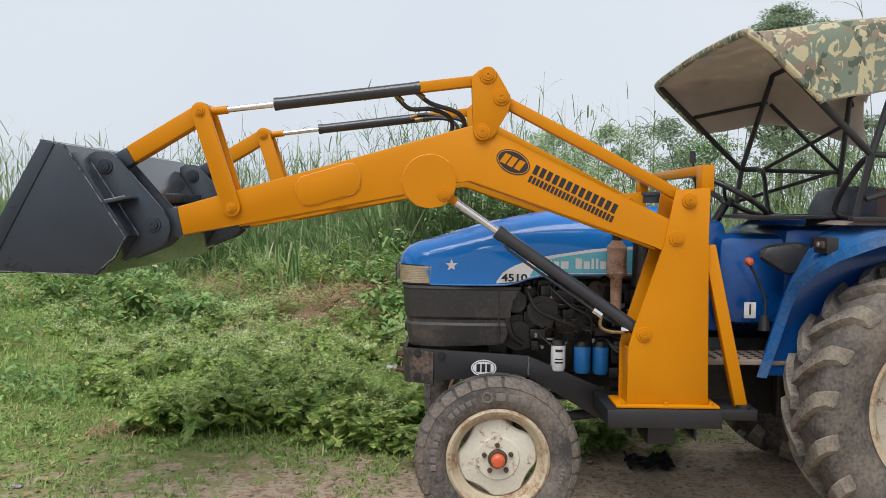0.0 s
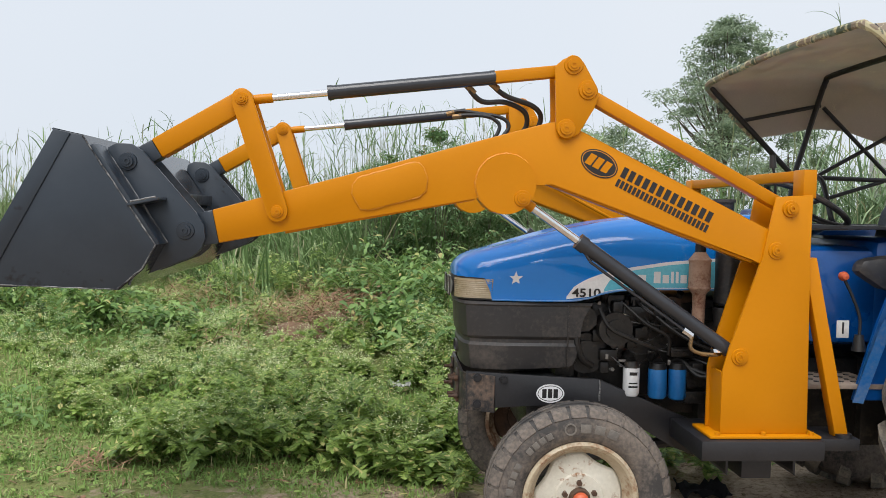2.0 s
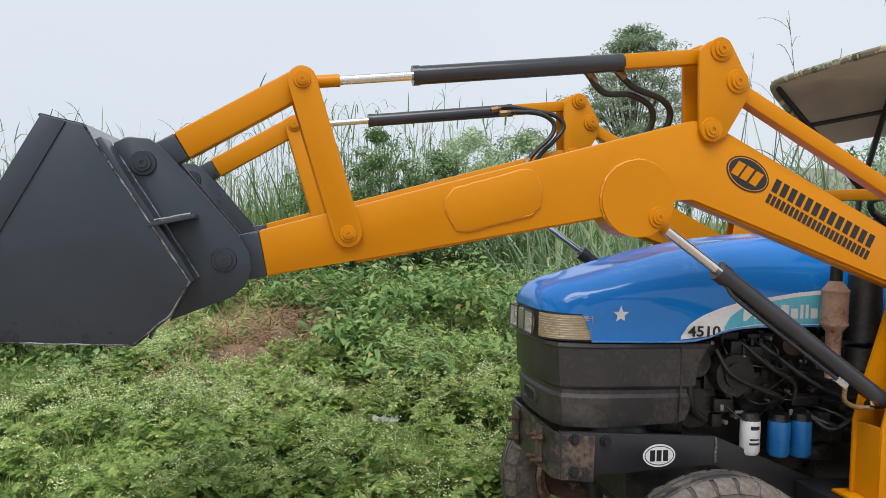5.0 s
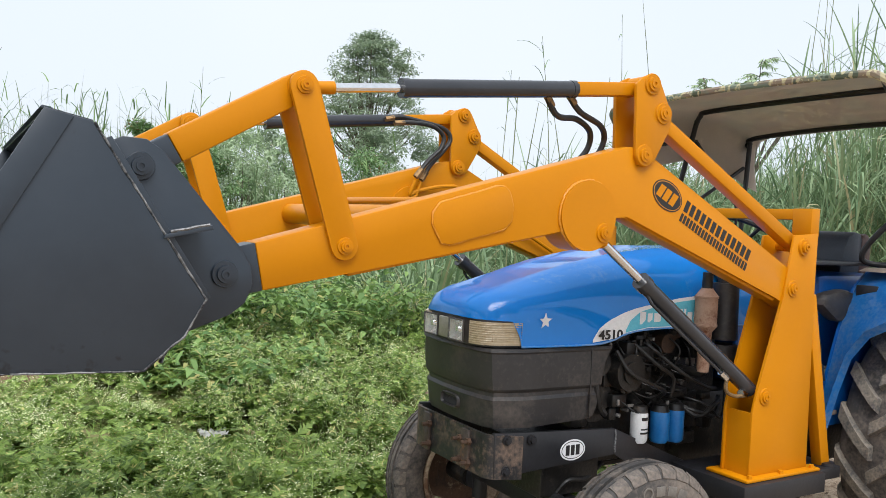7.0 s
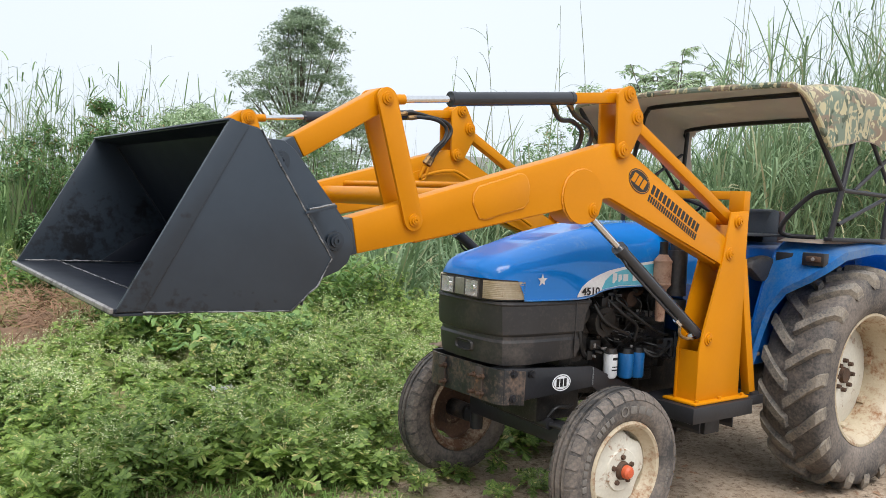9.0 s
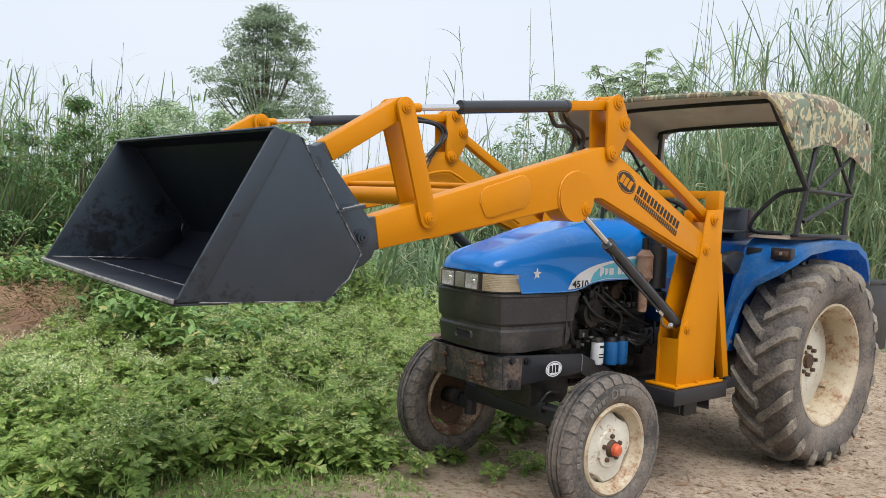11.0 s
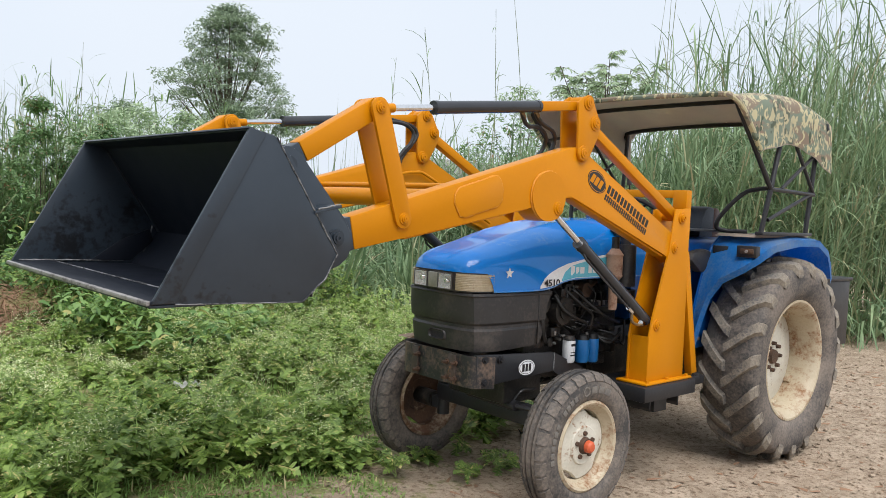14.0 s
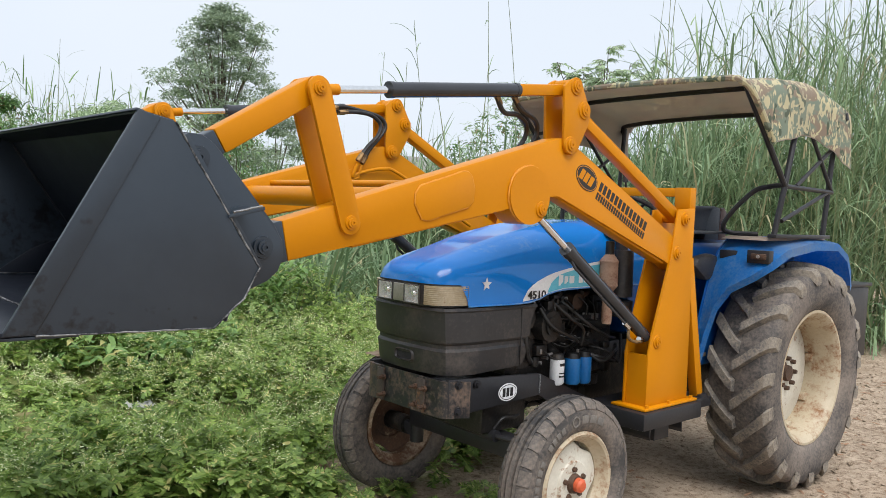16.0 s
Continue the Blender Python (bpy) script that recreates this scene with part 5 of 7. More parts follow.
# wheels
def front_wheel(s):
    c = (0.0, s * 0.603, 0.37)
    o = s
    w = 0.082
    prof = [(0.225, -w * 0.62), (0.238, -w * 0.86), (0.27, -w * 1.0), (0.31, -w * 0.99), (0.338, -w * 0.9), (0.352, -w * 0.8), (0.36, -w * 0.72), (0.366, -w * 0.45), (0.3685, -w * 0.42)]
    ribs = [(-0.46, 0.3690), (-0.28, 0.371), (-0.26, 0.354), (-0.15, 0.354), (-0.13, 0.373), (0.13, 0.373), (0.15, 0.354), (0.26, 0.354), (0.28, 0.371), (0.46, 0.3690)]
    prof = prof[:-1] + [(r, k * w * 1.0) for k, r in ribs] + [(r, -q) for r, q in prof[:-1][::-1]]
    wheel = part("front_wheel", lathe(BM(), [(0.232, o * 0.066), (0.232, o * 0.058), (0.212, o * 0.05), (0.205, o * 0.035), (0.19, o * 0.02), (0.188, -o * 0.03), (0.21, -o * 0.05), (0.225, -o * 0.07), (0.232, -o * 0.066), (0.232, -o * 0.074), (0.215, -o * 0.078), (0.196, -o * 0.05), (0.18, -o * 0.03), (0.178, o * 0.02), (0.196, o * 0.045), (0.208, o * 0.07), (0.22, o * 0.076)], c, 56), CREAM if s < 0 else RIM_RUST, tractor, "cream painted front wheel with rust" if s < 0 else "front wheel seen from its rusty inner side")
    bm = lathe(BM(), prof, c, 72)
    part("tyre", bm, RUBBER, wheel, "worn dusty ribbed front tyre", sharp=0.7)
    for sd in (-1, 1):
        bm, vs = BM(), []
        for rr, oo in ((0.332, 0.945), (0.3575, 0.80), (0.3715, 0.5), (0.36, 0.5), (0.345, 0.72), (0.325, 0.88)):
            for q in (-0.5, 0.5):
                vs.append(bm.verts.new((rr, sd * w * oo * 1.02, q * 0.060)))
        for i in range(5):
            bm.faces.new((vs[2 * i], vs[2 * i + 1], vs[2 * i + 3], vs[2 * i + 2]))
        bm.faces.new([vs[2 * i] for i in range(6)])
        bm.faces.new([vs[2 * i + 1] for i in range(6)][::-1])
        bm.faces.new((vs[10], vs[11], vs[1], vs[0]))
        block = part("tread_block", bm, RUBBER, wheel)
        for k in range(30):
            ob = block if k == 0 else new("tread_block", block.data)
            ob.parent = wheel
            ob.matrix_basis = Matrix.Translation(c) @ Matrix.Rotation(-2 * math.pi * k / 30 - 0.05 * sd, 4, "Y")
    # dished disc with lobed edge
    bm = BM()
    n = 80
    rings = []
    for k, (rr, yy) in enumerate(((0.178, 0.012), (0.17, 0.022), (0.10, 0.034), (0.094, 0.042), (0.02, 0.044))):
        ring = []
        for i in range(n):
            t = 2 * math.pi * i / n
            r = rr * (1 - (0.13 * max(0, math.cos(4 * t - 4.19)) ** 0.8 if k < 2 else 0))
            ring.append(bm.verts.new((c[0] + r * math.cos(t), c[1] + o * yy, c[2] + r * math.sin(t))))
        rings.append(ring)
    for a, b in zip(rings, rings[1:]):
        for i in range(n):
            bm.faces.new((a[i], a[(i + 1) % n], b[(i + 1) % n], b[i]))
    bm.faces.new(rings[-1])
    g = bmesh.ops.extrude_face_region(bm, geom=list(bm.faces))
    bmesh.ops.translate(bm, vec=(0, -o * 0.008, 0), verts=[v for v in g["geom"] if isinstance(v, bmesh.types.BMVert)])
    part("disc", bm, WHITE_RIM if s < 0 else RIM_DARK, wheel, "off-white dished disc with rust spots")
    bm = lathe(BM(), [(0.001, o * 0.098), (0.02, o * 0.096), (0.03, o * 0.086), (0.032, o * 0.06)], c, 20, False)
    part("hub_cap", bm, RED_CAP, wheel, "worn red hub cap")
    bm = rod(BM(), (c[0], c[1] + o * 0.03, c[2]), (c[0], c[1] + o * 0.066, c[2]), 0.048, 0.038, 24)
    for k in range(5):
        t = 2 * math.pi * k / 5 + 0.35
        p = Vector((c[0] + 0.062 * math.cos(t), c[1], c[2] + 0.062 * math.sin(t)))
        part("wheel_bolt", rod(BM(), p + Vector((0, o * 0.038, 0)), p + Vector((0, o * 0.056, 0)), 0.013, 0.011, 6), BOLT, wheel)
    part("stub_axle", rod(BM(), (c[0], c[1] - o * 0.12, c[2]), (c[0], c[1] + o * 0.03, c[2]), 0.05, seg=24), ENGINE, wheel)
    part("hub", bm, BOLT, wheel, "rusty hub with five bolts")
    # raised sidewall marks
    bm = BM()
    for t0, n_, w_, h_ in ((1.15, 3, 0.042, 0.034), (2.05, 4, 0.024, 0.026), (2.65, 6, 0.026, 0.026), (5.9, 5, 0.014, 0.016), (4.2, 6, 0.03, 0.028)):
        for k in range(n_):
            t = t0 + k * (w_ * 1.35) / 0.29
            m = Matrix.Translation(c) @ Matrix.Rotation(-t, 4, "Y")
            box(bm, m @ Vector((0.288, o * w * 1.0, 0)), (h_, 0.006, w_), 0.001, m.to_3x3())
    t = 1.75
    m = Matrix.Translation(c) @ Matrix.Rotation(-t, 4, "Y")
    p = m @ Vector((0.29, 0, 0))
    lathe(bm, [(0.024, o * w), (0.024, o * (w + 0.003)), (0.018, o * (w + 0.003)), (0.018, o * w)], (p.x, c[1], p.z), 24)
    tagged(part("sidewall_mark", bm, LETTER, wheel), kind="stuff")
    return wheel


def rear_wheel(s):
    c, o = (1.95, s * 0.655, 0.645), s
    w, R0 = 0.178, 0.628
    rim = [(0.392, o * 0.150), (0.392, o * 0.135), (0.375, o * 0.13), (0.36, o * 0.11), (0.345, o * 0.05), (0.34, -o * 0.05), (0.36, -o * 0.11), (0.39, -o * 0.135), (0.392, -o * 0.15), (0.375, -o * 0.15), (0.345, -o * 0.11), (0.328, -o * 0.05), (0.332, o * 0.05), (0.346, o * 0.115), (0.362, o * 0.138), (0.378, o * 0.15)]
    wheel = part("rear_wheel", lathe(BM(), rim, c, 64), CREAM, tractor, "cream painted rear wheel rim, chipped")
    prof = [(0.378, -w * 0.72), (0.40, -w * 0.86), (0.46, -w * 1.0), (0.53, -w * 1.02), (0.58, -w * 0.98), (0.605, -w * 0.9), (0.618, -w * 0.7), (0.626, -w * 0.3), (R0, 0)]
    prof = prof + [(r, -q) for r, q in prof[:-1][::-1]]
    bm = lathe(BM(), prof, c, 72)
    tyre = part("tyre", bm, RUBBER, wheel, "large muddy tractor tyre with chevron lugs", sharp=0.9)
    for sd in (-1, 1):
        bm, secs = BM(), []
        for uu, ro, rb, ax_, wd in ((0.0, 0.664, 0.62, -0.03, 0.026), (0.2, 0.664, 0.62, 0.15, 0.026), (0.5, 0.66, 0.615, 0.45, 0.028), (0.75, 0.652, 0.605, 0.72, 0.031), (0.93, 0.636, 0.59, 0.94, 0.034), (1.0, 0.60, 0.56, 1.045, 0.03), (1.04, 0.555, 0.545, 1.035, 0.022)):
            t = -0.27 * (uu ** 1.25)
            ring = []
            for rr, ws in ((rb, wd * 1.35), (ro, wd), (ro, -wd), (rb, -wd * 1.35)):
                tt = t + ws / 0.64
                ring.append(bm.verts.new((rr * math.cos(tt), sd * w * ax_, rr * math.sin(tt))))
            secs.append(ring)
        for a, b in zip(secs, secs[1:]):
            for i in range(4):
                bm.faces.new((a[i], a[(i + 1) % 4], b[(i + 1) % 4], b[i]))
        bm.faces.new(secs[0])
        bm.faces.new(secs[-1][::-1])
        lug = part("tread_lug", bm, TREAD, wheel, sharp=0.5)
        for k in range(19):
            ob = lug if k == 0 else new("tread_lug", lug.data)
            ob.parent = wheel
            ob.matrix_basis = Matrix.Translation(c) @ Matrix.Rotation(-2 * math.pi * (k + (0.5 if sd > 0 else 0)) / 19, 4, "Y")
    dy = -o * 0.035
    bm = lathe(BM(), [(0.335, dy - o * 0.01), (0.31, dy), (0.22, dy + o * 0.015), (0.20, dy + o * 0.025), (0.12, dy + o * 0.027), (0.001, dy + o * 0.027), (0.001, dy + o * 0.012), (0.20, dy + o * 0.01), (0.31, dy - o * 0.012), (0.335, dy - o * 0.022)], c, 56, False)
    part("disc", bm, WHITE_RIM, wheel, "off-white wheel disc with rust streaks")
    bm = rod(BM(), (c[0], c[1] + dy, c[2]), (c[0], c[1] + dy + o * 0.05, c[2]), 0.055, 0.045, 24)
    for k in range(8):
        t = 2 * math.pi * k / 8
        p = Vector((c[0] + 0.088 * math.cos(t), c[1] + dy, c[2] + 0.088 * math.sin(t)))
        part("wheel_bolt", rod(BM(), p + Vector((0, o * 0.018, 0)), p + Vector((0, o * 0.052, 0)), 0.016, 0.013, 6), BOLT, wheel)
    part("hub", bm, BOLT, wheel, "rusty wheel hub")
    for k in range(8):
        t = 2 * math.pi * k / 8 + 0.2
        m = Matrix.Translation(c) @ Matrix.Rotation(-t, 4, "Y")
        part("rim_lug", box(BM(), m @ Vector((0.325, -o * 0.02, 0)), (0.03, 0.05, 0.05), 0.004, m.to_3x3()), CREAM, wheel)
    return wheel


front_wheel(-1)
front_wheel(1)
rear_wheel(-1)
rear_wheel(1)

# mudguards
FEN_IN = [(1.22, 0.72), (1.27, 0.90), (1.32, 1.06), (1.36, 1.17), (1.40, 1.26), (1.46, 1.36), (1.56, 1.43), (1.9, 1.44), (2.22, 1.43), (2.36, 1.36), (2.42, 1.25), (2.44, 1.16)]
FEN_OUT = [(1.20, 0.485, 0.72), (1.25, 0.50, 0.90), (1.285, 0.53, 1.06), (1.30, 0.60, 1.17), (1.315, 0.73, 1.25), (1.38, 0.795, 1.315), (1.56, 0.80, 1.385), (1.9, 0.80, 1.425), (2.2, 0.80, 1.42), (2.35, 0.80, 1.35), (2.41, 0.80, 1.25), (2.43, 0.80, 1.16)]


def fender(s):
    bm = BM()
    rows = []
    for t, lip in ((0.0, 0), (0.33, 0), (0.66, 0), (0.9, 0), (1.0, 0), (1.0, 1)):
        row = []
        for (xi, zi), (xo, yo, zo) in zip(FEN_IN, FEN_OUT):
            y = 0.45 + (yo - 0.45) * t
            crown = 0.02 * math.sin(math.pi * t)
            x, z = xi + (xo - xi) * t ** 1.5, zi + (zo - zi) * t ** 1.5 + crown * (zi > 1.3)
            if lip:
                d = (Vector((1.95, 0, 0.645)) - Vector((x, 0, z))).normalized() * 0.045
                x, z, y = x + d.x, z + d.z, y + 0.006
            row.append(bm.verts.new((x, s * y, z)))
        rows.append(row)
    for a, b in zip(rows, rows[1:]):
        for i in range(len(a) - 1):
            bm.faces.new((a[i], a[i + 1], b[i + 1], b[i]))
    bmesh.ops.solidify(bm, geom=list(bm.faces), thickness=0.005)
    f = part("mudguard", bm, BLUE_DARK, tractor, "dusty blue rear mudguard", sharp=0.7)
    inner = FEN_IN + [(2.4, 0.9), (1.9, 0.85), (1.4, 0.72)]
    part("mudguard_wall", slab(BM(), inner, s * 0.435, s * 0.45, 0.003), BLUE_SHADED, f)
    bm = box(BM(), (1.385, s * 0.73, 1.345), (0.05, 0.125, 0.07), 0.004)
    lampb = part("marker_lamp", bm, FRAME_BLACK, f, "broken marker lamp in a dark housing")
    bm = box(BM(), (1.357, s * 0.735, 1.347), (0.012, 0.085, 0.03), 0.004)
    part("lamp_insert", bm, BOLT, lampb, "dull broken lamp insert")
    part("bulb_socket", rod(BM(), (1.357, s * 0.735, 1.347), (1.345, s * 0.735, 1.347), 0.011, 0.009, 12), EDGE_STEEL, lampb, "bare bulb socket")
    part("mudguard_top", slab(BM(), [(1.46, 1.43), (1.52, 1.447), (2.2, 1.447), (2.2, 1.432)], s * 0.455, s * 0.72, 0.004), CLAY_DUST, f, "dust-covered flat mudguard top")
    return f


fender(-1)
fender(1)
# floor, cowl, seat, steering
for s in (-1, 1):
    bm = slab(BM(), [(0.98, 0.79), (1.36, 0.79), (1.36, 0.77), (0.98, 0.77)], min(s * 0.46, s * 0.16), max(s * 0.46, s * 0.16), 0.002)
    plate = part("footplate", bm, CLAY_DUST, tractor, "dusty footplate with rows of round holes")
    bm = BM()
    for i in range(6):
        for j in range(5):
            rod(bm, (1.03 + 0.055 * i, s * (0.2 + 0.05 * j), 0.789), (1.03 + 0.055 * i, s * (0.2 + 0.05 * j), 0.793), 0.012, seg=8)
    tagged(part("plate_hole", bm, PRINT_BLACK, plate), kind="stuff")
bm = BM()
box(bm, (1.04, 0, 1.16), (0.2, 0.44, 0.56), 0.05)
box(bm, (1.02, 0, 1.47), (0.10, 0.40, 0.13), 0.03)
part("dash_cowl", bm, BLUE_SHADED, tractor)
bm = BM()
box(bm, (1.34, 0, 1.15), (0.55, 0.62, 0.44), 0.06)
box(bm, (1.62, 0, 1.18), (0.5, 0.66, 0.46), 0.05)
part("transmission_cover", bm, BLUE_SHADED, tractor, "blue body panel between the mudguards")
bm = slab(BM(), [(1.15, 1.45), (1.2, 1.465), (1.7, 1.465), (1.7, 1.45)], -0.40, 0.40, 0.004)
part("cover_rim", bm, FRAME_BLACK, tractor)
bm = BM()
tube(bm, [(0.81, -0.02, 1.52), (0.81, -0.02, 1.56)], 0.045, 16, smooth=False)
tube(bm, [(0.81, -0.02, 1.56), (0.81, -0.02, 1.575)], 0.052, 16, smooth=False)
part("radiator_cap", bm, PLASTIC, tractor)
# steering wheel: rim, spokes, column
wheel_c, ax = Vector((1.22, 0.0, 1.56)), Vector((0.49, 0, 0.87)).normalized()
u = Vector((0, 1, 0))
v = ax.cross(u)
ringp = [wheel_c + 0.2 * (math.cos(t) * u + math.sin(t) * v) for t in (2 * math.pi * i / 40 for i in range(41))]
bm = tube(BM(), ringp, 0.0145, 10, smooth=False)
steer = part("steering_wheel", bm, PLASTIC, tractor, "black three-spoke steering wheel")
bm = BM()
for k in range(3):
    t = 2 * math.pi * k / 3 + 0.5
    e = wheel_c + 0.2 * (math.cos(t) * u + math.sin(t) * v)
    tube(bm, [wheel_c - ax * 0.03, wheel_c.lerp(e, 0.5) - ax * 0.025, e], 0.009, 8)
rod(bm, wheel_c - ax * 0.05, wheel_c - ax * 0.01, 0.035, 0.03, 16)
rod(bm, wheel_c - ax * 0.36, wheel_c - ax * 0.04, 0.022, seg=14)
part("steering_column", bm, PLASTIC, steer)
bm = box(BM(), (1.66, 0, 1.33), (0.42, 0.46, 0.10), 0.04)
seat = part("seat", bm, SEAT, tractor, "dark vinyl driver's seat")
bm = slab(BM(), [(1.68, 1.36), (1.72, 1.53), (1.76, 1.595), (1.83, 1.62), (1.885, 1.60), (1.92, 1.42), (1.90, 1.34)], -0.22, 0.22, 0.025)
part("backrest", bm, SEAT, seat)
bm = slab(BM(), [(1.84, 1.38), (1.86, 1.60), (1.90, 1.61), (1.935, 1.58), (1.94, 1.40)], -0.225, -0.12, 0.012)
part("backrest_edge", bm, SEAT_BROWN, seat, "brown vinyl edge")
bm = tube(BM(), [(1.25, -0.43, 0.98), (1.25, -0.43, 1.07), (1.215, -0.43, 1.16), (1.175, -0.43, 1.235)], 0.007, 8)
lev = part("gear_lever", bm, FRAME_BLACK, tractor, "black lever with an orange-red knob")
part("knob", lathe(BM(), [(0.001, -0.02), (0.014, -0.016), (0.021, 0.0), (0.019, 0.016), (0.001, 0.022)], (1.172, -0.43, 1.25), 14, False), RED_CAP, lev)
part("boot", rod(BM(), (1.25, -0.43, 0.93), (1.25, -0.43, 1.0), 0.03, 0.018, 14), HOSE, lev)
bm = box(BM(), (1.19, -0.405, 1.02), (0.055, 0.004, 0.075), 0.001)
lab = part("lever_sticker", bm, PAPER, tractor, "white sticker with a plain black arrow")
part("sticker_bar", box(BM(), (1.19, -0.408, 1.025), (0.008, 0.003, 0.05), 0.0005), PRINT_BLACK, lab)
bm = slab(BM(), [(1.21, 1.27), (1.24, 1.325), (1.38, 1.345), (1.46, 1.33), (1.50, 1.26), (1.44, 1.20), (1.34, 1.19)], -0.46, -0.38, 0.03)
part("side_cushion", bm, PLASTIC, tractor, "black padded side cushion")
bm = BM()
box(bm, (1.48, -0.52, 1.33), (0.10, 0.10, 0.075), 0.004)
part("switch_box", bm, FRAME_BLACK, tractor)
bm = tube(BM(), [(1.02, -0.1, 1.50), (1.0, -0.13, 1.64), (0.985, -0.13, 1.73)], 0.006, 8)
stick = part("control_stick", bm, FRAME_BLACK, tractor)
part("knob", rod(BM(), (0.986, -0.13, 1.72), (0.982, -0.13, 1.78), 0.016, 0.014, 12), PLASTIC, stick)
part("red_panel", box(BM(), (1.60, -0.30, 1.32), (0.2, 0.03, 0.14), 0.012), RED, tractor, "red seat side panel")
# rear box on the three-point arms
bm = BM()
slab(bm, [(3.02, 1.10), (3.52, 1.085), (3.52, 0.58), (3.10, 0.60)], -0.5, 0.5, 0.008)
rear_box = part("rear_box", bm, FRAME_BLACK, tractor, "dark steel box carried behind the tractor")
part("box_lip", box(BM(), (3.27, 0, 1.105), (0.54, 1.03, 0.025), 0.004), FRAME_BLACK, rear_box)
bm = BM()
for s in (-1, 1):
    bar(bm, (2.05, s * 0.25, 0.55), (3.1, s * 0.38, 0.68), 0.03, 0.06, 0.004)
rod(bm, (2.05, 0, 0.95), (3.05, 0, 0.95), 0.025, seg=12)
part("lift_arm", bm, FRAME_BLACK, tractor)


# canopy
def canopy():
    rnd_ = random.Random(9)
    nx, cols = 16, []
    # cross section from one valance over the roof to the other
    cross = [(-0.80, -0.30), (-0.802, -0.2), (-0.80, -0.1), (-0.792, -0.05), (-0.765, -0.018), (-0.70, 0.0), (-0.4, 0.012), (0, 0.02), (0.4, 0.012), (0.70, 0.0), (0.765, -0.018), (0.792, -0.05), (0.80, -0.1), (0.802, -0.2), (0.80, -0.30)]
    bm = BM()
    for i in range(nx + 1):
        t = i / nx
        col = []
        for j, (y, dz) in enumerate(cross):
            lean = 0.30 * (-min(0, dz + 0.02)) / 0.28 if dz < -0.02 else 0.0
            x = 1.02 + lean + (2.28 - 1.02 - lean * 0.98 + 0.03 * (dz < -0.2)) * t
            sag = -0.03 * math.sin(math.pi * (t * 3 % 1)) * (1 - (y / 0.8) ** 2) * 0.5
            z = interp([(0, 2.245), (0.3, 2.30), (0.54, 2.325), (0.75, 2.298), (1.0, 2.232)], t) + dz + sag
            z += 0.012 * noise.noise((x * 5, y * 3, 2.0 + j)) * (0.4 if dz > -0.05 else 1.3)
            if j in (0, len(cross) - 1):
                z += 0.02 * noise.noise((x * 6, y, 8.0)) - 0.065 * smooth(0.3, 1, t)
            yy = y * (1.0 + 0.012 * noise.noise((x * 4, dz * 9, 3.0)))
            col.append(bm.verts.new((x, yy, z)))
        cols.append(col)
    for a, b in zip(cols, cols[1:]):
        for j in range(len(cross) - 1):
            bm.faces.new((a[j], b[j], b[j + 1], a[j + 1]))
    # short back flap
    last = cols[-1]
    flap = [bm.verts.new((v_.co.x + 0.01, v_.co.y, v_.co.z - 0.03)) for v_ in last[3:-3]]
    for j in range(len(flap) - 1):
        bm.faces.new((last[3 + j], flap[j], flap[j + 1], last[4 + j]))
    under = bm.copy()
    bmesh.ops.recalc_face_normals(under, faces=under.faces)
    cloth = part("canopy", bm, CAMO, tractor, "faded camouflage canvas canopy", sharp=1.4)
    for vtx in under.verts:
        vtx.co = Vector((vtx.co.x + 0.004, vtx.co.y * 0.9945, vtx.co.z - 0.006))
    part("canopy_lining", under, CANVAS_IN, cloth, "brownish faded underside", sharp=1.4)
    hem = BM()
    fr = [(1.02 + (0.30 * (-min(0, dz + 0.02)) / 0.28 if dz < -0.02 else 0.0), y, 2.245 + dz) for y, dz in cross]
    tube(hem, fr, 0.017, 8, 3)
    part("front_hem", hem, CAMO, cloth, "rolled camouflage hem")
    return cloth


cloth = canopy()
R_T = 0.0155
for s in (-1, 1):
    y = s * 0.765
    JOINT, REAR = (1.545, y, 1.73), (2.14, y, 1.72)
    straight = (("canopy_post", (1.04, s * 0.77, 2.225), JOINT, 1.0), ("canopy_post", (1.50, s * 0.74, 1.45), JOINT, 1.0), ("canopy_post", JOINT, (1.70, s * 0.765, 2.25), 1.0),
                ("canopy_post", (2.11, s * 0.74, 1.45), (2.18, s * 0.755, 2.165), 1.0), ("canopy_rail", JOINT, REAR, 0.85), ("canopy_stay", (1.25, s * 0.775, 2.045), (1.69, s * 0.775, 2.14), 0.75),
                ("canopy_stay", (1.71, s * 0.775, 2.13), REAR, 0.75), ("canopy_stay", (2.15, s * 0.77, 2.0), (1.68, y, 1.735), 0.75), ("canopy_stay", (1.53, y, 1.54), (2.08, y, 1.715), 0.75))
    for nm, p_, q_, k_ in straight:
        part(nm, tube(BM(), [p_, q_], R_T * k_, 10, smooth=False), FRAME_BLACK, tractor)
    part("canopy_base", bar(BM(), (1.48, s * 0.74, 1.457), (2.16, s * 0.74, 1.457), 0.05, 0.02, 0.003), FRAME_BLACK, tractor)
    bm = tube(BM(), [(1.56, s * 0.755, 1.735), (1.60, s * 0.66, 1.73), (1.60, s * 0.56, 1.70), (1.575, s * 0.44, 1.57), (1.575, s * 0.40, 1.49), (1.62, s * 0.43, 1.462), (1.70, s * 0.55, 1.46)], R_T * 0.9, 10, 6)
    part("grab_rail", bm, FRAME_BLACK, tractor, "black bent grab rail")
part("canopy_hoop", tube(BM(), [(1.70, -0.765, 2.24), (1.70, -0.74, 2.275), (1.70, -0.66, 2.297), (1.70, 0, 2.304), (1.70, 0.66, 2.297), (1.70, 0.74, 2.275), (1.70, 0.765, 2.24)], R_T, 10, 5), FRAME_BLACK, tractor, "black roof hoop")
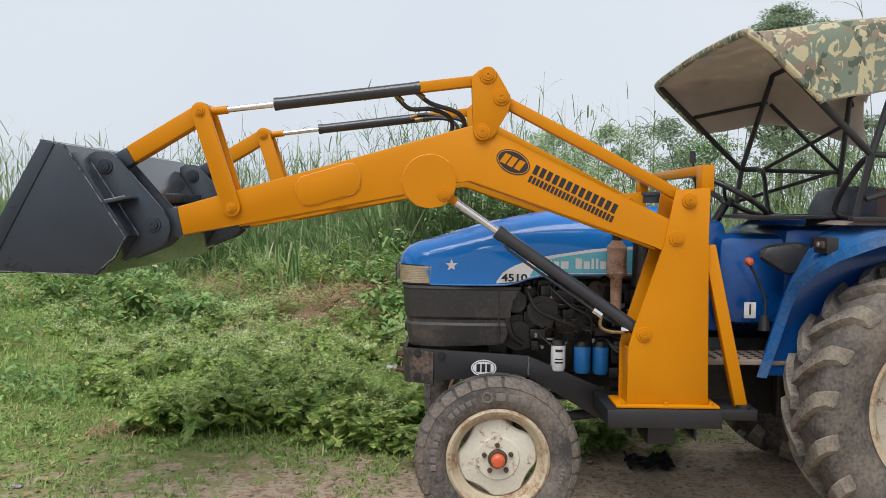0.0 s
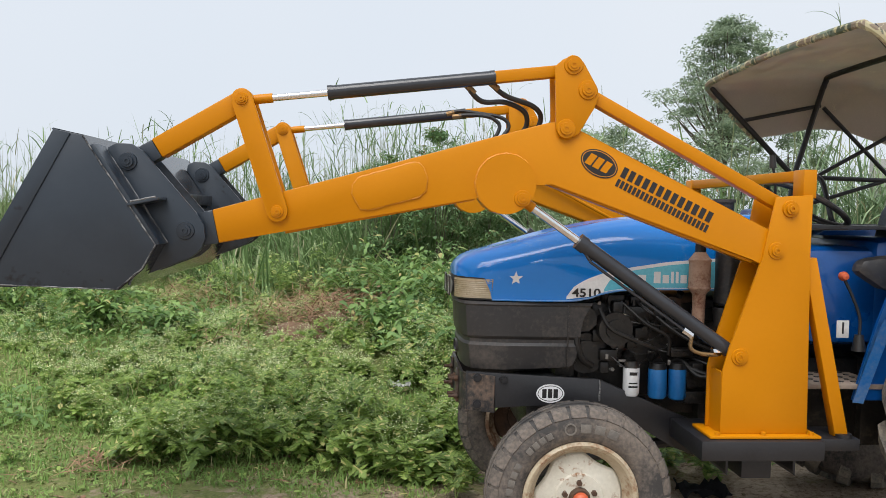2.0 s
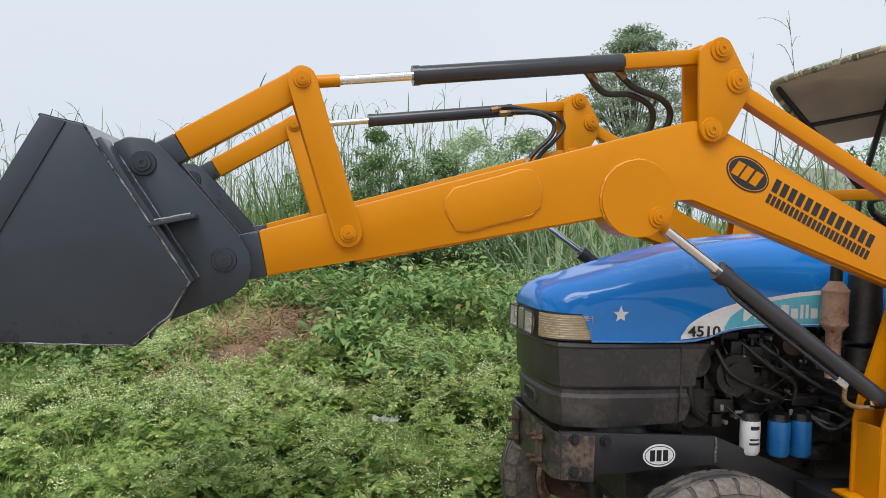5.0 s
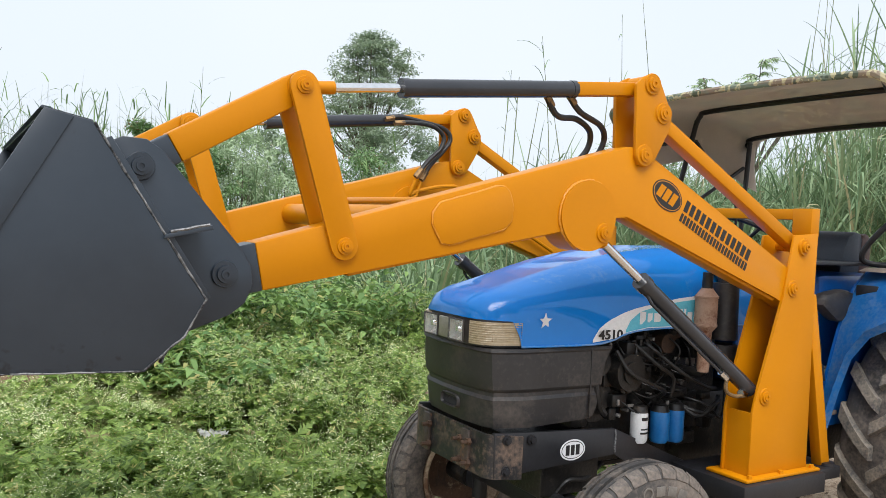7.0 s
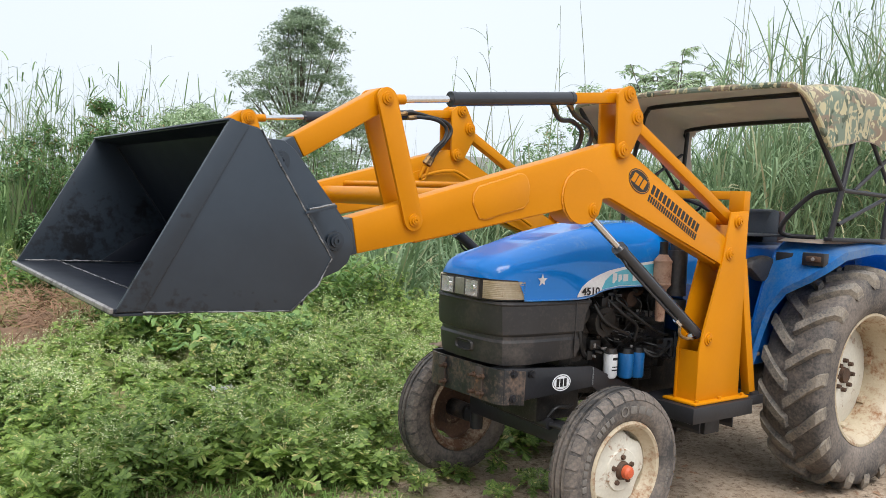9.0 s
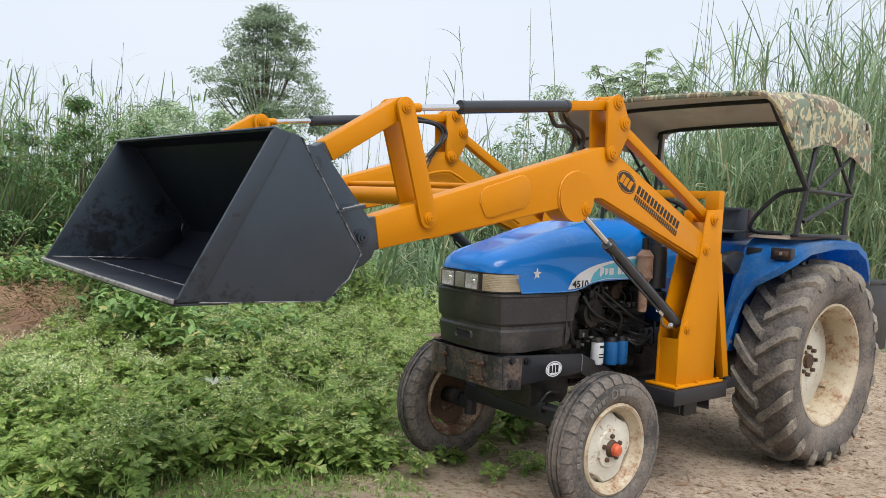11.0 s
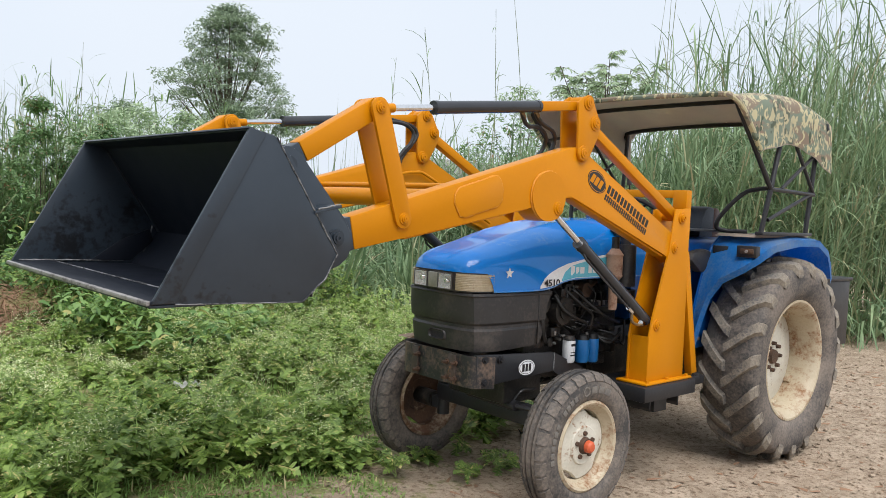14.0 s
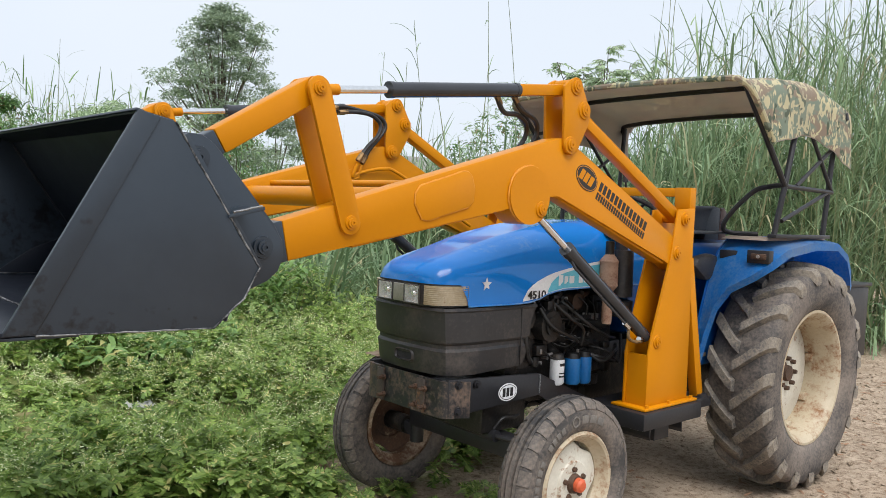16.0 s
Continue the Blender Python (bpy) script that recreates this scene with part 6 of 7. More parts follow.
for x, z in ((2.2, 2.21),):
    part("canopy_rib", tube(BM(), [(x, -0.77, z - 0.09), (x, -0.74, z - 0.02), (x, 0, z + 0.005), (x, 0.74, z - 0.02), (x, 0.77, z - 0.09)], R_T, 8, 4), FRAME_BLACK, cloth, "black roof rib")


# ---- plants ----
RS = np.random.RandomState(11)
# leaf outlines as (along, across) with triangles
def parted(pairs=4):
    """A jagged leaf: toothed lobes that grow together along a broad midrib."""
    v, t = [[0, 0], [0.12, 0.03], [0.12, -0.03], [0.8, 0.07], [0.8, -0.07]], [[0, 2, 1], [1, 2, 4], [1, 4, 3]]
    for k in range(pairs):
        a, w = 0.12 + 0.18 * k, (0.26, 0.42, 0.40, 0.26)[k]
        for s in (1, -1):
            i = len(v)
            v += [[a, s * 0.03], [a + 0.16, s * 0.05], [a + 0.10, s * w * 0.62], [a + 0.22, s * w * 0.55], [a + 0.22, s * w]]
            t += [[i, i + 1, i + 3], [i, i + 3, i + 2], [i + 2, i + 3, i + 4]]
    i = len(v)
    v += [[0.78, 0.06], [0.78, -0.06], [0.92, 0.15], [0.92, -0.15], [1.05, 0]]
    t += [[i, i + 1, i + 4], [i, i + 4, i + 2], [i + 1, i + 3, i + 4]]
    return np.array(v, float), np.array(t)


PARTED = parted()

OVAL = (np.array([[0, 0], [0.3, 0.22], [0.3, -0.22], [0.65, 0.2], [0.65, -0.2], [1.0, 0.0], [0.45, 0.0]]),
        np.array([[0, 6, 1], [0, 2, 6], [1, 6, 3], [2, 4, 6], [3, 6, 5], [4, 5, 6]]))
DIAMOND = (np.array([[0, 0], [0.45, 0.26], [0.45, -0.26], [1.0, 0.0]]), np.array([[0, 2, 1], [1, 2, 3]]))
SLIVER = (np.array([[0, 0.5], [0, -0.5], [0.5, 0.42], [0.5, -0.42], [1, 0]]), np.array([[0, 1, 3], [0, 3, 2], [2, 3, 4]]))
BLADE = (np.array([[0, 0.5], [0, -0.5], [0.25, 0.5], [0.25, -0.5], [0.5, 0.45], [0.5, -0.45], [0.75, 0.33], [0.75, -0.33], [0.9, 0.18], [0.9, -0.18], [1, 0]]),
         np.array([[0, 1, 3], [0, 3, 2], [2, 3, 5], [2, 5, 4], [4, 5, 7], [4, 7, 6], [6, 7, 9], [6, 9, 8], [8, 9, 10]]))


class Batch:
    """Gathers leaves of many plants into one mesh."""

    def __init__(self):
        self.v, self.t, self.n = [], [], 0

    def leaves(self, base, az, el, length, width, droop, shape, fold=0.0):
        base = np.asarray(base, float)
        k = len(base)
        az, el, length, width, droop = (np.broadcast_to(np.asarray(a, float), k) for a in (az, el, length, width, droop))
        tw, tri = shape
        t, w = tw[:, 0][None, :], tw[:, 1][None, :]
        d = np.stack([np.cos(az), np.sin(az), 0 * az], 1)
        sd = np.stack([-np.sin(az), np.cos(az), 0 * az], 1)
        along = (length * np.cos(el))[:, None] * t
        up = (length * np.sin(el))[:, None] * t - (droop * length)[:, None] * t ** 2 + fold * np.abs(w) * width[:, None]
        roll = RS.uniform(-0.6, 0.6, k)[:, None]
        p = base[:, None, :] + along[..., None] * d[:, None, :] + (w * width[:, None] * np.cos(roll))[..., None] * sd[:, None, :]
        p[..., 2] += up + w * width[:, None] * np.sin(roll)
        self.v.append(p.reshape(-1, 3))
        self.t.append((tri[None] + (self.n + np.arange(k) * len(tw))[:, None, None]).reshape(-1, 3))
        self.n += k * len(tw)

    def make(self, name, mat, parent=None, label=""):
        ob = raw_mesh(name, np.concatenate(self.v), np.concatenate(self.t), mat)
        if parent:
            ob.parent = parent
            ob.matrix_parent_inverse = Matrix.Translation(-ORIGIN.get(parent.name, Vector()))
        return tagged(ob, label)


def u(a, b, n):
    return RS.uniform(a, b, n)


def spots(x0, x1, y0, y1, per_m2, ok=None):
    n = int((x1 - x0) * (y1 - y0) * per_m2)
    xs, ys = u(x0, x1, n), u(y0, y1, n)
    return [(x, y) for x, y in zip(xs, ys) if ok is None or ok(x, y)]


def patchy(x, y, s, seed):
    return noise.noise((x * s, y * s, seed))


def weed_edge(x):
    """Where the weeds begin behind the trodden strip."""
    if x < -2.2:
        return min(4.0, 1.05 + (-2.2 - x) * 1.3)
    if x < 1.3:
        return 0.85 + 0.12 * math.sin(3 * x) - 0.12 * smooth(-1.2, -0.5, x)
    return 1.1 + 0.55 * (x - 1.3)


def weeds(at, leaf, top, flower, h0, h1, full=1.0, shape=None, big=1.0):
    """Branching weeds with parted leaves and loose sprays of tiny cream flowers."""
    for x, y in at:
        low = 0.42 + 0.58 * smooth(-3.0, -1.3, x + 0.25 * (y - 2))
        h = RS.uniform(h0, h1) * low * (0.85 + 0.7 * patchy(x, y, 1.7, 40.0))
        # the weeds stay low round the dry patches
        h *= 1 - 0.55 * smooth(2.0, 3.0, y) * (1 - smooth(5.8, 6.6, y)) * (1 - smooth(-0.9, -0.2, x))
        z = ground_z(x, y)
        lean = u(-0.15, 0.15, 2)
        # branches off a leaning main stem
        m = RS.randint(6, 10)
        f = np.append(u(0.05, 0.65, m), 0.0)
        az = u(0, 6.283, m + 1)
        el = np.append(u(0.45, 1.15, m), 1.4)
        ln = (1.05 - f) * h * np.append(u(0.45, 0.8, m), 0.95)
        base = np.stack([x + lean[0] * f * h, y + lean[1] * f * h, z + f * h], 1)
        top.leaves(base, az, el, ln, 0.005, 0.1, SLIVER)
        n = int(RS.randint(48, 62) * full)
        k = RS.randint(0, m + 1, n)
        t = np.sqrt(u(0.02, 1.0, n))
        p = base[k] + (ln[k] * t)[:, None] * np.stack([np.cos(el[k]) * np.cos(az[k]), np.cos(el[k]) * np.sin(az[k]), np.sin(el[k]) - 0.1 * t], 1)
        hgt = np.clip((p[:, 2] - z) / max(h, 0.1), 0, 1)
        size = u(0.045, 0.14, n) * (1.2 - 0.75 * hgt) * (0.6 + 0.4 * low) * big
        leaf.leaves(p, az[k] + u(-1.3, 1.3, n), u(-0.2, 0.6, n), size, size * u(0.8, 1.1, n), u(0.05, 0.5, n), shape or PARTED, 0.15)
        if flower is not None and patchy(x, y, 0.8, 60.0) > -0.2:
            q = RS.randint(16, 28)
            tip = base + (ln * 0.97)[:, None] * np.stack([np.cos(el) * np.cos(az), np.cos(el) * np.sin(az), np.sin(el) - 0.1], 1)
            tip = np.repeat(tip[tip[:, 2] > z + 0.5 * h], q, 0)
            if len(tip):
                c = len(tip)
                head = tip + RS.normal(0, 0.036, tip.shape) + np.array([0, 0, 0.03])
                way = head - tip
                tip, way = tip[::5], way[::5]
                top.leaves(tip, np.arctan2(way[:, 1], way[:, 0]), np.arctan2(way[:, 2], np.hypot(way[:, 0], way[:, 1])), np.linalg.norm(way, axis=1), 0.004, 0, SLIVER)
                flower.leaves(head, u(0, 6.283, c), u(-0.5, 0.5, c), u(0.006, 0.012, c), u(0.012, 0.021, c), 0, DIAMOND)


def field():
    def ok(x, y):
        e = y - weed_edge(x) - 0.35 * patchy(x, y, 1.3, 3.0)
        if e < 0 or (x > 2.2 and y < 3.2) or (abs(y) < 0.9 and x > -0.5):
            return False
        if (x + 0.76) ** 2 + (y - 2.3) ** 2 < 0.13:
            return False
        if (x + 2.7) ** 2 + (y - 5.7) ** 2 < 0.5 or min((x + 1.7) ** 2 + (y - 4.5) ** 2, (x + 1.35) ** 2 + (y - 5.2) ** 2, (x + 1.0) ** 2 + (y - 5.9) ** 2) < 0.13 or (x + 1.0) ** 2 + (y - 7.6) ** 2 < 0.25:
            return False
        return patchy(x, y, 0.9, 7.0) > -0.35
    lf, tp, fl = Batch(), Batch(), Batch()
    weeds(spots(-5.5, 2.4, 1.0, 3.2, 30, ok), lf, tp, fl, 0.32, 0.70)
    weeds(spots(-6.5, 2.6, 3.2, 5.6, 20, ok), lf, tp, fl, 0.4, 0.8, 0.9)
    weeds(spots(-8, 2.5, 5.6, 8.0, 11, ok), lf, tp, fl, 0.4, 0.85, 0.9, OVAL)
    weeds(spots(0.25, 1.2, 0.55, 1.2, 30, None), lf, tp, None, 0.2, 0.42, 0.8)
    weeds(spots(-0.8, -0.28, 0.3, 0.85, 20, None), lf, tp, None, 0.12, 0.32, 0.6)
    weeds(spots(-0.25, 0.5, 0.05, 0.55, 16, None), lf, tp, None, 0.1, 0.24, 0.5)
    weeds(spots(-3.2, -0.2, 0.5, 1.1, 4, lambda x, y: patchy(x, y, 1.8, 15.0) > 0), lf, tp, None, 0.07, 0.2, 0.35)
    weeds(spots(-1.1, -0.3, 0.55, 0.95, 14, None), lf, tp, None, 0.2, 0.38, 0.8)
    tagged(lf.make("weed_field", WEED), "dense green lobed-leaf weeds behind the tractor", "weeds", kind="stuff")
    tagged(tp.make("weed_stems", WEED_TOP), "thin pale green weed stems and sprays", "weeds", kind="stuff")
    tagged(fl.make("weed_flowers", PETAL), "tiny white weed flowers scattered over the green", "flowers", kind="stuff")


field()


def weed_bush(x, y, r, n, h, name="weed_bush"):
    root = thing(name, (x, y, ground_z(x, y)), "bushy green weed with lobed leaves on trodden grass", "weed", "weed bushes")
    lf, tp, fl = Batch(), Batch(), Batch()
    a, q = u(0, 6.283, n), r * np.sqrt(u(0, 1, n))
    for i in range(n):
        weeds([(x + q[i] * math.cos(a[i]), y + q[i] * math.sin(a[i]))], lf, tp, fl if i % 4 == 0 else None, h * 0.6 * (1.1 - 0.4 * q[i] / r), h * (1.1 - 0.4 * q[i] / r), 0.8, None, 1.35)
    tagged(lf.make("foliage", WEED, root), kind="stuff")
    tagged(tp.make("branching_stem", WEED_TOP, root), kind="stuff")
    tagged(fl.make("flower_spray", PETAL, root), kind="stuff")


weed_bush(-1.85, 1.25, 0.42, 20, 0.72)
weed_bush(-1.05, 1.35, 0.40, 17, 0.55)
weed_bush(-0.55, 1.05, 0.42, 17, 0.50)
weed_bush(0.55, 0.85, 0.30, 9, 0.35)


def grass():
    g = Batch()

    def lawn(x, y):
        if x > -0.5 and -0.95 < y < 0.9:
            return False
        bare = patchy(x, y, 1.1, 12.0) + 0.5 * patchy(x, y, 3.5, 4.0) + 0.7 * patchy(x, y, 9.0, 6.0)
        e = y - 0.45 * x - 0.15
        return bare + 0.5 * e > 0.34
    for x0, x1, y0, y1, d, h in ((-5, 0.5, -0.6, 2.6, 2600, 0.055), (-8, -2, 1.6, 7, 900, 0.13), (-2, 2, 0.5, 3, 600, 0.09), (1.5, 7, 0.4, 4, 130, 0.10), (-9, 6, 4, 9, 60, 0.28)):
        p = spots(x0, x1, y0, y1, d, lawn)
        b = np.array([(x, y, ground_z(x, y) - 0.005) for x, y in p])
        n = len(b)
        g.leaves(b, u(0, 6.283, n), u(0.5, 1.45, n), u(0.5, 1.5, n) * h, u(0.005, 0.011, n), u(0.1, 0.8, n), SLIVER)
    tagged(g.make("grass", GRASS), "short patchy grass with dry blades", "grass", kind="stuff")
    c = Batch()
    p = spots(-6, 3, -0.3, 5.5, 110, lawn)
    b = np.array([(x, y, ground_z(x, y) + 0.02) for x, y in p])
    n = len(b)
    c.leaves(b, u(0, 6.283, n), u(-0.1, 0.7, n), u(0.02, 0.06, n), u(0.03, 0.05, n), 0.3, OVAL)
    tagged(c.make("creeping_leaves", WEED), "small creeping leaves among the grass", "ground cover", kind="stuff")


grass()


def vines():
    """Low creeping broad leaves over the rough grass."""
    v = Batch()

    def ok(x, y):
        return y > 0.9 + 0.35 * (x + 3.2) and patchy(x, y, 0.9, 33.0) + 0.5 * patchy(x, y, 2.6, 34.0) > -0.05
    p = spots(-7, -1.9, 1.6, 7.0, 330, ok)
    n = len(p)
    b = np.array([(x, y, ground_z(x, y)) for x, y in p])
    b[:, 2] += u(0.02, 0.24, n) * np.array([0.55 + 0.8 * abs(patchy(x, y, 1.6, 35.0)) for x, y in p])
    L = u(0.04, 0.10, n)
    v.leaves(b, u(0, 6.283, n), u(-0.2, 0.6, n), L, L * u(0.8, 1.2, n), u(0.1, 0.5, n), OVAL, 0.2)
    v.leaves(b[::3] - np.array([0, 0, 0.05]), u(0, 6.283, len(b[::3])), u(0.7, 1.5, len(b[::3])), u(0.1, 0.3, len(b[::3])), 0.006, 0.4, SLIVER)
    tagged(v.make("creeping_vines", BROADLEAF), "low bright green creeping vines over rough grass", "vines", kind="stuff")


vines()


def leafy_shrub(x, y, r, h, n, mat, name="leafy_shrub", label="dark green broad-leaved shrub among the weeds", ln=(0.05, 0.12), group="leafy shrubs", stems=10):
    """Arching twigs set with drooping oval leaflets."""
    z = ground_z(x, y)
    root = thing(name, (x, y, z), label, "shrub", group)
    lf, bm = Batch(), BM()
    for k in range(stems):
        a, q = RS.uniform(0, 6.283), r * RS.uniform(0.3, 1.0)
        tip = Vector((x + q * math.cos(a), y + q * math.sin(a), z + h * RS.uniform(0.6, 1.0) * (1.05 - 0.4 * q / r)))
        mid = Vector((x + 0.35 * q * math.cos(a), y + 0.35 * q * math.sin(a), z + h * 0.5))
        line = [Vector((x, y, z - 0.02)), mid, tip]
        tube(bm, line, [0.006, 0.005, 0.004, 0.002], 5, 4)
        m = n // stems
        f = u(0.06, 1.0, m)
        pts = np.array([[*(Vector(line[0]).lerp(mid, t * 2) if t < 0.5 else mid.lerp(tip, t * 2 - 1))] for t in f])
        pts += RS.normal(0, 0.07 * r + 0.03, pts.shape)
        L = u(*ln, m)
        lf.leaves(pts, u(0, 6.283, m), u(-0.3, 0.5, m), L, L * u(0.8, 1.1, m), u(0.2, 0.7, m), OVAL, 0.25)
    tagged(part("branching_stem", bm, WEED_TOP, root), kind="stuff")
    tagged(lf.make("foliage", mat, root), kind="stuff")


for x, y, r, h, n in ((-0.7, 3.9, 0.55, 0.85, 300), (-0.2, 4.4, 0.75, 1.3, 400), (0.6, 4.2, 0.7, 1.25, 360), (-0.6, 5.4, 0.8, 1.4, 400), (0.5, 5.4, 0.8, 1.5, 400),
                      (-2.9, 4.2, 0.4, 0.45, 200), (-3.6, 4.4, 0.6, 0.8, 260), (1.4, 4.5, 0.7, 1.3, 340), (-0.4, 3.1, 0.45, 0.7, 220), (-4.8, 5.2, 0.7, 0.9, 260), (-1.2, 6.2, 0.6, 1.0, 260), (0.3, 3.4, 0.4, 0.7, 200)):
    leafy_shrub(x, y, r * 1.15, h * 0.80, int(n * 3.0), BROADLEAF, stems=22, ln=(0.05, 0.125))


def reeds(at, blade, stalk, h0, h1, per, spread=0.22, stalks=0.3, width=0.018, wild=1.0):
    for x, y in at:
        z = ground_z(x, y) - 0.02
        h = RS.uniform(h0, h1)
        # the tallest reeds stand only along the track, past this line of the plan
        if x > 3.5 and (x + 3.2) / (y + 3.1) < 1.5:
            h = min(h, RS.uniform(1.7, 2.4))
        h *= 0.84 if x < -1.5 and y > 8 else 1.0
        n = max(4, int(per * RS.uniform(0.7, 1.3)))
        a = u(0, 6.283, n)
        q = spread * np.sqrt(u(0, 1, n))
        base = np.stack([x + q * np.cos(a), y + q * np.sin(a), np.full(n, z) + u(0, 0.15, n) * h], 1)
        ln = h * u(0.5, 1.05, n)
        blade.leaves(base, a + u(-0.7, 0.7, n), u(0.85, 1.5, n), ln, u(0.6, 1.3, n) * width, u(0.05, 0.9, n) * wild, BLADE)
        if RS.rand() < stalks:
            m = RS.randint(1, 4)
            b = np.stack([x + u(-0.2, 0.2, m), y + u(-0.2, 0.2, m), np.full(m, z)], 1)
            stalk.leaves(b, u(0, 6.283, m), u(1.42, 1.56, m), h * u(1.0, 1.35, m), 0.016, u(0, 0.06, m), BLADE)


def canes(at, blade, stalk, h0, h1, per, spread=0.3, leaves=9, length=(0.5, 1.1), width=0.022):
    """Clumps of leaning canes, each set with long arching blades up to its tip."""
    for x, y in at:
        z = ground_z(x, y) - 0.02
        n = max(2, int(per * RS.uniform(0.6, 1.4)))
        a, q = u(0, 6.283, n), spread * np.sqrt(u(0, 1, n))
        base = np.stack([x + q * np.cos(a), y + q * np.sin(a), np.full(n, z)], 1)
        az, el, h = a + u(-0.6, 0.6, n), u(1.28, 1.54, n), u(h0, h1, n)
        side = (x + 3.2) / (y + 3.1)
        if x > 3.5 and side < 1.75:
            h = np.minimum(h, u(1.5, 2.2, n) + 1.2 * smooth(1.45, 1.75, side))
        h *= 0.82 if x < -1.5 and y > 8 else 1.0
        droop = u(0.0, 0.10, n)
        stalk.leaves(base, az, el, h, 0.013, droop, BLADE)
        i = np.repeat(np.arange(n), leaves)
        f = u(0.12, 1.0, len(i))
        p = base[i] + (h[i] * f)[:, None] * np.stack([np.cos(el[i]) * np.cos(az[i]), np.cos(el[i]) * np.sin(az[i]), np.sin(el[i]) - droop[i] * f], 1)
        k = len(i)
        blade.leaves(p, u(0, 6.283, k), u(0.7, 1.45, k), u(*length, k) * (1.15 - 0.4 * f), u(0.5, 1.1, k) * width, u(0.05, 0.95, k), BLADE)


def reed_beds():
    bl, st = Batch(), Batch()
    reeds(spots(-13, 3, 8.3, 13, 3.8, lambda x, y: patchy(x, y, 0.5, 21) > -0.15), bl, st, 1.3, 2.4, 38, 0.35, 0.4, 0.026)
    canes(spots(-13, 3, 8.5, 12.5, 1.6, lambda x, y: patchy(x, y, 0.45, 24) > -0.1), bl, st, 2.0, 3.1, 10, 0.35, 6, (0.4, 0.9), 0.02)
    reeds(spots(-7, -1.4, 6.8, 8.6, 2.0, lambda x, y: patchy(x, y, 0.6, 22) > 0.1), bl, st, 0.9, 1.6, 34, 0.3, 0.1, 0.024, 1.4)
    reeds(spots(-5, 1.5, 9.2, 11.5, 3.2), bl, st, 1.5, 2.4, 44, 0.35, 0.3, 0.026, 1.2)
    canes(spots(-5, 0.8, 9.4, 11.0, 1.6), bl, st, 2.3, 3.2, 9, 0.35, 7, (0.5, 1.0), 0.02)
    reeds(spots(-25, 4, 13, 20, 0.8), bl, st, 1.8, 2.8, 26, 0.5, 0.7, 0.04)
    reeds(spots(-1.5, 3.6, 8.6, 12, 3.0), bl, st, 1.6, 2.4, 40, 0.35, 0.4, 0.028)
    canes(spots(-0.5, 3.6, 8.6, 11.5, 1.5), bl, st, 2.2, 3.3, 8, 0.35, 6, (0.4, 0.9), 0.024)
    reeds(spots(3.6, 11, 9.0, 14, 2.0), bl, st, 1.8, 2.5, 34, 0.4, 0.3, 0.03, 1.3)
    tagged(bl.make("reed_bed_back", REED), "tall pale green reed grass across the field", "reeds", kind="stuff")
    tagged(st.make("reed_stalks_back", STALK), "thin dry reed stalks rising above the grass", "reeds", kind="stuff")
    bl, st = Batch(), Batch()
    reeds(spots(1.6, 5.2, 4.3, 9, 3.6, lambda x, y: patchy(x, y, 0.6, 30) > -0.3), bl, st, 1.3, 2.5, 50, 0.3, 0.15, 0.030, 1.6)
    canes(spots(4.6, 8.5, 1.0, 6.0, 6.0, lambda x, y: y > 2.5 - 0.4 * (x - 4.6)), bl, st, 2.0, 3.9, 13, 0.4, 13, (0.8, 1.7), 0.024)
    canes(spots(8.5, 13, 0.0, 9, 1.9, lambda x, y: y > 0.9 - 0.25 * (x - 8.5)), bl, st, 2.6, 5.2, 14, 0.55, 13, (0.9, 1.9), 0.026)
    canes(spots(7.0, 12, 0.2, 5, 0.8, lambda x, y: y > 1.5 - 0.3 * (x - 7.0)), bl, st, 4.4, 6.4, 6, 0.3, 6, (0.5, 1.3), 0.024)
    reeds(spots(5.0, 9, 6.0, 10, 2.0), bl, st, 2.2, 3.4, 36, 0.4, 0.5, 0.03)
    reeds(spots(4.4, 9.6, 0.4, 3.4, 5.0, lambda x, y: -0.1 < y - (2.3 - 0.4 * (x - 4.6)) < 0.8), bl, st, 1.2, 2.2, 60, 0.35, 0.0, 0.030, 1.8)
    tagged(bl.make("reed_bed_side", REED_DARK), "very tall arching green reeds beside the track", "reeds", kind="stuff")
    tagged(st.make("reed_stalks_side", STALK), "thin upright reed stalks", "reeds", kind="stuff")


reed_beds()


# single tall canes that stand out against the sky
def cane(x, y, h, bend, az, blades=5, sweep=()):
    z = ground_z(x, y)
    root = thing("tall_cane", (x, y, z), "single tall thin cane with drooping blades", "reed", "tall canes")
    bm = tube(BM(), [(x, y, z - 0.02), (x + 0.3 * bend * math.cos(az), y + 0.3 * bend * math.sin(az), z + 0.6 * h), (x + bend * math.cos(az), y + bend * math.sin(az), z + h)], [0.008, 0.007, 0.005, 0.003], 6, 5)
    part("stalk", bm, STALK, root)
    lf = Batch()
    f = u(0.5, 0.98, blades)
    b = np.stack([x + bend * f ** 2 * math.cos(az), y + bend * f ** 2 * math.sin(az), z + f * h], 1)
    lf.leaves(b, u(0, 6.283, blades), u(0.5, 1.3, blades), u(0.3, 0.8, blades), 0.012, u(0.2, 0.9, blades), BLADE)
    for f, way, rise, length in sweep:
        lf.leaves([(x, y, z + f * h)], way, rise, length, 0.022, 0.5, BLADE)
    tagged(lf.make("blade_spray", REED, root), kind="stuff")


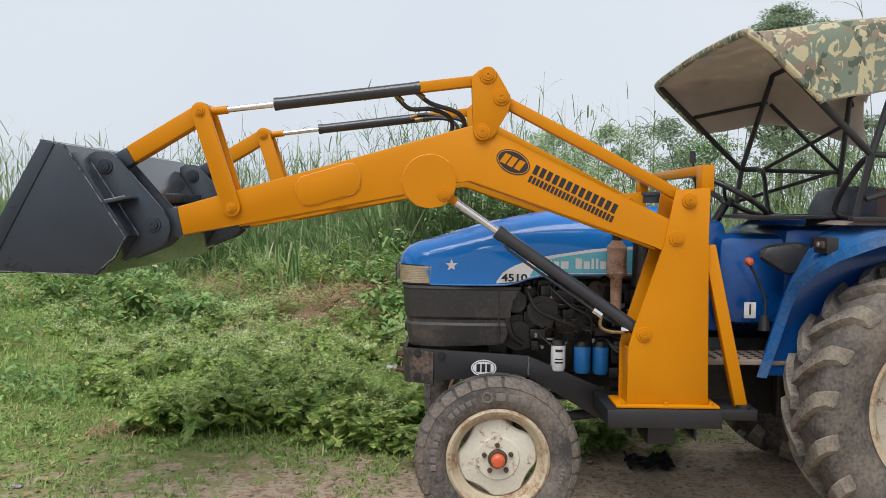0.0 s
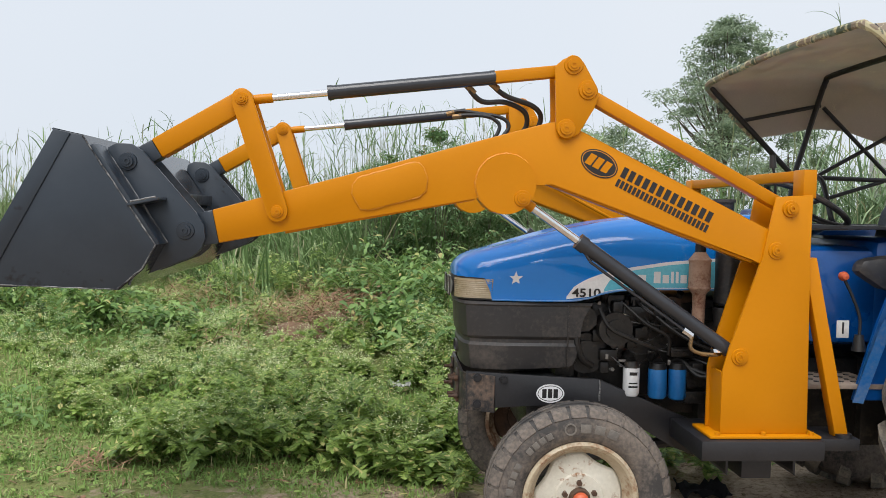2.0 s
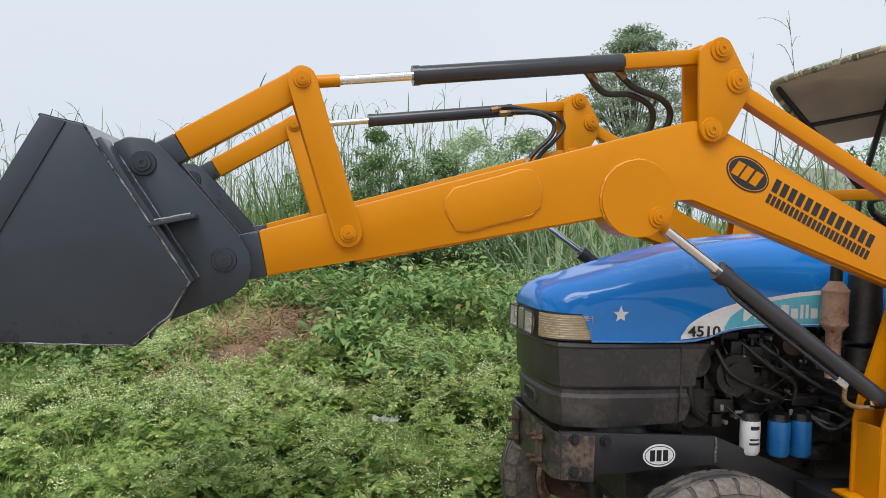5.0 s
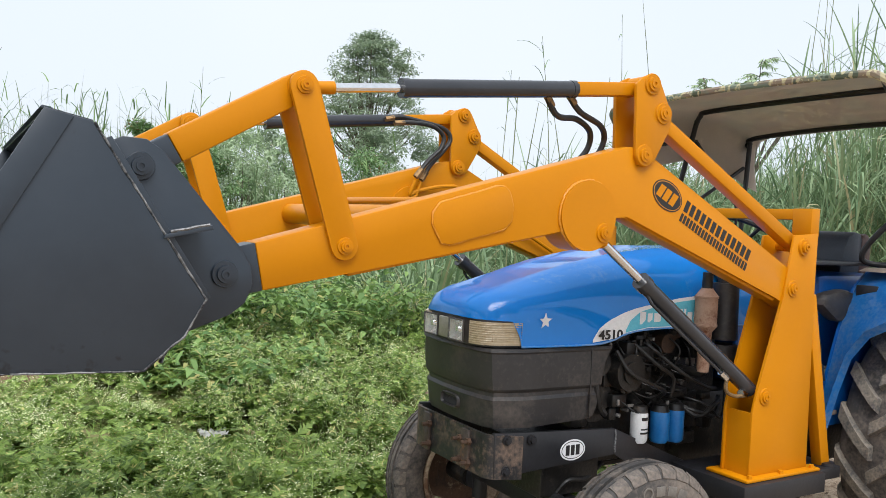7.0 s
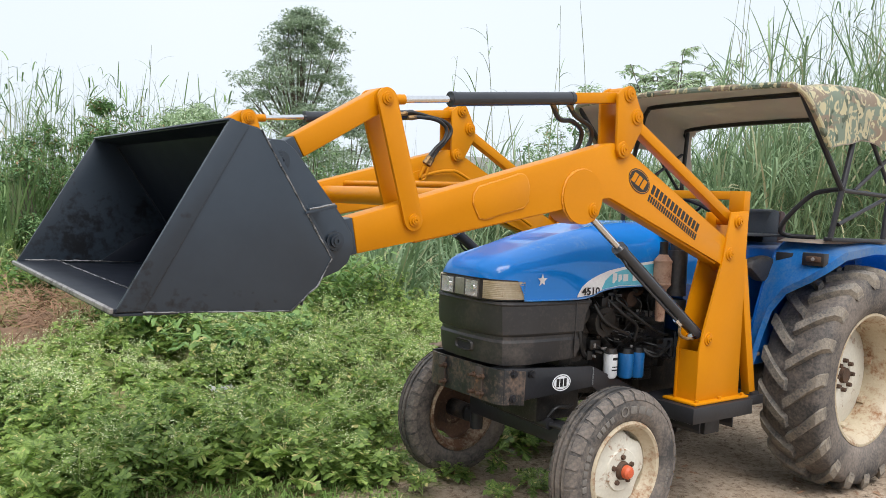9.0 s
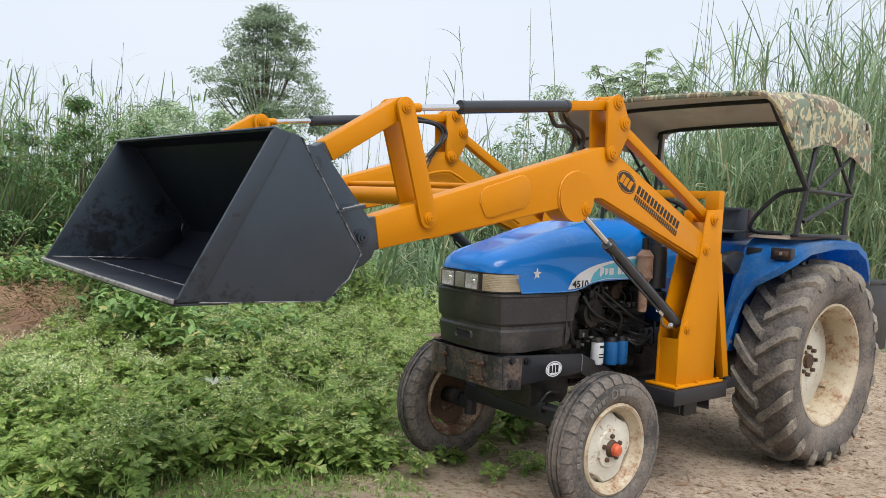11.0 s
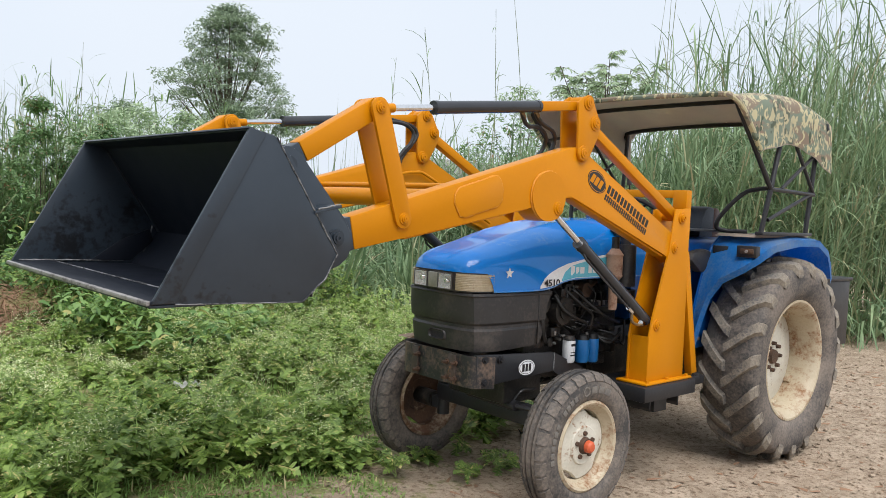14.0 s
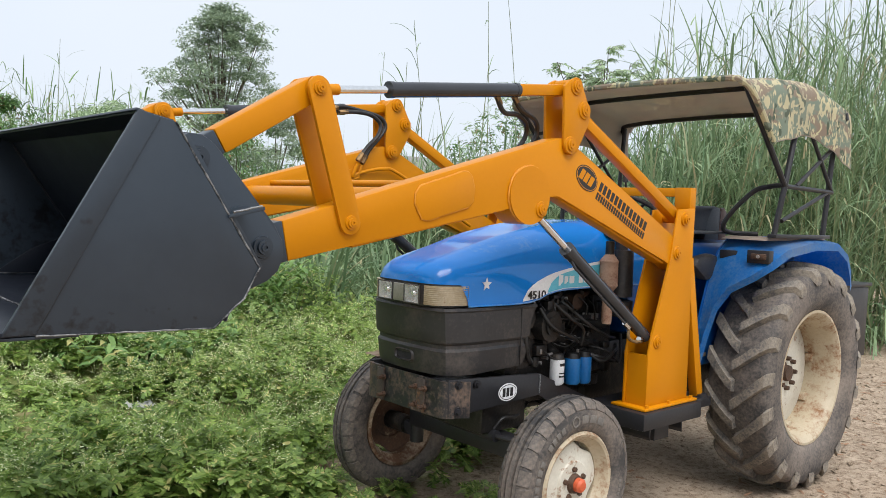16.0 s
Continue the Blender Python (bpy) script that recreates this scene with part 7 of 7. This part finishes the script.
for x, y, h, b, a, n in ((5.6, 7.0, 4.2, 0.3, 3.0, 5), (4.9, 7.4, 3.7, 0.2, 0.4, 5), (6.6, 6.6, 4.6, 0.3, 3.6, 5), (6.9, 6.2, 5.0, 0.5, 3.2, 5), (2.37, 3.6, 2.9, 0.12, 0.6, 2),
                         (2.55, 3.75, 2.65, 0.2, 5.2, 2), (3.3, 3.45, 3.05, 0.15, 0.2, 2), (3.15, 3.6, 2.75, 0.25, 2.5, 2), (1.52, 11.8, 3.7, 0.1, 1.0, 3), (1.7, 11.7, 3.1, 0.3, 5.5, 3), (1.3, 11.9, 3.0, 0.5, 2.6, 3)):
    cane(x, y, h, b, a, n)
cane(7.6, 4.0, 5.2, 0.1, 0.4, 4, ((0.55, 2.4, 1.05, 1.9), (0.5, 2.5, 0.9, 1.8), (0.62, 2.3, 1.2, 1.6)))
cane(7.75, 4.1, 5.6, 0.15, 5.9, 4)
cane(7.45, 4.2, 4.9, 0.2, 5.6, 4)


def canopy_tree(name, x, y, h, crown, trunk_r, clumps, per, leaf_len, mat, label, base_f=0.45, lean=0.0, flat=0.8, shape=None, puff=(0.16, 0.32)):
    """Tapered trunk, limbs to every clump, clumps of small leaves with gaps between."""
    z = ground_z(x, y)
    root = thing(name, (x, y, z), label, "tree", "")
    bm, lf = BM(), Batch()
    fork = Vector((x + lean, y, z + h * base_f * 0.8))
    tube(bm, [(x, y, z - 0.1), (x + lean * 0.4, y + 0.05, z + h * base_f * 0.4), fork], [trunk_r * 1.2, trunk_r, trunk_r * 0.8], 10, 5)
    for k in range(clumps):
        a = RS.uniform(0, 6.283)
        f = RS.uniform(0, 1)
        prof = math.sin(math.pi * min(1, 0.12 + 0.88 * f)) ** 0.6 if shape is None else shape(f)
        r = crown * prof * math.sqrt(RS.uniform(0.05, 1)) * (0.92 + 0.6 * noise.noise((1.6 * math.cos(a) + x, 1.6 * math.sin(a) + y, 4.0 * f)))
        c = Vector((x + lean + r * math.cos(a), y + r * math.sin(a), z + h * (base_f + (0.97 - base_f) * f)))
        if k % 7 == 0:
            midp = fork.lerp(c, 0.5) + Vector((0, 0, -0.05 * h * (1 - f)))
            tube(bm, [fork, midp, c], [trunk_r * 0.45, trunk_r * 0.25, trunk_r * 0.1], 6, 4)
        m = int(per * RS.uniform(0.6, 1.3))
        s = crown * RS.uniform(*puff)
        d = RS.normal(0, 1, (m, 3))
        d /= np.linalg.norm(d, axis=1)[:, None]
        p = np.array(c)[None] + d * (s * np.cbrt(u(0.15, 1, m)))[:, None] * np.array([1, 1, 0.8 * flat])
        L = leaf_len * u(0.6, 1.3, m)
        lf.leaves(p, u(0, 6.283, m), u(-0.7, 0.5, m), L, L * u(0.5, 0.9, m), u(0, 0.4, m), DIAMOND)
    part("trunk", bm, BARK, root)
    tagged(lf.make("crown", mat, root), kind="stuff")


canopy_tree("tree", 13.5, 30.0, 9.5, 3.3, 0.15, 330, 80, 0.17, HAZED_TREE_LEAF, "spreading dark green tree standing far behind the reeds", 0.47, flat=0.5,
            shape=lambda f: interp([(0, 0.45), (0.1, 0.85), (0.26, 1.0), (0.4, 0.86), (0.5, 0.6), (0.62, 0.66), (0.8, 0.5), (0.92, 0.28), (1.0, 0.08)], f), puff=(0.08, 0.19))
canopy_tree("tree", 16.6, 30.5, 5.2, 2.0, 0.14, 36, 170, 0.2, HAZED_TREE_LEAF, "low green tree beside the larger one", 0.4)
canopy_tree("tree", 12.9, 27.6, 4.8, 2.5, 0.12, 46, 170, 0.2, HAZED_TREE_LEAF, "low bushy green tree at the foot of the larger one", 0.15)
canopy_tree("tree", 8.6, 28.5, 4.4, 2.4, 0.14, 34, 170, 0.2, HAZED_TREE_LEAF, "low green tree beside the larger one", 0.3)


def spray_tree(x, y, h, limbs):
    """Young tree whose limbs end in airy sprays of narrow paired leaflets."""
    z = ground_z(x, y)
    root = thing("slender_tree", (x, y, z), "slender young tree with airy sprays of pale leaflets", "tree")
    bm, lf = BM(), Batch()
    fork = Vector((x, y, z + 0.5 * h))
    tube(bm, [(x, y, z - 0.1), (x + 0.05, y, z + 0.25 * h), fork], [0.05, 0.042, 0.035], 8, 4)
    for dx, dy, top in limbs:
        tip = Vector((x + dx, y + dy, z + h * top))
        mid = fork.lerp(tip, 0.55) + Vector((0.12 * dx, 0.12 * dy, 0.1))
        tube(bm, [fork, mid, tip], [0.028, 0.018, 0.008], 6, 4)
        for k in range(18):
            f = RS.uniform(0.0, 1.0)
            start = mid.lerp(tip, f)
            a, rise, ln = RS.uniform(0, 6.283), RS.uniform(-0.1, 0.75), RS.uniform(0.35, 0.7) * (1.15 - 0.5 * f)
            m = 20
            t_ = np.linspace(0.12, 1.0, m)
            way = np.array([math.cos(a) * math.cos(rise), math.sin(a) * math.cos(rise), math.sin(rise)])
            p = np.array(start)[None] + (ln * t_)[:, None] * way[None]
            p[:, 2] -= 0.35 * ln * t_ ** 2
            end = Vector(p[-1])
            tube(bm, [start, Vector(p[m // 2]), end], [0.006, 0.005, 0.003], 4, 3)
            turn = a + np.where(np.arange(m) % 2 == 0, 1.0, -1.0) * u(0.6, 1.1, m)
            L = u(0.10, 0.19, m) * (1.1 - 0.4 * t_)
            lf.leaves(p, turn, u(-0.6, 0.15, m), L, L * u(0.45, 0.7, m), u(0.1, 0.5, m), DIAMOND)
    part("trunk", bm, BARK, root)
    tagged(lf.make("crown", PALE_LEAF, root), kind="stuff")


spray_tree(11.3, 7.9, 5.15, ((-0.6, 0.85, 0.88), (0.05, 0.0, 0.94), (0.6, -0.85, 0.88), (0.8, 0.5, 0.87), (-0.7, -0.5, 0.83), (0.1, 1.0, 0.80), (0.9, -0.3, 0.82), (-0.3, 0.4, 0.86), (0.3, -0.4, 0.87)))
canopy_tree("slender_tree", 9.6, 8.8, 3.9, 1.1, 0.04, 22, 60, 0.12, PALE_LEAF, "slender young tree with light green drooping leaves", 0.55, flat=0.6)
canopy_tree("bush", 0.0, 8.5, 2.5, 0.85, 0.03, 80, 150, 0.062, BUSH_LEAF, "dark round bush with small leaves among the reeds", 0.15, puff=(0.12, 0.26))
canopy_tree("bush", 1.7, 10.6, 2.55, 1.1, 0.04, 70, 60, 0.11, PALE_LEAF, "pale green leafy bush behind the reeds", 0.25, puff=(0.1, 0.24))
canopy_tree("bush", 5.2, 12.5, 2.5, 1.2, 0.04, 50, 90, 0.09, BUSH_LEAF, "dark green bush by the wall", 0.3)
canopy_tree("bush", 1.4, 8.7, 2.55, 0.95, 0.03, 70, 90, 0.08, PALE_LEAF, "leafy green bush among the reeds", 0.15, puff=(0.12, 0.26))
canopy_tree("bush", -0.8, 8.3, 2.05, 0.7, 0.03, 64, 140, 0.062, BUSH_LEAF, "dark green bush among the reeds", 0.12, puff=(0.12, 0.26))
canopy_tree("bush", 0.75, 8.4, 2.2, 0.75, 0.03, 64, 140, 0.066, BUSH_LEAF, "dark green bush among the reeds", 0.12, puff=(0.12, 0.26))
canopy_tree("bush", 2.4, 9.5, 2.55, 0.85, 0.03, 56, 80, 0.095, PALE_LEAF, "pale green leafy bush among the reeds", 0.15, puff=(0.1, 0.24))
canopy_tree("bush", 7.6, 7.2, 2.9, 1.3, 0.04, 40, 100, 0.10, BUSH_LEAF, "dark green bush among the reeds", 0.25)

# dry twigs and a heap of reddish soil
tw = Batch()
for cx, cy, r, n in ((-2.75, 5.7, 0.55, 240), (-3.3, 6.4, 0.4, 120), (-1.6, 6.9, 0.4, 120), (-2.1, 3.2, 0.25, 60), (-2.4, 0.95, 0.2, 90), (-1.0, 7.6, 0.8, 260), (-1.7, 4.5, 0.42, 420), (-1.35, 5.2, 0.5, 560), (-1.0, 5.9, 0.5, 320)):
    q, a = r * np.sqrt(u(0, 1, n)), u(0, 6.283, n)
    b = np.stack([cx + q * np.cos(a), cy + q * np.sin(a), [ground_z(cx, cy) + 0.03] * n + u(0, 0.32, n) * (cy > 3)], 1)
    tw.leaves(b, u(0, 6.283, n), u(-0.2, 0.9, n), u(0.15, 0.45, n) * (1 if cy > 3 else 0.5), 0.007, 0.3, SLIVER)
tagged(tw.make("dry_twigs", TWIG), "patches of dry reddish-brown twigs in the weeds", "twigs", kind="stuff")


def heap(x, y, r, h):
    bm = BM()
    n, m = 28, 9
    rings = []
    for k in range(m):
        f = k / (m - 1)
        ring = []
        for i in range(n):
            a = 2 * math.pi * i / n
            rr = r * (1 - f) * (1 + 0.25 * noise.noise((math.cos(a) * 2, math.sin(a) * 2, f * 3)))
            px, py = x + rr * math.cos(a), y + rr * math.sin(a)
            ring.append(bm.verts.new((px, py, ground_z(px, py) - 0.03 + h * (1 - (1 - f) ** 2) + 0.12 * h * noise.noise((px * 5, py * 5, 2)))))
        rings.append(ring)
    for a_, b_ in zip(rings, rings[1:]):
        for i in range(n):
            bm.faces.new((a_[i], a_[(i + 1) % n], b_[(i + 1) % n], b_[i]))
    bm.faces.new(rings[-1])
    tagged(part("soil_mound", bm, MOUND, sharp=3), "low mound of reddish-brown soil in the weeds", "mound")


heap(-1.0, 7.6, 0.6, 0.34)
heap(-1.4, 5.2, 0.34, 0.2)
heap(-1.7, 4.5, 0.35, 0.16)

# ---- far things ----
bm = slab(BM(), [(11.2, 0.0), (11.2, 3.0), (26.0, 3.0), (26.0, 0.0)], 15.6, 15.8, 0.02)
tagged(part("wall_back", bm, CONCRETE), "grey weathered concrete boundary wall", "wall", kind="structure")


def pylon(x, y, h, w):
    root = thing("pylon", (x, y, ground_z(x, y)), "distant grey steel lattice power pylon", "pylon")
    z0 = ground_z(x, y)
    bm = BM()
    legs = [(-1, -1), (1, -1), (1, 1), (-1, 1)]

    def at(k, f):
        q = w * (1 - f) ** 1.1 + 0.5
        return (x + legs[k][0] * q, y + legs[k][1] * q, z0 + h * f)
    for k in range(4):
        for i in range(8):
            tube(bm, [at(k, i / 8), at(k, (i + 1) / 8)], 0.09, 4, smooth=False)
            tube(bm, [at(k, i / 8), at((k + 1) % 4, (i + 1) / 8)], 0.07, 4, smooth=False)
            tube(bm, [at((k + 1) % 4, i / 8), at(k, (i + 1) / 8)], 0.07, 4, smooth=False)
    part("lattice", bm, PYLON, root)
    bm = BM()
    for f, q in ((0.88, 2.4), (0.98, 1.6)):
        bar(bm, (x - q, y, z0 + h * f), (x + q, y, z0 + h * f), 0.15, 0.18, 0.01)
    part("crossarm", bm, PYLON, root)


pylon(112, 104, 24, 2.6)

# ---- scraps on the ground ----


def scrap(name, x, y, w, d, h, mat, label, cat, seed, z=None):
    """A crumpled sheet lying on the ground."""
    bm, n = BM(), 9
    z0 = ground_z(x, y) if z is None else z
    g = [[bm.verts.new((x + w * (i / n - 0.5) * (1 + 0.2 * noise.noise((j * 0.6, seed, 1))), y + d * (j / n - 0.5) * (1 + 0.2 * noise.noise((i * 0.6, seed, 2))),
                        z0 + 0.006 + h * abs(noise.noise((i * 0.55 + seed, j * 0.55, seed))))) for i in range(n + 1)] for j in range(n + 1)]
    for j in range(n):
        for i in range(n):
            bm.faces.new((g[j][i], g[j][i + 1], g[j + 1][i + 1], g[j + 1][i]))
    bmesh.ops.solidify(bm, geom=list(bm.faces), thickness=0.003)
    tagged(part(name, bm, mat, sharp=0.5), label, cat)


scrap("rag", 0.95, 0.45, 0.26, 0.2, 0.10, CLOTH, "crumpled black rag lying on the clay", "rag", 1.3)
scrap("paper_scrap", -2.88, 0.2, 0.16, 0.12, 0.06, PAPER, "crumpled white paper scrap on the grass", "paper", 2.1)
scrap("paper_scrap", -0.66, 2.48, 0.17, 0.11, 0.06, PAPER, "white plastic scrap lying among the weeds", "paper", 3.7, ground_z(-0.66, 2.48) + 0.06)
scrap("cloth_scrap", -0.06, 0.605, 0.22, 0.12, 0.03, MUDDY_CLOTH, "mud-stained tan cloth lying on the front tyre", "cloth", 5.1, 0.735)
scrap("paper_scrap", -2.47, -0.08, 0.05, 0.04, 0.03, PAPER, "small white paper scrap on the grass", "paper", 4.4)


def pebbles():
    v, t, n = [], [], 0
    base = np.array([[1, 0, 0], [-1, 0, 0], [0, 1, 0], [0, -1, 0], [0, 0, 0.8], [0, 0, -0.8]], float)
    tri = np.array([[0, 2, 4], [2, 1, 4], [1, 3, 4], [3, 0, 4], [2, 0, 5], [1, 2, 5], [3, 1, 5], [0, 3, 5]])
    for x, y in spots(-3.5, 7, -2.2, 1.6, 170, None):
        s = abs(RS.normal(0, 0.007)) + 0.003 + (RS.rand() < 0.04) * RS.uniform(0.003, 0.010)
        a = RS.uniform(0, 6.28)
        rot = np.array([[math.cos(a), -math.sin(a), 0], [math.sin(a), math.cos(a), 0], [0, 0, 1]])
        v.append((base * RS.uniform(0.6, 1.3, (6, 3)) * s * np.array([1, 1, 0.6])) @ rot.T + np.array([x, y, ground_z(x, y) + s * 0.3]))
        t.append(tri + n)
        n += 6
    ob = raw_mesh("clods", np.concatenate(v), np.concatenate(t), CLAY)
    tagged(ob, "small clods and grit on the clay", "clods", kind="stuff")


pebbles()

# dead leaves and straw trodden into the clay
lt = Batch()
lp = np.array([(x, y, ground_z(x, y) + 0.006) for x, y in spots(-3.5, 6.5, -2.0, 1.5, 55, lambda x, y: patchy(x, y, 1.4, 71.0) > -0.1)])
lt.leaves(lp, u(0, 6.283, len(lp)), u(-0.1, 0.25, len(lp)), u(0.03, 0.11, len(lp)), u(0.004, 0.02, len(lp)), 0.1, SLIVER)
tagged(lt.make("dead_leaf_litter", TWIG), "dead leaves and straw trodden into the clay", "litter", kind="stuff")
